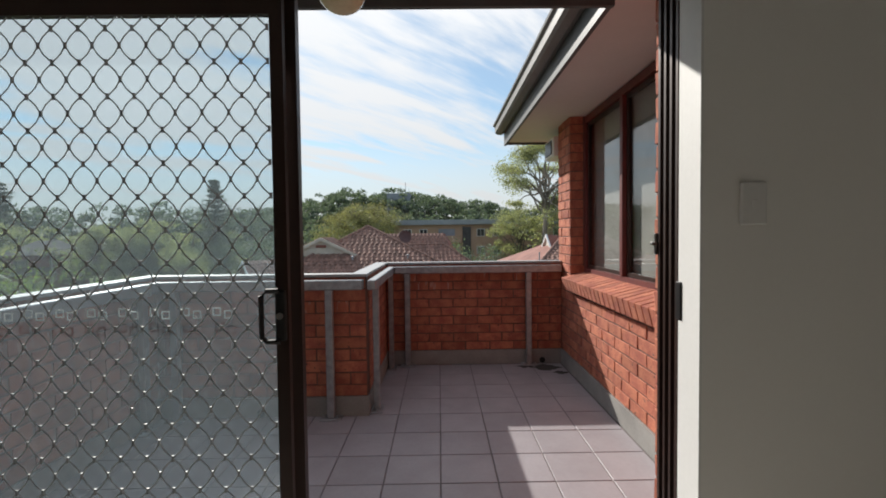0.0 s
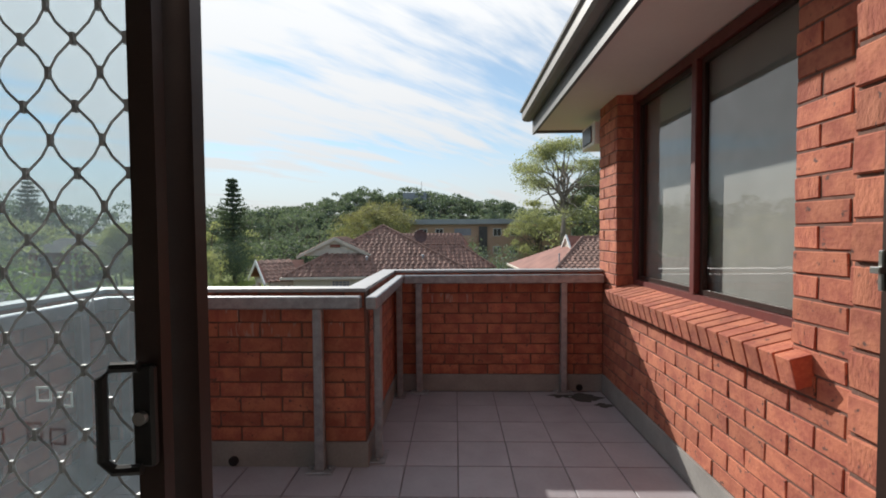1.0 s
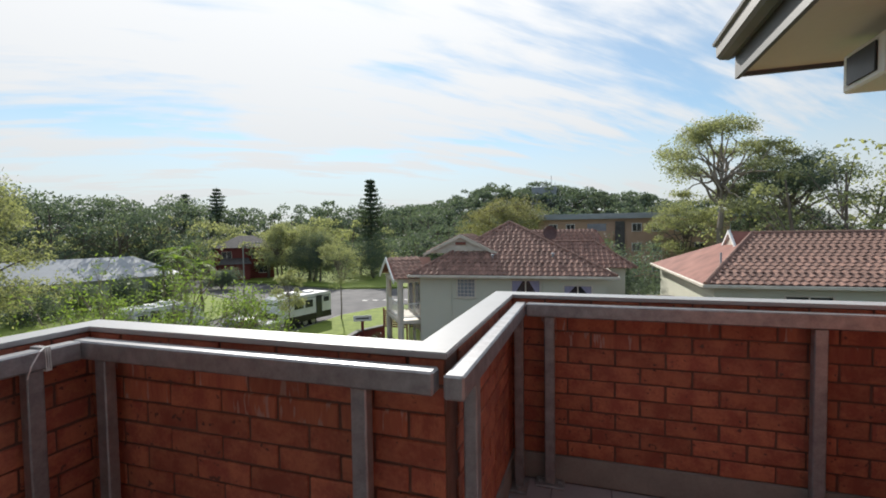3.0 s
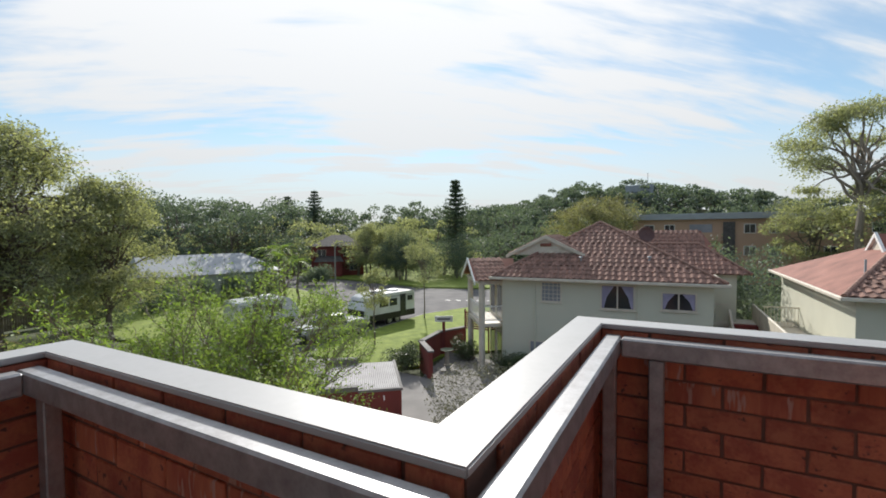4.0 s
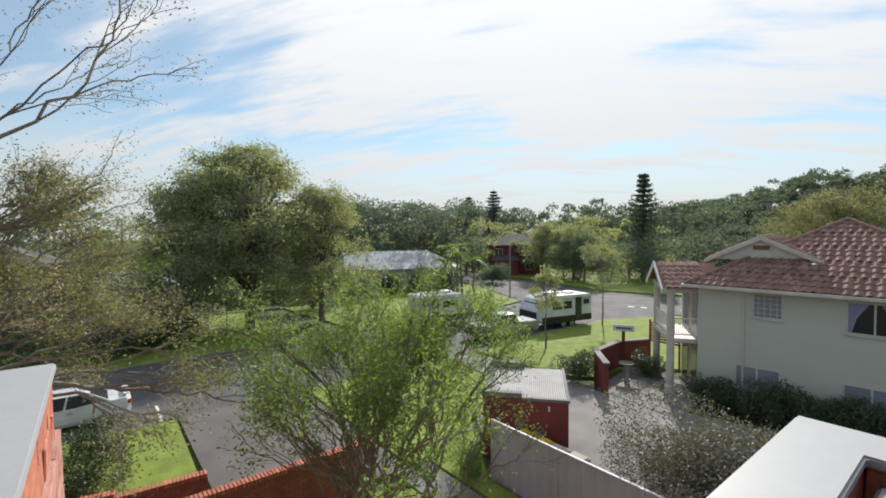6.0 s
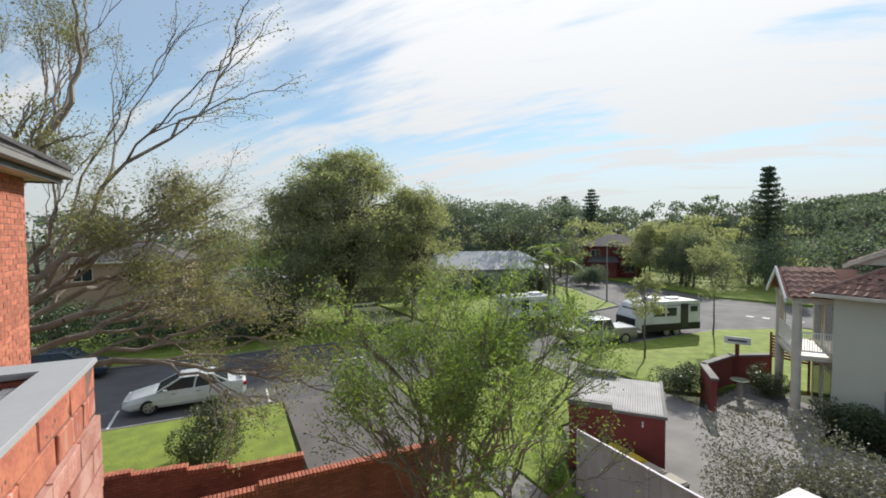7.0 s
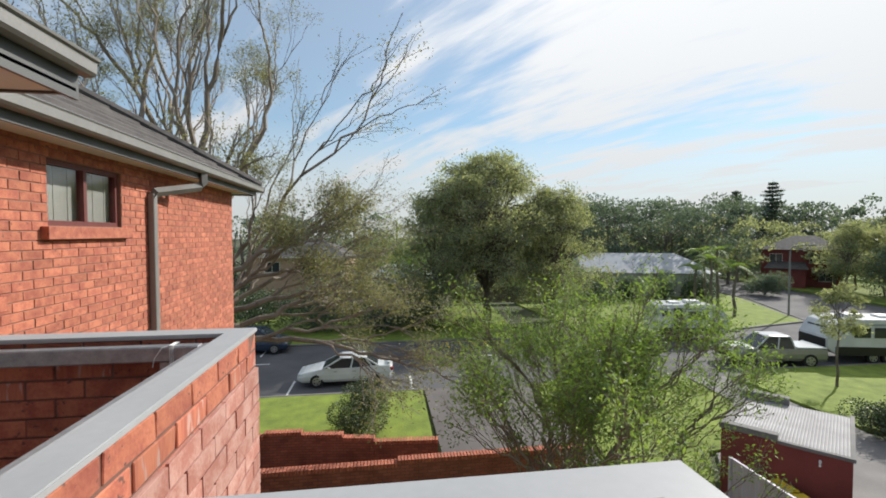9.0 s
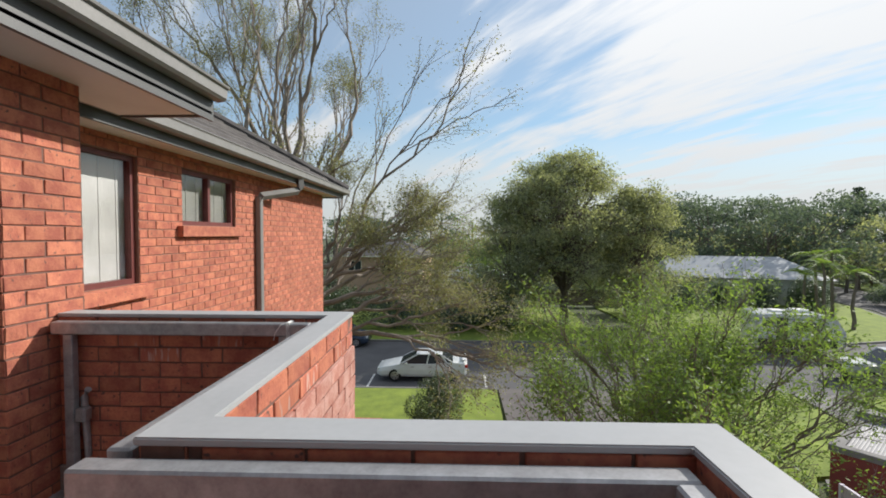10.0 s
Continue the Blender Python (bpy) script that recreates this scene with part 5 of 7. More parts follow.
def grey_roof_house():
    h = thing("house", frame_at(-60.5, 30.3, GROUND, 74), "single-storey house with a pale grey sheet roof", "house")
    part("wall", boxes((0.4, 15.6, -9.5, -0.4, 0, 2.8)), "render", h)
    r = slab_roof("roof", [((0, 0, 2.8), (16, 0, 2.8), (12.5, -5, 5.0), (0.5, -5, 5.0)), ((0, -10, 2.8), (16, -10, 2.8), (12.5, -5, 5.0), (0.5, -5, 5.0)), ((16, 0, 2.8), (16, -10, 2.8), (12.5, -5, 5.0)), ((0, 0, 2.8), (0, -10, 2.8), (0.5, -5, 5.0))], "roof_grey", h)
    for k in range(12):
        f = (k + 0.5) / 12
        part("roof_batten", boxes((0.5 * f, 16 - 3.5 * f, -5 * f - 0.03, -5 * f + 0.03, 2.82 + 2.2 * f, 2.87 + 2.2 * f)), "roof_grey", r)
    for x in (3, 8, 12):
        house_window(h, x, x + 1.6, 1.0, 2.2, -0.39)


grey_roof_house()


def red_house():
    h = thing("house", frame_at(-58, 59, GROUND, 42), "two-storey red brick house with a dark tiled roof", "house")
    part("wall", boxes((0, 9, 0, 8, 0, 5.2)), "wall_red", h)
    slab_roof("roof", [((-0.5, -0.5, 5.2), (9.5, -0.5, 5.2), (6, 4, 7.2), (3.5, 4, 7.2)), ((-0.5, 8.5, 5.2), (9.5, 8.5, 5.2), (6, 4, 7.2), (3.5, 4, 7.2)), ((-0.5, -0.5, 5.2), (-0.5, 8.5, 5.2), (3.5, 4, 7.2)), ((9.5, -0.5, 5.2), (9.5, 8.5, 5.2), (6, 4, 7.2))], "roof_dark", h)
    slab_roof("porch_roof", [((0.5, -2.5, 2.6), (5.5, -2.5, 2.6), (5, 0, 3.5), (1, 0, 3.5))], "roof_dark", h)
    part("porch_wall", boxes((0.8, 5.2, -2.2, 0, 0, 2.6)), "wall_red", h)
    for x, z in ((1, 3.4), (5.5, 3.4), (6.5, 0.9)):
        house_window(h, x, x + 1.5, z, z + 1.2, -0.002)


red_house()

def street_house(x, y, turn, w, d, e, wall, roof, label):
    """A plain hip-roofed house across the street; its long wall faces the balcony."""
    h = thing("house", frame_at(x, y, GROUND, turn), label, "house")
    part("wall", boxes((0, w, 0, d, 0, e)), wall, h)
    o, rise = 0.5, 1.7
    a, b, c, f = (-o, -o, e), (w + o, -o, e), (w + o, d + o, e), (-o, d + o, e)
    p, q = (d * 0.45, d / 2, e + rise), (w - d * 0.45, d / 2, e + rise)
    rf = slab_roof("roof", [(a, b, q, p), (c, f, p, q), (b, c, q), (f, a, p), (a, f, c, b)], roof, h)
    ridge_cap(rf, [p, q], 0.08)
    part("gutter", boxes((-o - 0.1, w + o + 0.1, -o - 0.12, -o, e - 0.1, e + 0.03), bevel=0.02), "trim", h)
    k = 1.2
    while k + 1.8 < w:
        house_window(h, k, k + 1.6, e - 1.6, e - 0.5, -0.002)
        k += 3.6


street_house(-47.5, -9.5, 83, 9.5, 7.0, 5.2, "flat_brick", "roof_dark", "two-storey brown brick house with a dark roof across the street")
street_house(-45.5, 1.2, 86, 8.0, 7.0, 2.7, "render", "roof_grey", "single-storey pale house with a light grey roof across the street")

# ---- garden walls, shed, fence ----


def capped_wall(name, pts, z_tops, base, label, thick=0.23):
    """A low brick wall in straight lengths with a brick-on-edge top."""
    t = thing(name, None, label, "garden wall")
    coping = mesh_of(boxes((-0.036, 0.036, -thick / 2 - 0.02, thick / 2 + 0.02, -0.055, 0.055), bevel=0.005), "brick", M["brick"])
    for (a, b), z in zip(zip(pts, pts[1:]), z_tops):
        a, b = Vector((*a, 0)), Vector((*b, 0))
        d = b - a
        m = Matrix.Translation(a) @ d.to_track_quat("X", "Z").to_matrix().to_4x4()
        part("wall_length", boxes((0, d.length, -thick / 2, thick / 2, base, z - 0.11), m=m), "garden_brick", t)
        n = int(d.length / 0.09)
        for k in range(n):
            o = new("brick", coping)
            o.parent = t
            o.matrix_basis = m @ Matrix.Translation((0.045 + d.length * k / n, 0, z - 0.055 + random.uniform(-0.003, 0.003)))
    return t


capped_wall("garden_wall", [(-11.68, -2.0), (-11.70, 3.95), (-11.72, 9.3)], (-4.66, -4.58), GROUND - 0.2, "long red brick garden wall with a brick-on-edge top")
capped_wall("garden_wall", [(-14.5, -2.5), (-14.5, -0.2), (-14.45, 1.0), (-14.3, 2.3), (-14.15, 3.3), (-14.0, 5.35)], (-4.95, -4.85, -4.95, -5.06, -5.18), GROUND - 0.2, "stepped red brick garden wall beside the lawn")


def shed():
    u, v = Vector((0.77, 0.64, 0)).normalized(), Vector((-0.64, 0.77, 0)).normalized()
    m = Matrix((u, v, Vector((0, 0, 1)))).transposed().to_4x4()
    m.translation = (-9.05, 15.0, GROUND - 0.05)
    t = thing("bin_shed", m, "dark red rendered bin shed with a corrugated sheet roof", "shed")
    part("wall", boxes((-2.8, 0, 0, 0.16, 0, 2.05), (-2.8, -2.64, 0.16, 3.3, 0, 2.05), (-0.16, 0, 0.16, 3.3, 0, 2.0), (-2.8, 0, 3.3, 3.46, 0, 2.0)), "wall_red", t)
    part("parapet", boxes((-2.85, -1.5, -0.03, 0.22, 2.05, 2.22), (-2.85, -2.6, 0.22, 3.5, 2.05, 2.12), (-2.85, -1.5, 3.2, 3.5, 2.05, 2.3), bevel=0.01), "concrete", t, "pale cement coping with a pinkish tint")
    part("edge_flashing", boxes((-1.5, 0.05, -0.05, 0.08, 2.0, 2.09), (-0.05, 0.05, 0.08, 3.5, 2.0, 2.09), bevel=0.005), "concrete", t)
    r = bmesh.new()
    n = 140
    rows = [[r.verts.new((-2.59 + 2.55 * i / n, y, 2.075 + 0.011 * math.sin(i * math.pi / 2 + 0.4))) for i in range(n + 1)] for y in (0.1, 3.3)]
    for i in range(n):
        r.faces.new((rows[0][i], rows[0][i + 1], rows[1][i + 1], rows[1][i]))
    part("roof_sheet", r, "sheet", t)
    tap = bmesh.new()
    round_bar(tap, [(-0.62, 0.0, 1.82), (-0.62, -0.1, 1.82), (-0.62, -0.12, 1.72)], 0.03, 8)
    part("wall_lamp", tap, "white", t)


shed()


def wheelie_bin(x, y, turn, lid, label):
    t = thing("wheelie_bin", frame_at(x, y, GROUND - 0.05, turn), label, "bin", "bins by the fence")
    b = bmesh.new()
    vs = box(b, -0.22, 0.22, -0.24, 0.24, 0.08, 1.0)
    for v in vs[4:]:
        v.co.x *= 1.25
        v.co.y *= 1.3
    part("body", b, "bin", t)
    part("lid", boxes((-0.30, 0.30, -0.36, 0.32, 1.0, 1.06), (-0.26, 0.26, -0.3, 0.28, 1.06, 1.09), bevel=0.02), lid, t)
    for s in (-0.2, 0.2):
        w = bmesh.new()
        round_bar(w, [(s - 0.03, 0.25, 0.1), (s + 0.03, 0.25, 0.1)], 0.1, 12)
        part("wheel", w, "tyre", t)


wheelie_bin(-9.85, 13.75, 4, "yellow", "wheelie bin with a yellow lid beside the fence")
wheelie_bin(-9.2, 13.75, -3, "yellow", "wheelie bin with a yellow lid beside the fence")
wheelie_bin(-8.55, 13.72, 2, "bin_cream", "wheelie bin with a pale sun-bleached lid beside the fence")
wheelie_bin(-7.9, 13.74, -2, "bin_cream", "wheelie bin with a pale sun-bleached lid beside the fence")


def sheet_fence():
    t = thing("sheet_fence", None, "lilac-grey ribbed sheet metal fence", "fence")
    x = -9.95
    while x < 3.0:
        b = bmesh.new()
        n = 24
        rows = [[b.verts.new((x + 2.35 * i / n, 12.45 + (0.045 if (i // 2) % 2 else 0.0), z)) for i in range(n + 1)] for z in (GROUND - 0.1, -4.33)]
        for i in range(n):
            b.faces.new((rows[0][i], rows[0][i + 1], rows[1][i + 1], rows[1][i]))
        part("panel", b, "fence", t)
        part("post", boxes((x - 0.04, x + 0.04, 12.40, 12.49, GROUND - 0.1, -4.29), bevel=0.005), "fence", t)
        part("top_rail", boxes((x + 0.04, x + 2.31, 12.43, 12.50, -4.36, -4.30), bevel=0.005), "fence", t)
        x += 2.35


sheet_fence()


def courtyard():
    t = thing("courtyard_wall", None, "low dark red rendered wall round the paved courtyard", "garden wall")
    pts = [(-11.75, 21.6), (-13.3, 23.2), (-13.6, 25.8), (-12.8, 27.6)]
    for a, b in zip(pts, pts[1:]):
        a, b = Vector((*a, 0)), Vector((*b, 0))
        d = b - a
        m = Matrix.Translation(a) @ d.to_track_quat("X", "Z").to_matrix().to_4x4()
        part("wall_length", boxes((0, d.length, -0.11, 0.11, GROUND - 0.2, -4.75), m=m), "wall_red", t)
        part("coping", boxes((-0.12, d.length + 0.12, -0.16, 0.16, -4.75, -4.66), m=m, bevel=0.01), "concrete", t)
    paving = thing("paving", None, "pale courtyard paving with diagonal bands", "paving", "", "structure")
    a = Vector((-12.0, 21.7, 0))
    u, v = Vector((0.62, -0.1, 0)).normalized(), Vector((-0.35, 1, 0)).normalized()
    for i in range(7):
        for j in range(8):
            o = a + u * (0.6 * i - 0.3) + v * (0.62 * j + 0.1) + Vector((0.1 * j, 0, 0))
            m = Matrix((u, v, Vector((0, 0, 1)))).transposed().to_4x4()
            m.translation = o
            part("slab", boxes((0, 0.585, 0, 0.6, ROAD, GROUND - 0.01), m=m), "concrete", paving)
    s = thing("name_sign", frame_at(-13.4, 26.0, GROUND, 30), "small white board sign on a red post", "sign")
    part("post", boxes((-0.09, 0.09, -0.09, 0.09, 0, 2.3), bevel=0.01), "wall_red", s)
    bd = part("board", boxes((-0.55, 0.55, -0.14, -0.09, 2.0, 2.35), bevel=0.01), "white", s)
    part("lettering_bar", boxes((-0.4, 0.4, -0.146, -0.14, 2.12, 2.22)), "fascia", bd)
    scr = thing("slat_screen", None, "dark red horizontal slat screen", "screen")
    for k in range(8):
        part("slat", boxes((-12.6, -11.0, 27.3, 27.35, GROUND + 1.4 + 0.14 * k, GROUND + 1.49 + 0.14 * k)), "wall_red", scr)
    for x in (-12.6, -11.0):
        part("post", boxes((x - 0.04, x + 0.04, 27.35, 27.42, GROUND, GROUND + 2.6)), "wall_red", scr)
    tb = thing("bird_bath", frame_at(-12.1, 24.0, GROUND - 0.01, 0), "stone bird bath with a green rim in the courtyard", "bird bath")
    b = bmesh.new()
    lathe(b, ((0.22, 0), (0.22, 0.06), (0.13, 0.1), (0.13, 0.75), (0.2, 0.8)), sides=14)
    part("pedestal", b, "bin_cream", tb)
    b = bmesh.new()
    lathe(b, ((0.15, 0.8), (0.36, 0.86), (0.38, 0.9), (0.33, 0.89), (0.08, 0.84)), sides=18)
    part("bowl", b, "leaf_hedge", tb)


courtyard()

# ---- trees ----


class Wood:
    """Gathers tapered limbs and leaves as plain arrays."""

    def __init__(self):
        self.v, self.f, self.lv, self.lf = [], [], [], []

    def limb(self, pts, r0, r1, sides=6):
        n = len(pts)
        rings = []
        for i, p in enumerate(pts):
            d = (pts[min(i + 1, n - 1)] - pts[max(i - 1, 0)])
            d = d.normalized() if d.length > 1e-6 else Vector((0, 0, 1))
            s = d.cross(Vector((0.3, 0.2, 1)) if abs(d.z) < 0.9 else Vector((1, 0.1, 0))).normalized()
            t = d.cross(s)
            r = r0 + (r1 - r0) * i / max(1, n - 1)
            base = len(self.v)
            for k in range(sides):
                a = k * math.tau / sides
                self.v.append(tuple(p + (s * math.cos(a) + t * math.sin(a)) * r))
            rings.append(base)
        for a, b in zip(rings, rings[1:]):
            for k in range(sides):
                self.f.append((a + k, a + (k + 1) % sides, b + (k + 1) % sides, b + k))

    def leaves(self, centre, spread, count, size, slim=0.45, flat=0.7, droop=0.0):
        for _ in range(count):
            p = centre + Vector((random.gauss(0, spread), random.gauss(0, spread), random.gauss(0, spread * flat)))
            d = Vector((random.gauss(0, 1), random.gauss(0, 1), random.gauss(0, 0.8) - droop)).normalized()
            s = d.cross(Vector((random.gauss(0, 1), random.gauss(0, 1), random.gauss(0, 1)))).normalized()
            l = size * random.uniform(0.6, 1.3)
            w = l * slim * 0.5
            i = len(self.lv)
            mid = p + d * l * 0.5
            self.lv += [tuple(p), tuple(mid + s * w), tuple(p + d * l), tuple(mid - s * w)]
            self.lf.append((i, i + 1, i + 2, i + 3))


def curve(a, b, lift=0.0, wobble=0.1, n=5):
    a, b = Vector(a), Vector(b)
    L = (b - a).length
    out = []
    for i in range(n + 1):
        t = i / n
        p = a.lerp(b, t) + Vector((0, 0, lift * L * math.sin(math.pi * t)))
        if 0 < i < n:
            p += Vector([random.gauss(0, wobble * L / n) for _ in range(3)])
        out.append(p)
    return out


def finish_tree(name, wood, base, bark, leaf, label, category="tree", kind=""):
    t = thing(name, pose(*base), label, category, "", kind)
    if wood.v:
        raw_mesh("trunk", wood.v, wood.f, bark, t)
    if wood.lv:
        raw_mesh("crown", wood.lv, wood.lf, leaf, t)
    return t


def crown_tree(name, base, height, rad, crown_low, blobs, leaf_n, leaf_size, bark, leaf, label, seed, trunk=0.35, blob_r=0.28, twigs=9, squash=0.75, top_heavy=0.3, lean=(0, 0), slim=0.5):
    """A broad tree: trunk, limbs to clumps spread over the crown's shell, twigs and leaves in each clump."""
    random.seed(seed)
    w = Wood()
    cz = (height + crown_low) / 2
    rz = (height - crown_low) / 2
    fork = Vector((lean[0] * 0.3, lean[1] * 0.3, crown_low + rz * 0.25))
    w.limb(curve((0, 0, -0.3), fork, 0, 0.08, 5), trunk, trunk * 0.6, 8)
    for k in range(blobs):
        zf = random.uniform(-0.8, 1.0) if random.random() > top_heavy else random.uniform(0.3, 1.0)
        a = random.uniform(0, math.tau)
        rr = math.sqrt(max(0.05, 1 - zf * zf)) * random.uniform(0.55, 1.0)
        jit = random.uniform(0.82, 1.08)
        c = Vector((lean[0] + rad * rr * math.cos(a) * jit, lean[1] + rad * rr * math.sin(a) * jit, cz + rz * zf * 0.9 * jit))
        start = fork.lerp(Vector((lean[0], lean[1], cz + rz * 0.3)), random.uniform(0, 0.8))
        w.limb(curve(start, c, 0.10, 0.18, 6), trunk * 0.32, trunk * 0.06, 5)
        br = rad * blob_r * random.uniform(0.7, 1.25)
        for _ in range(twigs):
            d = Vector((random.gauss(0, 1), random.gauss(0, 1), random.gauss(0, squash))).normalized()
            tip = c + d * br * random.uniform(0.5, 1.0)
            w.limb(curve(c, tip, 0.1, 0.2, 2), trunk * 0.05, trunk * 0.015, 3)
            w.leaves(tip, br * 0.28, leaf_n, leaf_size, slim, 0.6, 0.2)
    return finish_tree(name, w, base, bark, leaf, label)


def forked_tree(name, base, stems, depth, length, radius, spread, leaf, leaf_n, leaf_size, label, seed, bark="bark", up=0.25, shrink=0.78, leaf_from=2, slim=0.4, low_leaf=0.0, flare=0.5, category="tree", leaf_spread=0.2, split=(2, 3)):
    """A tree that keeps forking; stems: (start, direction, length factor) triples."""
    random.seed(seed)
    w = Wood()

    def grow(p, d, l, r, k):
        end = p + d * l
        pts = curve(p, end, 0.03, 0.14, 4)
        w.limb(pts, r, r * 0.72, 6 if r > 0.04 else 4 if r > 0.015 else 3)
        if k <= leaf_from and leaf_n:
            for q in pts[2:]:
                if q.z > low_leaf * random.uniform(0.7, 1.3) and random.random() < 0.75:
                    w.leaves(q, leaf_spread, leaf_n, leaf_size, slim, 0.8, 0.1)
        if k == 0:
            return
        for i in range(random.randint(*split)):
            ax = Vector((random.gauss(0, 1), random.gauss(0, 1), random.gauss(0, 0.6)))
            ax = (ax - d * ax.dot(d)).normalized()
            nd = (d + ax * spread * random.uniform(0.5, 1.15) + Vector((0, 0, up))).normalized()
            grow(end if i == 0 else pts[random.choice((2, 3, 4))], nd, l * shrink * random.uniform(0.75, 1.15), r * (0.72 if i == 0 else 0.55), k - 1)

    for s, d, f in stems:
        grow(Vector(s), Vector(d).normalized(), length * f, radius * (0.6 + 0.4 * f), depth)
    return finish_tree(name, w, base, bark, leaf, label, category)


def norfolk_pine(base, height, seed, label, wide=0.25):
    random.seed(seed)
    w = Wood()
    w.limb([Vector((0, 0, z)) for z in (0, height * 0.5, height)], height * 0.02, 0.03, 7)
    z = height * 0.12
    while z < height * 0.985:
        f = 1 - z / height
        reach = height * wide * (f ** 0.75) * random.uniform(0.72, 1.15) + 0.2
        a0 = random.uniform(0, math.tau)
        for k in range(6):
            a = a0 + k * math.tau / 6 + random.uniform(-0.2, 0.2)
            r = reach * random.uniform(0.7, 1.1)
            tip = Vector((math.cos(a) * r, math.sin(a) * r, z + r * 0.12))
            pts = curve((0, 0, z), tip, -0.06, 0.05, 4)
            w.limb(pts, 0.06, 0.02, 3)
            for q in pts[1:]:
                w.leaves(q, reach * 0.08 + 0.07, 24, 0.42, 0.4, 0.45, -0.1)
        z += height * 0.04 + 0.12
    return finish_tree("norfolk_pine", w, base, "bark", "pine_dark", label)


def shrub(name, base, rx, ry, rz, count, size, leaf, label, seed, category="shrub", slim=0.5, loose=0.0):
    """A rounded bush: leaves over lumpy shells, with stems inside."""
    random.seed(seed)
    w = Wood()
    lumps = [(Vector((random.gauss(0, 0.5), random.gauss(0, 0.5), random.uniform(0.25, 0.8))), random.uniform(0.35, 0.6)) for _ in range(14)]
    for c, r in lumps:
        cc = Vector((max(-0.7, min(0.7, c.x)) * rx, max(-0.7, min(0.7, c.y)) * ry, c.z * rz))
        w.limb(curve((0, 0, 0), cc, 0.1, 0.2, 3), 0.03, 0.008, 4)
        for _ in range(count // 14):
            d = Vector((random.gauss(0, 1), random.gauss(0, 1), random.gauss(0, 1))).normalized()
            q = cc + Vector((d.x * rx, d.y * ry, d.z * rz * 0.8)) * r * random.uniform(0.72, 1.0 + loose)
            if q.z < 0.02:
                continue
            w.leaves(q, size * 0.5, 1, size, slim, 0.8)
    return finish_tree(name, w, base, "bark", leaf, label, category)


# bottlebrush in front of the balcony, many stems from the ground
random.seed(5)
forked_tree("bottlebrush_tree", (-9.0, 7.95, GROUND), [((random.uniform(-0.3, 0.3), random.uniform(-0.3, 0.3), -0.2), (random.gauss(0, 0.32), random.gauss(0, 0.32), 1.0), random.uniform(0.85, 1.1)) for _ in range(13)], 6, 2.12, 0.066, 0.46, "leaf_bright", 6, 0.085,
            "many-stemmed bottlebrush tree with bright green leaf tips", 21, "bark_twig", 0.09, 0.75, 1, 0.34, low_leaf=3.8, leaf_spread=0.13)
# tall half-bare tree behind the wing, its limbs fanning out over the roof
forked_tree("bare_tree", (-15.0, -2.15, GROUND), [((0, 0, -0.3), (0.0, 0.0, 1), 1.9), ((0, 0, 6.2), (-0.1, 0.28, 1), 0.95), ((0, 0.05, 6.5), (0.1, -0.42, 1), 1.0), ((0, 0, 7.0), (0.25, 0.1, 1), 1.0), ((0, 0, 6.6), (-0.3, -0.15, 1), 0.95), ((0, 0, 6.6), (0.1, -0.8, 0.75), 0.9), ((0, 0.1, 5.8), (0.1, 0.9, 0.6), 0.55)], 8, 3.2, 0.14, 0.41, "leaf_brown", 9, 0.065,
            "tall half-bare grey-barked tree with thin leaf tufts", 8, "bark_pale", 0.22, 0.76, 1, 0.4, leaf_spread=0.16, split=(2, 2))
# leafy tree whose long limbs reach over the street from behind the wing
forked_tree("street_tree", (-14.8, -2.6, GROUND), [((0, 0, -0.2), (0.0, 0.12, 1), 2.3), ((0, 0.5, 4.0), (0.05, 1, 0.06), 1.35), ((0, 0.5, 4.4), (-0.25, 1, 0.2), 1.25), ((0, 0.5, 4.6), (0.2, 0.9, 0.4), 1.15), ((0, 0.5, 4.6), (-0.5, 0.6, 0.5), 1.05), ((0, 0.5, 5.0), (0.1, 0.8, 0.6), 1.0)], 6, 1.75, 0.11, 0.46, "leaf_brown", 7, 0.085,
            "spreading grey-limbed tree with olive-brown leaves over the street", 31, "bark_pale", 0.0, 0.77, 1, 0.42, leaf_spread=0.2)
# broad fig-like tree across the street, with lower lobes beside it
crown_tree("broad_tree", (-37.6, 12.7, GROUND), 14.4, 7.2, 0.6, 150, 34, 0.2, "bark", "leaf_gum", "broad dense dark green tree across the street", 4, 0.45, 0.19, 15, 0.55, 0.25)
crown_tree("broad_tree", (-36.6, 18.3, GROUND), 11.6, 4.4, 0.4, 60, 32, 0.2, "bark", "leaf_gum", "rounded olive-green tree beside the broad one", 14, 0.3, 0.25, 12, 0.6, 0.1)
crown_tree("broad_tree", (-38.5, 8.4, GROUND), 10.2, 4.0, 0.4, 50, 32, 0.2, "bark", "leaf_gum", "lower dark green tree under the broad crown", 15, 0.25, 0.26, 11, 0.6, 0.1)
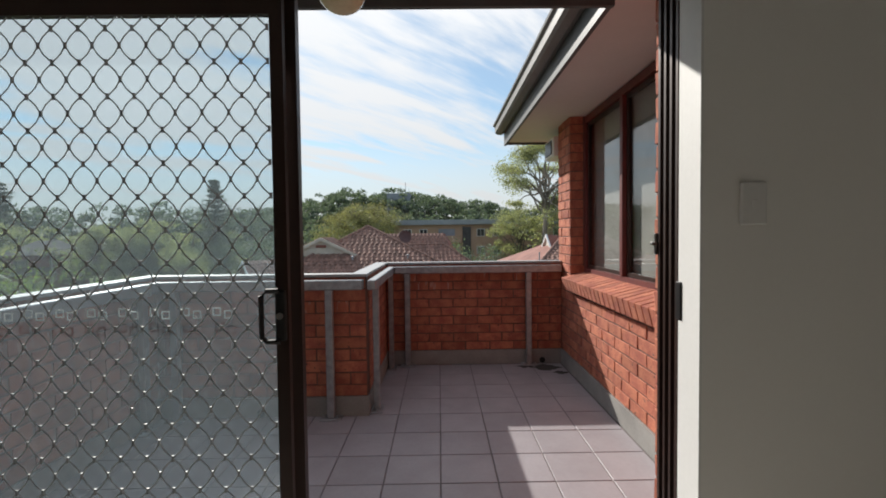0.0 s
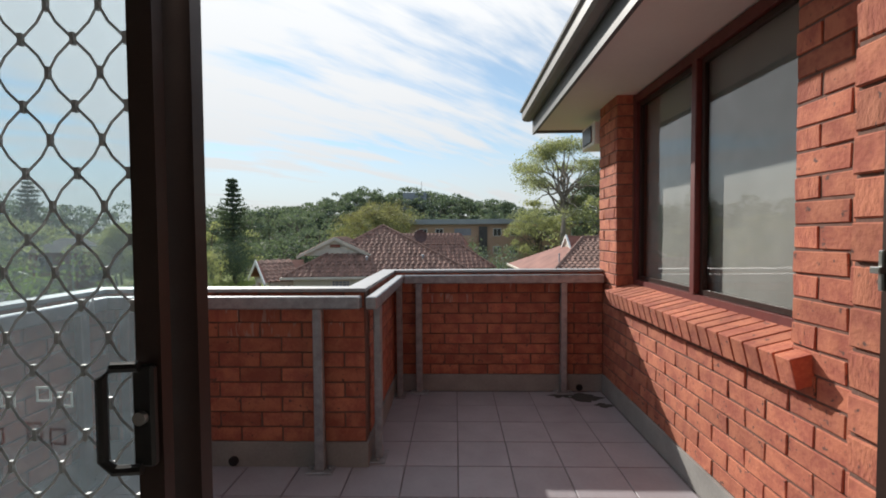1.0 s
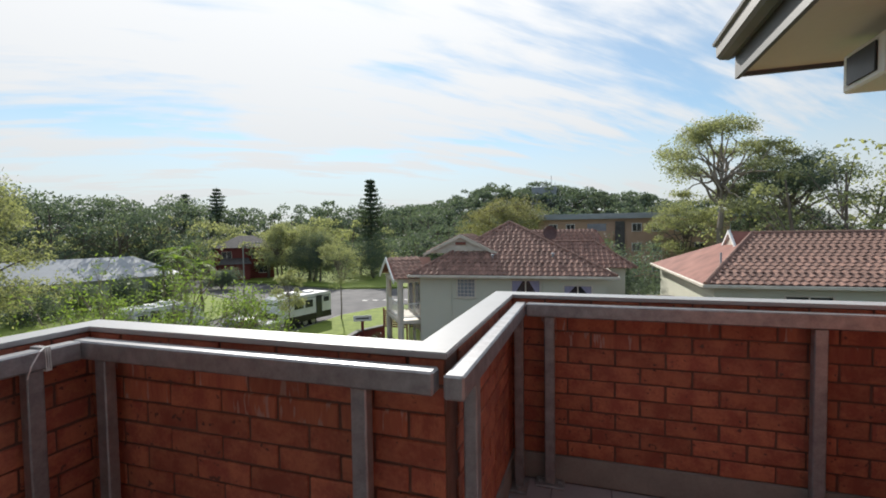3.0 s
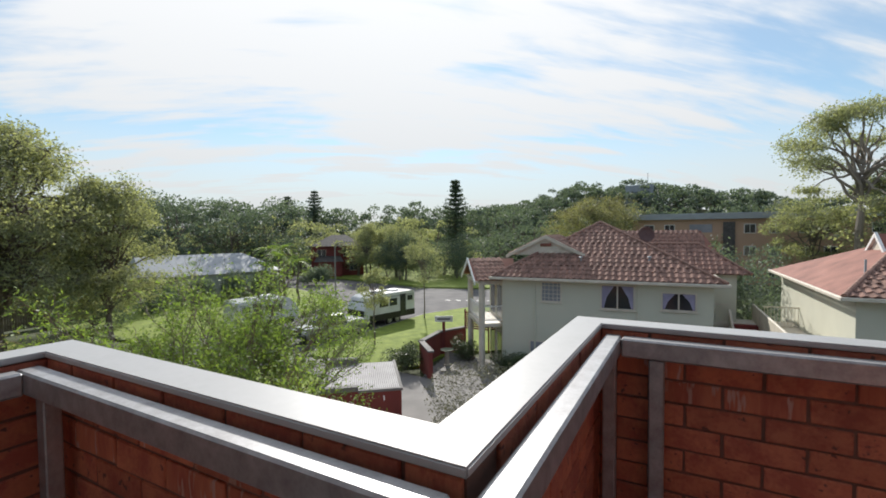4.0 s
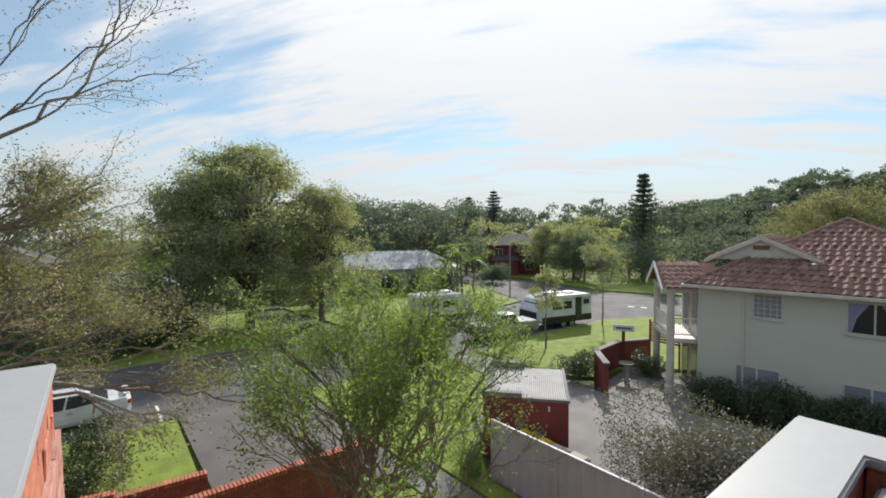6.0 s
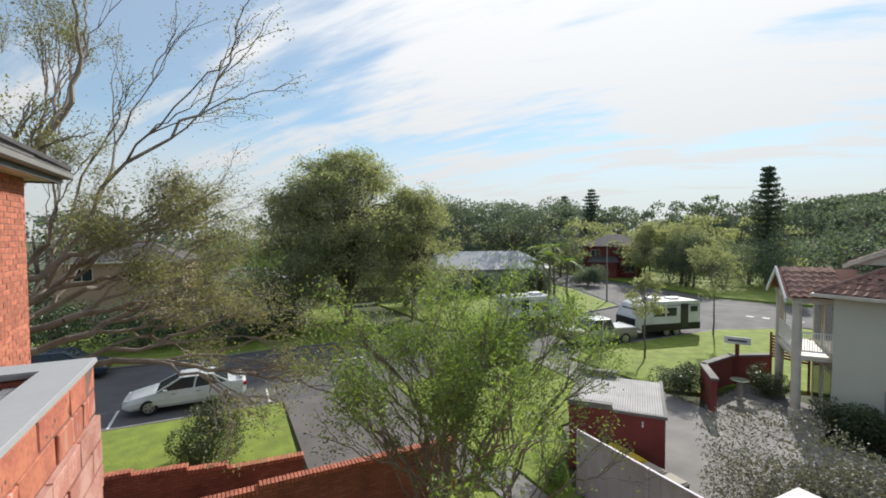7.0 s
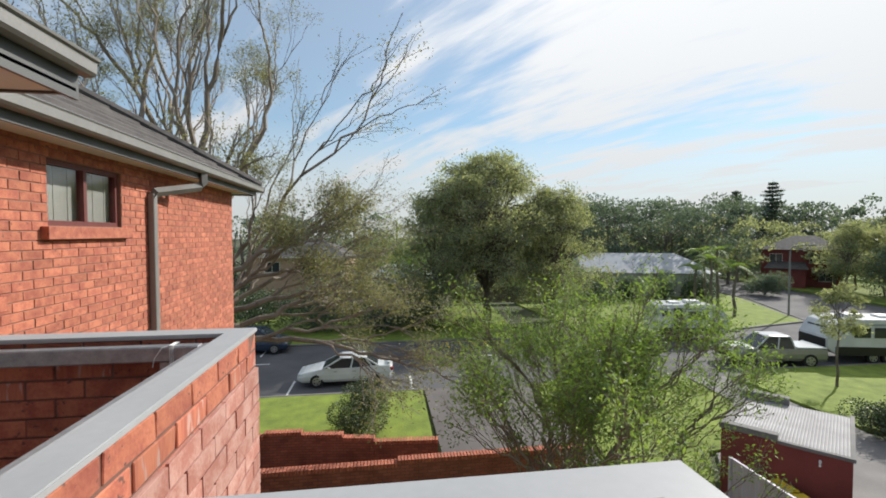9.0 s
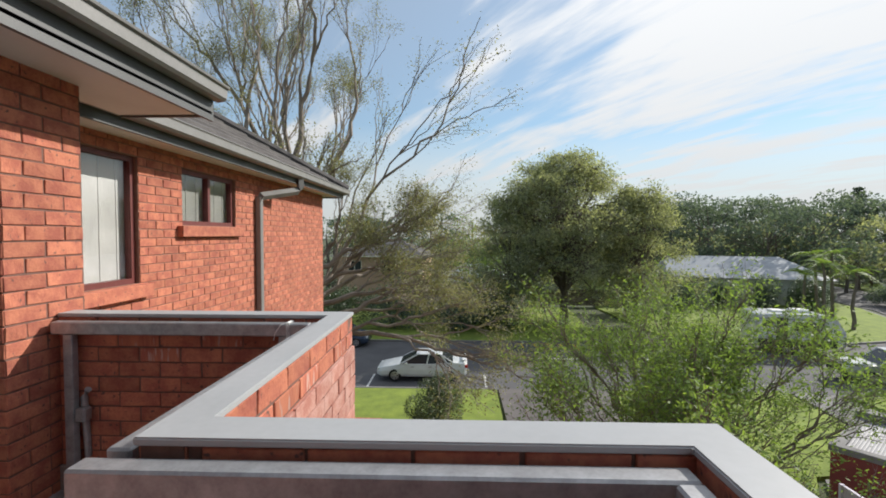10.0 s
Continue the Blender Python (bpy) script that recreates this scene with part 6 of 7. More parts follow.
# gum trees behind the twin house
crown_tree("gum_tree", (14.3, 59, GROUND), 19.6, 8.0, 8.0, 30, 60, 0.24, "bark_pale", "leaf_gum", "tall open-crowned gum tree with flat leaf clumps", 12, 0.5, 0.2, 13, 0.2)
crown_tree("gum_tree", (21.5, 61, GROUND), 15.8, 6.6, 5, 40, 60, 0.24, "bark_pale", "leaf_far", "gum tree with dense dark clumps", 22, 0.5, 0.28, 11, 0.3)
crown_tree("gum_tree", (12.5, 68, GROUND), 11, 5, 3, 30, 50, 0.22, "bark", "leaf_gum", "lower rounded gum tree beside the flats", 23, 0.3, 0.3, 9, 0.6)
crown_tree("round_tree", (-12.5, 72, GROUND), 12.0, 6.6, 2.5, 50, 48, 0.24, "bark", "leaf_brown", "spreading yellow-green tree beside the flats", 24, 0.4, 0.28, 10, 0.5)
norfolk_pine((-37.0, 73.6, GROUND), 17.0, 3, "tall narrow dark pine with tiered branches")
norfolk_pine((-97, 89, GROUND), 18.0, 4, "dark tiered pine behind the houses", 0.36)
norfolk_pine((-95.5, 97.5, GROUND), 20.5, 5, "dark tiered pine rising behind its neighbour", 0.3)
for x, y, h, r, s in ((-18.6, 25.8, 5.3, 1.0, 41), (-20.4, 35.2, 6.9, 1.7, 42)):
    crown_tree("street_sapling", (x, y, GROUND), h, r, h * 0.36, 22, 22, 0.12, "bark", "leaf_gum", "young street tree on the corner lawn", s, 0.07, 0.36, 8, 0.8)
for k, (x, y, h, r) in enumerate(((-47, 60.5, 8.5, 3.0), (-43, 63.5, 9.0, 3.4), (-39.5, 61, 7.8, 2.8), (-50.5, 66, 9.0, 3.2))):
    crown_tree("garden_tree", (x, y, GROUND), h, r, 1.2, 30, 34, 0.2, "bark", "leaf_gum", "rounded grey-green garden tree beyond the side street", 140 + k, 0.18, 0.32, 9, 0.8)

# ---- shrubs, hedges ----
shrub("round_bush", (-16.9, 2.6, GROUND), 1.0, 1.0, 1.55, 16000, 0.065, "leaf_hedge", "clipped round dark green bush on the lawn", 51)
shrub("grey_bush", (-4.0, 15.1, GROUND), 3.8, 2.0, 2.75, 80000, 0.08, "leaf_grey", "large loose grey-green bush behind the sheet fence", 52, loose=0.12)
shrub("dark_bush", (-13.7, 22.2, GROUND), 0.95, 0.95, 1.35, 7000, 0.085, "leaf_hedge", "rounded dark bush at the end of the courtyard wall", 53)
shrub("dark_bush", (-11.9, 25.6, GROUND), 0.7, 0.7, 1.2, 4000, 0.085, "leaf_hedge", "clipped dark bush in the courtyard", 54)
for k in range(9):
    shrub("hedge_bush", (-8.3 + 1.05 * k, 23.55 + 0.07 * k, GROUND - 0.15), 0.85, 0.62, 1.35 + 0.15 * (k % 3), 5000, 0.09, "leaf_hedge", "dark green hedge bush against the cream wall", 60 + k)
shrub("under_shrub", (-10.7, 12.0, GROUND), 0.7, 0.5, 0.9, 3500, 0.06, "leaf_bright", "low leafy shrub at the end of the fence", 71)
for k, (x, y, r, h) in enumerate(((-34, -6, 2.6, 3.2), (-35, -1.5, 2.8, 3.0), (-34.5, 3.0, 2.2, 2.6), (-36, 6.5, 2.4, 2.8), (-40, 8, 3, 4), (-36, -11, 3, 4.5), (-41, 1, 3.5, 5.5), (-43, 20, 2.5, 3.5), (-46, 26, 2.6, 3.0), (-48.3, 28.5, 1.7, 2.9), (-47.4, 32, 1.8, 2.6), (-46.4, 35.6, 1.7, 2.9), (-45.3, 39.4, 1.8, 2.7))):
    shrub("verge_shrub", (x, y, GROUND), r, r, h, 6500, 0.18, "leaf_far" if k % 3 else "leaf_hedge", "dense dark green shrub across the street", 80 + k)
shrub("lime_shrub", (-44, 6.0, GROUND), 3.0, 3.0, 8.6, 9000, 0.2, "leaf_bright", "bright lime-green tree in the gardens", 95)
for k, (x, y, r, h) in enumerate(((-2, 30, 1.6, 3), (1.8, 33, 2.2, 5.5), (3, 40, 3, 6.5), (-48, 50, 2.2, 2.4), (-44, 62, 3, 5.5), (-40, 60, 3, 6.5), (-36, 62, 3, 6), (-33, 66, 3.2, 6.5))):
    shrub("garden_shrub", (x, y, GROUND), r, r, h, 6500, 0.2, "leaf_far", "leafy garden shrub between the houses", 100 + k)


def palm(base, h, seed):
    random.seed(seed)
    w = Wood()
    lean = Vector((random.uniform(-0.4, 0.4), random.uniform(-0.4, 0.4), h))
    w.limb(curve((0, 0, -0.2), lean, 0, 0.05, 5), 0.16, 0.09, 7)
    for k in range(13):
        a = k * math.tau / 13 + random.uniform(-0.2, 0.2)
        el = random.uniform(-0.1, 0.9)
        r = random.uniform(1.6, 2.1)
        d = Vector((math.cos(a) * math.cos(el), math.sin(a) * math.cos(el), math.sin(el)))
        pts = [lean + d * r * t + Vector((0, 0, -1.0 * r * t * t * 0.6)) for t in (0, 0.25, 0.5, 0.75, 1.0)]
        w.limb(pts, 0.03, 0.008, 3)
        side = d.cross(Vector((0, 0, 1))).normalized()
        for t in range(14):
            f = (t + 1) / 15
            p = lean + d * r * f + Vector((0, 0, -0.6 * r * f * f))
            for s in (-1, 1):
                i = len(w.lv)
                e = p + side * s * 0.55 * (1 - 0.5 * f) + d * 0.25 + Vector((0, 0, -0.2))
                w.lv += [tuple(p), tuple(p + d * 0.07), tuple(e)]
                w.lf.append((i, i + 1, i + 2))
    return finish_tree("palm_tree", w, base, "bark", "leaf_bright", "feathery palm on the grass verge", "palm")


for k, (x, y, h) in enumerate(((-36.5, 33.5, 5.2), (-37.5, 35.0, 6.0), (-35.8, 35.2, 4.6), (-39.5, 35.5, 5.8), (-38.6, 33.2, 4.2))):
    palm((x, y, GROUND), h, 120 + k)

# ---- distant trees, hill, water ----


def hill_height(x, y):
    return 22.5 * math.exp(-((x + 38) / 76) ** 2 - ((y - 262) / 62) ** 2) + 6 * math.exp(-((x - 70) / 80) ** 2 - ((y - 300) / 70) ** 2)


hb = bmesh.new()
hn = 26
hg = [[hb.verts.new((-200 + 400 * i / hn, 150 + 230 * j / hn, GROUND - 0.4 + hill_height(-200 + 400 * i / hn, 150 + 230 * j / hn))) for i in range(hn + 1)] for j in range(hn + 1)]
for j in range(hn):
    for i in range(hn):
        hb.faces.new((hg[j][i], hg[j][i + 1], hg[j + 1][i + 1], hg[j + 1][i]))
structure("hill", hb, "ground", "low wooded hill in the distance", "hill", True)


def far_wood(name, spots, leaf, label, seed, size, clumps=9, per=34, squash=0.42):
    """Many distant trees, each a trunk with uneven leaf clumps; spots: (x, y, z, height, radius)."""
    random.seed(seed)
    w = Wood()
    for x, y, z, h, r in spots:
        b = Vector((x, y, z))
        w.limb([b, b + Vector((random.uniform(-0.6, 0.6), 0, h * 0.45)), b + Vector((random.uniform(-1, 1), 0, h * 0.85))], 0.28, 0.08, 4)
        for k in range(clumps):
            a = random.uniform(0, math.tau)
            f = random.uniform(0.15, 1.0)
            zf = random.uniform(0.12, 0.98)
            rr = r * (0.5 + 0.6 * math.sqrt(max(0.0, 1 - (2 * zf - 1.1) ** 2))) * math.sqrt(f)
            c = b + Vector((math.cos(a) * rr, math.sin(a) * rr, h * zf))
            w.limb([b + Vector((0, 0, h * zf * 0.65)), c], 0.09, 0.03, 3)
            cr = r * random.uniform(0.22, 0.42)
            for _ in range(per):
                d = Vector((random.gauss(0, 1), random.gauss(0, 1), abs(random.gauss(0, 1)) * 0.9 - 0.25)).normalized()
                w.leaves(c + Vector((d.x * cr, d.y * cr, d.z * cr * squash * 1.6)), size * 0.3, 1, size, 0.7, 0.6)
    t = finish_tree(name, w, (0, 0, 0), "bark", leaf, label, "trees", "stuff")
    return t


def ring(az0, az1, d0, d1, n, h0, h1, r0, r1, seed, ground=None):
    random.seed(seed)
    out = []
    for k in range(n):
        a = radians(az0 + (az1 - az0) * (k + random.random()) / n)
        d = random.uniform(d0, d1)
        x, y = -math.sin(a) * d, math.cos(a) * d
        z = GROUND + (hill_height(x, y) - 0.3 if ground else 0)
        out.append((x, y, z, random.uniform(h0, h1), random.uniform(r0, r1)))
    return out


far_wood("far_trees", ring(-14, 34, 205, 285, 140, 8, 12.5, 5, 8, 1, True), "leaf_far", "wooded slope of dark gum trees on the hill", 1, 0.95, 9, 80)
far_wood("far_trees", ring(18, 80, 128, 170, 90, 12, 16.5, 4.5, 7, 2), "leaf_far", "distant line of dark coastal trees", 2, 0.7, 10, 80)
far_wood("middle_trees", ring(26, 60, 78, 112, 26, 6, 10.5, 3, 5, 3), "leaf_gum", "mixed garden trees beyond the side street", 3, 0.42, 11, 100)
far_wood("middle_trees", ring(49, 73, 74, 88, 18, 10.0, 13.5, 4.5, 6.5, 4), "leaf_far", "dark dense trees behind the grey-roofed house", 4, 0.34, 15, 150)
far_wood("middle_trees", ring(84, 128, 52, 75, 26, 7.5, 12, 3.5, 5.5, 5), "leaf_far", "garden trees across the street", 5, 0.36, 12, 100)
far_wood("middle_trees", ring(-40, -16, 52, 80, 18, 9, 15, 4, 6, 6), "leaf_gum", "trees behind the twin house", 6, 0.36, 12, 90)
far_wood("middle_trees", ring(-8, 22, 98, 140, 30, 8, 12, 4, 6, 7), "leaf_far", "trees behind the flats and house", 7, 0.55, 10, 80)
far_wood("understorey", ring(20, 82, 84, 125, 60, 3.5, 6.5, 4, 6, 8), "leaf_far", "dense low bushes under the distant trees", 8, 0.5, 8, 70, 0.8)
sheet("water", [(-420, 190), (-90, 205), (-60, 900), (-690, 890), (-690, 400)], ROAD - 0.04, "water_mat", "glittering strip of sea beyond the trees", "water")


def radio_mast():
    t = thing("hilltop_building", pose(-19.5, 228, GROUND + 21.5), "pale hilltop building with radio masts", "building")
    part("block", boxes((-7, 5, 0, 8, -3, 7.2)), "roof_grey", t)
    for x, h in ((2.5, 13), (-2, 10), (0, 10.8), (-4.5, 9), (4.2, 9.6)):
        b = bmesh.new()
        round_bar(b, [(x, 3, 7), (x, 3, h)], 0.28 if h > 15 else 0.12, 5)
        part("mast", b, "gutter", t)


radio_mast()


def lamp_post(x, y, h, turn, label="grey street lamp on a tall pole"):
    t = thing("street_lamp", frame_at(x, y, GROUND, turn), label, "street lamp")
    b = bmesh.new()
    round_bar(b, [(0, 0, 0), (0, 0, h - 0.5), (0.2, 0, h - 0.1), (0.7, 0, h + 0.05), (1.6, 0, h + 0.1)], [0.09, 0.07, 0.055, 0.05, 0.045], 8)
    part("pole", b, "gutter", t)
    part("lamp_head", boxes((1.5, 2.1, -0.12, 0.12, h + 0.05, h + 0.2), bevel=0.03), "gutter", t)


lamp_post(-35.5, 40.5, 6.4, 10)


def sign_post(x, y, h, label):
    t = thing("sign_post", frame_at(x, y, GROUND, 20), label, "sign")
    b = bmesh.new()
    round_bar(b, [(0, 0, -0.1), (0, 0, h)], 0.035, 8)
    part("pole", b, "gutter", t)
    part("plate", boxes((-0.15, 0.15, -0.06, -0.04, h - 0.45, h), bevel=0.005), "gutter", t)


sign_post(-19.6, 43.0, 2.6, "slim street sign post on the corner lawn")
sign_post(-37.5, 11.0, 2.6, "slim street sign post on the verge")


def paling_fence():
    t = thing("paling_fence", None, "weathered grey paling fence behind the verge", "fence")
    for k in range(60):
        part("paling", boxes((-47.0, -46.97, 13.0 + 0.16 * k, 13.14 + 0.16 * k, GROUND, GROUND + 1.7 + 0.03 * (k % 3))), "bark", t)
    for z in (0.4, 1.3):
        part("rail", boxes((-46.97, -46.9, 13.0, 22.6, GROUND + z, GROUND + z + 0.08)), "bark", t)


paling_fence()

# ---- vehicles ----


def wheel(parent, x, y, r, w=0.2):
    b = bmesh.new()
    round_bar(b, [(x, y - w / 2, r), (x, y - w / 2 + 0.03, r), (x, y + w / 2 - 0.03, r), (x, y + w / 2, r)], [r * 0.92, r, r, r * 0.92], 20)
    t = part("wheel", b, "tyre", parent)
    b = bmesh.new()
    s = 1 if y > 0 else -1
    round_bar(b, [(x, y + s * (w / 2 - 0.01), r), (x, y + s * (w / 2 + 0.008), r)], [r * 0.66, r * 0.62], 16)
    rim = part("rim", b, "alloy", t)
    for k in range(5):
        a = k * math.tau / 5
        c = Vector((x + math.cos(a + 0.6) * r * 0.4, y + s * (w / 2 + 0.009), r + math.sin(a + 0.6) * r * 0.4))
        g = bmesh.new()
        round_bar(g, [c, c + Vector((0, s * 0.004, 0))], r * 0.11, 6)
        part("rim_gap", g, "tyre", t)


def hull(bm, stations):
    """A body lofted along x; stations: (x, half width low, half width high, z low, z high)."""
    rings = []
    for x, wl, wh, zl, zh in stations:
        zm = zl + (zh - zl) * 0.55
        rings.append([bm.verts.new(p) for p in ((x, -wl * 0.93, zl), (x, -wl, zl + (zh - zl) * 0.2), (x, -wl, zm), (x, -wh, zh - 0.03), (x, -wh * 0.86, zh), (x, wh * 0.86, zh), (x, wh, zh - 0.03), (x, wl, zm), (x, wl, zl + (zh - zl) * 0.2), (x, wl * 0.93, zl))])
    for a, b in zip(rings, rings[1:]):
        for k in range(10):
            bm.faces.new((a[k], a[(k + 1) % 10], b[(k + 1) % 10], b[k]))
    bm.faces.new(rings[0])
    bm.faces.new(rings[-1][::-1])
    bmesh.ops.recalc_face_normals(bm, faces=list(bm.faces))


def cabin(parent, paint, base, roof, zb, zr, half_b, half_r, pillars):
    """Glass house: base and roof are (rear, front) along x."""
    b = bmesh.new()
    lo = [b.verts.new(p) for p in ((base[0], -half_b, zb), (base[1], -half_b, zb), (base[1], half_b, zb), (base[0], half_b, zb))]
    hi = [b.verts.new(p) for p in ((roof[0], -half_r, zr), (roof[1], -half_r, zr), (roof[1], half_r, zr), (roof[0], half_r, zr))]
    for k in range(4):
        b.faces.new((lo[k], lo[(k + 1) % 4], hi[(k + 1) % 4], hi[k]))
    b.faces.new(hi)
    bmesh.ops.recalc_face_normals(b, faces=list(b.faces))
    part("glazing", b, "pane", parent)
    r = bmesh.new()
    hull(r, [(roof[0] - 0.1, half_r * 0.85, half_r * 0.75, zr - 0.03, zr + 0.015), (roof[0] + 0.1, half_r + 0.02, half_r - 0.06, zr - 0.03, zr + 0.05), (roof[1] - 0.1, half_r + 0.02, half_r - 0.06, zr - 0.03, zr + 0.05), (roof[1] + 0.08, half_r * 0.88, half_r * 0.75, zr - 0.03, zr + 0.012)])
    part("roof", r, paint, parent, smooth=False)
    for s in (-1, 1):
        for fb, fr in pillars:
            xb, xr = base[0] + (base[1] - base[0]) * fb, roof[0] + (roof[1] - roof[0]) * fr
            p = bmesh.new()
            round_bar(p, [(xb, s * half_b, zb - 0.02), (xr, s * half_r, zr)], 0.04, 6)
            part("pillar", p, paint, parent)


def sedan():
    t = thing("sedan_car", frame_at(-23.2, 1.75, ROAD, -90), "white four-door sedan parked at the kerb", "car")
    b = bmesh.new()
    hull(b, [(-2.35, 0.70, 0.62, 0.42, 0.88), (-2.2, 0.84, 0.76, 0.32, 1.0), (-1.4, 0.88, 0.80, 0.30, 1.02), (-0.6, 0.89, 0.82, 0.28, 0.96), (0.8, 0.89, 0.82, 0.28, 0.94), (1.3, 0.88, 0.78, 0.30, 0.90), (2.1, 0.82, 0.70, 0.26, 0.74), (2.38, 0.66, 0.55, 0.34, 0.62)])
    part("body", b, "car_white", t, smooth=False)
    cabin(t, "car_white", (-1.75, 1.15), (-0.95, 0.25), 0.93, 1.38, 0.78, 0.60, ((0, 0), (0.14, 0.0), (0.52, 0.5), (1, 1)))
    for x in (-1.38, 1.42):
        for y in (-0.78, 0.78):
            wheel(t, x, y, 0.33)
    part("spoiler", boxes((-2.3, -2.08, -0.62, 0.62, 1.08, 1.12), (-2.2, -2.12, -0.55, -0.5, 1.0, 1.08), (-2.2, -2.12, 0.5, 0.55, 1.0, 1.08), bevel=0.01), "car_white", t)
    for s in (-1, 1):
        part("tail_lamp", boxes((-2.37, -2.2, s * 0.66 - 0.1, s * 0.66 + 0.12, 0.72, 0.88), bevel=0.02), "red_lamp", t)
        part("head_lamp", boxes((2.16, 2.34, s * 0.58 - 0.1, s * 0.58 + 0.1, 0.55, 0.68), bevel=0.02), "clear_lamp", t)
        part("mirror", boxes((0.75, 0.9, s * 0.92 - 0.07, s * 0.92 + 0.07, 0.93, 1.03), bevel=0.02), "car_white", t)
        for x in (-0.42, 0.5):
            part("door_handle", boxes((x - 0.08, x + 0.08, s * 0.885 - 0.01, s * 0.885 + 0.01, 0.78, 0.81)), "gutter", t)


sedan()


def ute():
    d = math.degrees(math.atan2(-11.0, -2.5))
    t = thing("pickup_truck", frame_at(-22.9, 26.3, ROAD, d), "silver-green dual-cab pickup with a white canopy lid, towing", "pickup")
    b = bmesh.new()
    hull(b, [(-2.6, 0.80, 0.78, 0.5, 1.05), (-2.5, 0.9, 0.86, 0.42, 1.1), (0.9, 0.92, 0.86, 0.36, 1.08), (1.6, 0.92, 0.82, 0.38, 1.08), (2.45, 0.88, 0.74, 0.4, 0.98), (2.68, 0.74, 0.62, 0.45, 0.9)])
    part("body", b, "car_silver", t)
    # roof and pillars in white: bright reflection on the roof put into the colour
    cabin(t, "car_white", (-0.85, 1.3), (-0.65, 0.55), 1.05, 1.72, 0.82, 0.66, ((0, 0), (0.45, 0.5), (1, 1)))
    part("tub_cover", boxes((-2.55, -0.95, -0.84, 0.84, 1.09, 1.16), bevel=0.02), "car_white", t)
    # white slab on the silver body paints in the bonnet's bright reflection
    part("bonnet", boxes((1.35, 2.5, -0.7, 0.7, 1.03, 1.11), bevel=0.03), "car_white", t)
    part("bumper", boxes((2.5, 2.8, -0.82, 0.82, 0.42, 0.75), bevel=0.05), "black", t)
    part("grille", boxes((2.62, 2.72, -0.5, 0.5, 0.76, 0.95), bevel=0.01), "black", t)
    for x in (-1.6, 1.65):
        for y in (-0.8, 0.8):
            wheel(t, x, y, 0.4, 0.26)
    for s in (-1, 1):
        part("head_lamp", boxes((2.5, 2.7, s * 0.66 - 0.13, s * 0.66 + 0.13, 0.8, 0.96), bevel=0.02), "clear_lamp", t)
        part("mirror", boxes((1.0, 1.12, s * 1.0 - 0.1, s * 1.0 + 0.1, 1.1, 1.3), bevel=0.02), "black", t)


ute()


def caravan(x, y, turn, label, L=6.4):
    t = thing("caravan", frame_at(x, y, ROAD, turn), label, "caravan")
    h = L / 2
    b = bmesh.new()
    prism(b, [(-h, 0.55), (-h, 2.5), (-h + 0.15, 2.6), (h - 1.1, 2.6), (h - 0.5, 2.35), (h, 1.5), (h, 0.95), (h - 0.5, 0.55)], -1.18, 1.18, "y")
    bmesh.ops.bevel(b, geom=list(b.edges), offset=0.05, segments=2, affect="EDGES")
    part("body", b, "car_white", t)
    for s in (-1, 1):
        part("lower_panel", boxes((-h + 0.05, h - 0.5, s * 1.19 - 0.012, s * 1.19 + 0.012, 0.5, 1.0)), "black", t)
        part("stripe", boxes((-h + 0.1, h - 1.2, s * 1.19 - 0.008, s * 1.19 + 0.008, 2.25, 2.36)), "roof_grey", t)
        for x0, x1, z0, z1 in ((h - 2.4, h - 1.5, 1.55, 2.15), (-h + 2.1, -h + 2.9, 1.55, 2.15), (-h + 0.3, -h + 0.9, 1.8, 2.2)):
            part("window", boxes((x0, x1, s * 1.2 - 0.02, s * 1.2 + 0.02, z0, z1), bevel=0.01), "pane", t)
        part("door", boxes((-h + 1.1, -h + 1.75, s * 1.2 - 0.015, s * 1.2 + 0.015, 0.65, 2.4), bevel=0.01), "pane", t)
        for dx in (-0.55, 0.3):
            wheel(t, dx - 0.2, s * 1.0, 0.36, 0.22)
    part("front_panel", boxes((h - 0.02, h + 0.02, -1.1, 1.1, 0.75, 1.45), bevel=0.01), "black", t)
    part("front_window", boxes((h - 0.35, h - 0.3, -0.8, 0.8, 1.7, 2.1), m=pose(0, 0, 0)), "pane", t)
    part("drawbar", boxes((h, h + 1.4, -0.06, 0.06, 0.45, 0.55)), "black", t)
    for x0 in (-h + 1.2, 0.2):
        part("roof_hatch", boxes((x0, x0 + 0.7, -0.4, 0.4, 2.6, 2.72), bevel=0.03), "white", t)
    part("roof_air_conditioner", boxes((h - 2.6, h - 1.6, -0.4, 0.4, 2.6, 2.8), bevel=0.05), "white", t)
    for s in (-0.25, 0.25):
        g = bmesh.new()
        lathe(g, ((0.14, 0.5), (0.16, 0.55), (0.16, 0.95), (0.08, 1.02)), (h + 0.35, s, 0), 12)
        part("gas_bottle", g, "white", t)


caravan(-22.9, 32.4, math.degrees(math.atan2(-11.0, -2.5)), "white caravan with a dark front panel parked behind the pickup", 5.5)
caravan(-29.4, 25.6, 80, "white caravan parked across the street", 5.0)


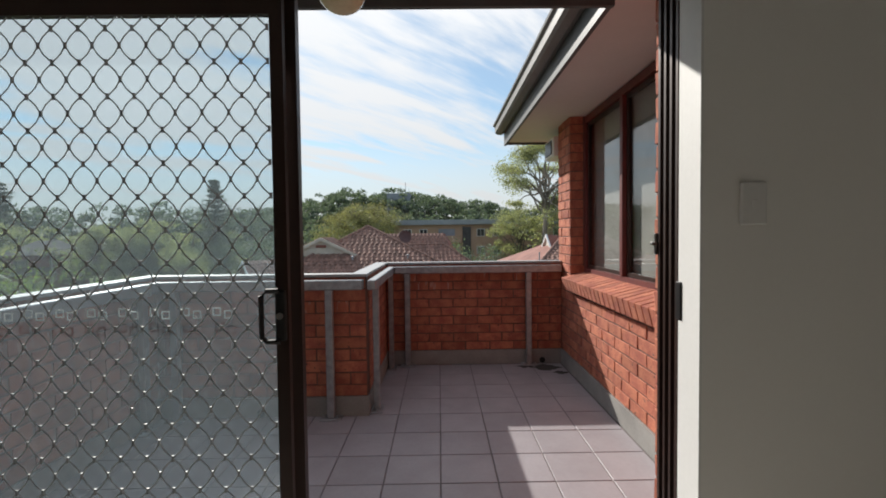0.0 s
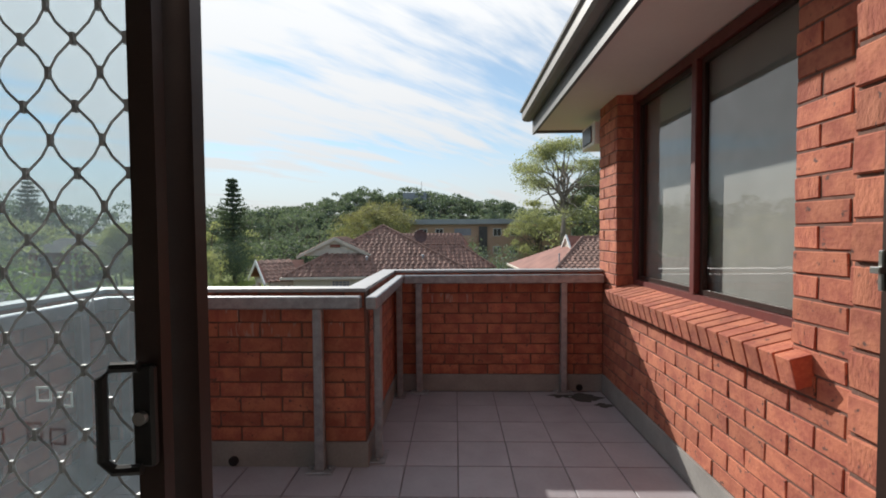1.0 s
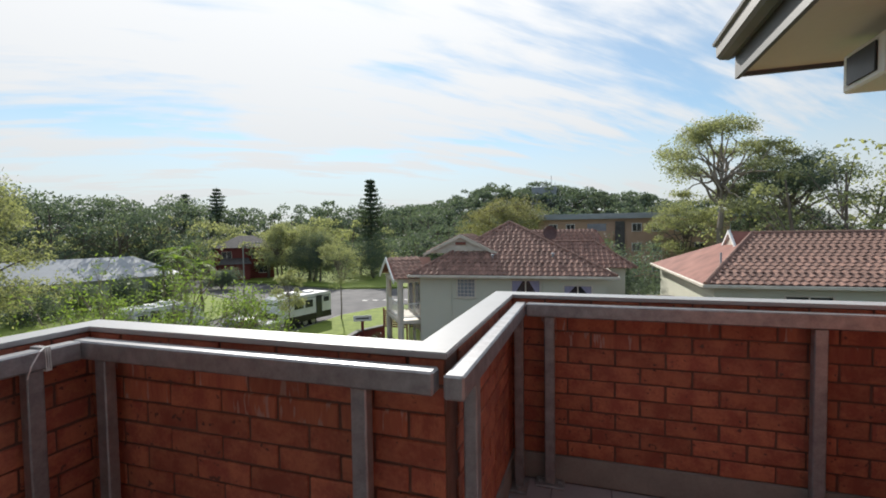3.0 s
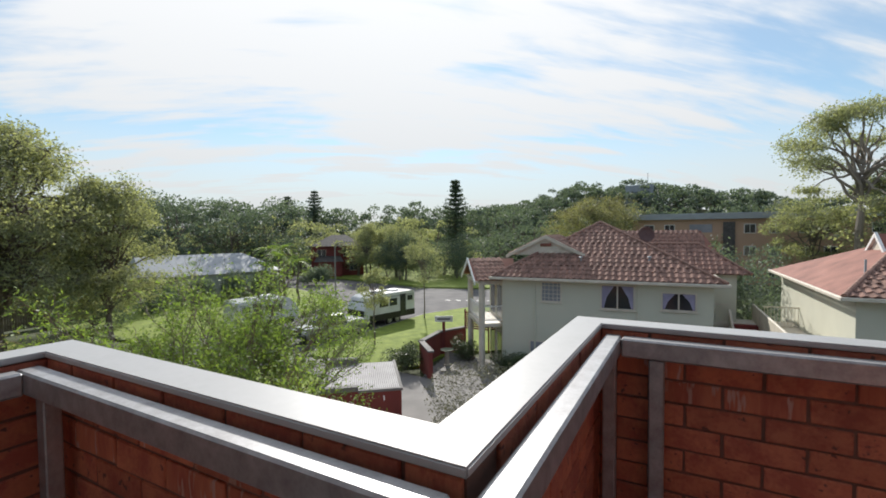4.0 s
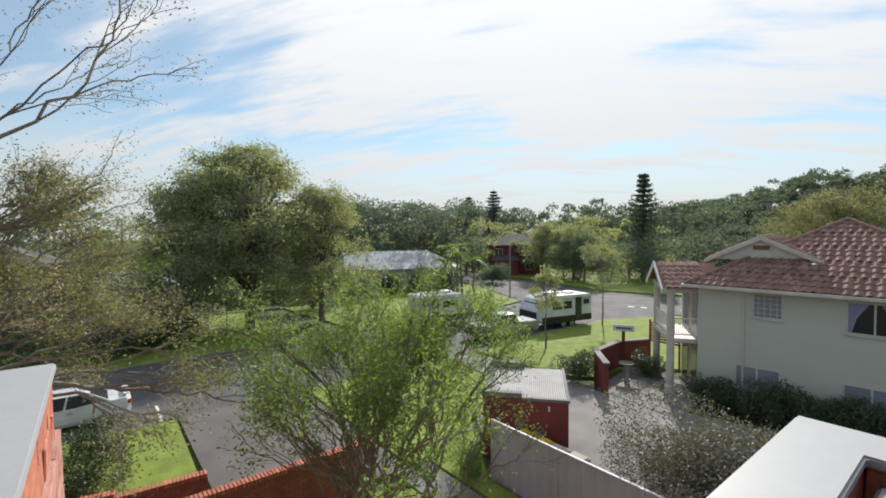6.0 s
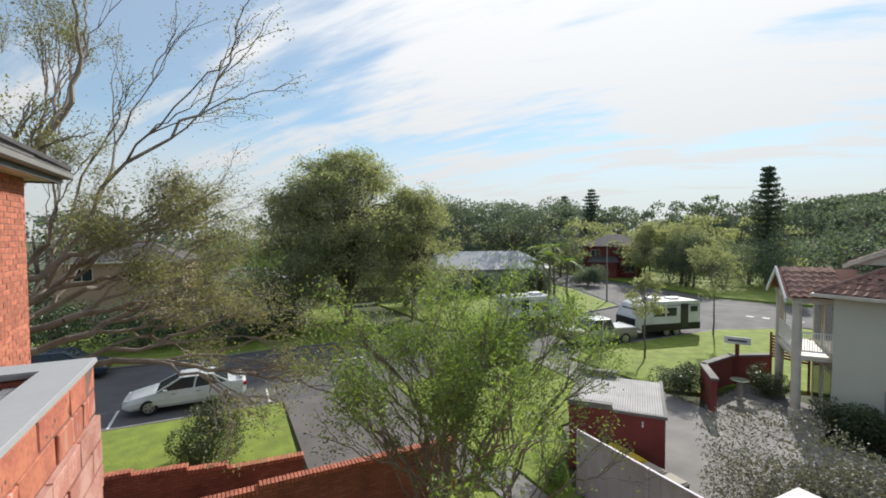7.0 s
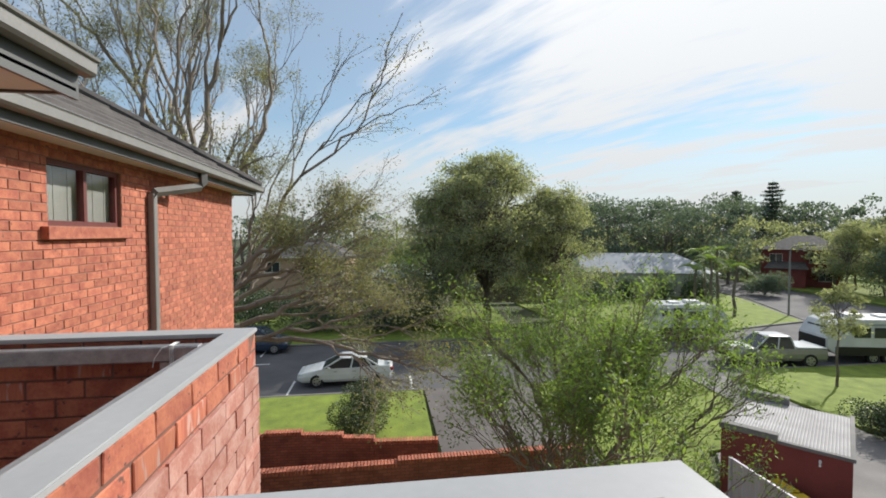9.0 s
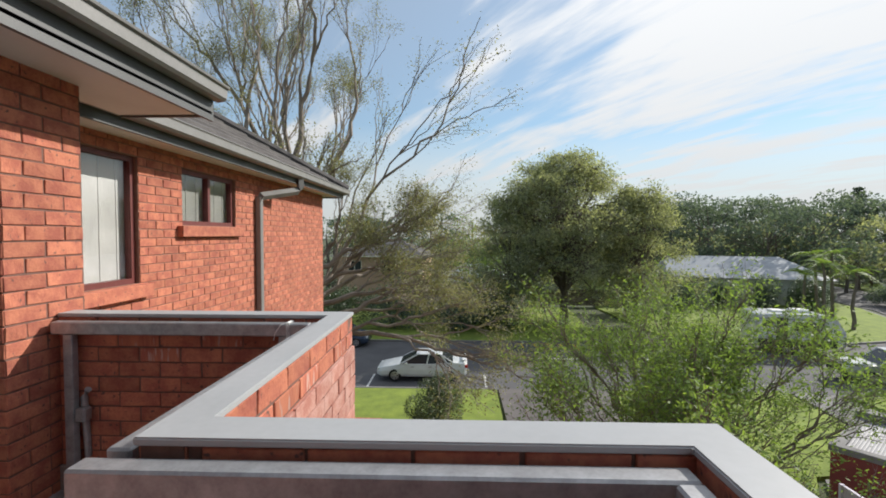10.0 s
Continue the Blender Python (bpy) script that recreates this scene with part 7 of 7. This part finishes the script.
def hatch(name, x, y, turn, paint, label):
    t = thing(name, frame_at(x, y, ROAD, turn), label, "car")
    b = bmesh.new()
    hull(b, [(-2.1, 0.78, 0.7, 0.35, 1.0), (-1.9, 0.86, 0.8, 0.25, 1.05), (0.9, 0.88, 0.82, 0.22, 1.0), (1.9, 0.84, 0.72, 0.26, 0.85), (2.15, 0.7, 0.6, 0.35, 0.7)])
    part("body", b, paint, t)
    cabin(t, paint, (-2.0, 1.2), (-1.6, 0.35), 0.98, 1.55, 0.8, 0.64, ((0, 0), (0.35, 0.35), (0.68, 0.68), (1, 1)))
    for xx in (-1.35, 1.35):
        for yy in (-0.78, 0.78):
            wheel(t, xx, yy, 0.33)
    for s in (-1, 1):
        part("head_lamp", boxes((1.98, 2.12, s * 0.6 - 0.12, s * 0.6 + 0.12, 0.6, 0.74), bevel=0.02), "clear_lamp", t)


hatch("parked_car", -30.0, -4.6, 90, "car_blue", "dark blue car with a pale bonnet parked across the street")


def gate_valve():
    t = thing("water_tap", None, "grey metal tap fitting on the brick by the rail", "tap")
    b = bmesh.new()
    round_bar(b, [(-2.04, 1.42, 0.2), (-2.02, 1.42, 0.55), (-2.0, 1.46, 0.6)], 0.018, 8)
    part("pipe", b, "galv", t)
    part("tap_body", boxes((-2.03, -1.97, 1.4, 1.46, 0.42, 0.5), bevel=0.01), "galv", t)


gate_valve()


def cord():
    t = thing("cord", None, "thin white cord tied round the steel rail", "cord")
    x, y, z = XL1 + GAP, 2.6, 0.95
    b = bmesh.new()
    for k in range(3):
        o = 0.007 * k
        round_bar(b, [(x + 0.036 * sx, y + o + 0.002 * i, z + 0.041 * sz) for i, (sx, sz) in enumerate(((-1, -1), (-1, 1), (1, 1), (1, -1), (-1, -1)))], 0.003, 5)
    round_bar(b, [(x + 0.036, y, 0.99), (x + 0.05, y - 0.02, 0.985), (x + 0.055, y - 0.05, 0.94), (x + 0.05, y - 0.06, 0.90)], 0.0028, 5)
    part("loop", b, "white", t)


cord()

lay_all()
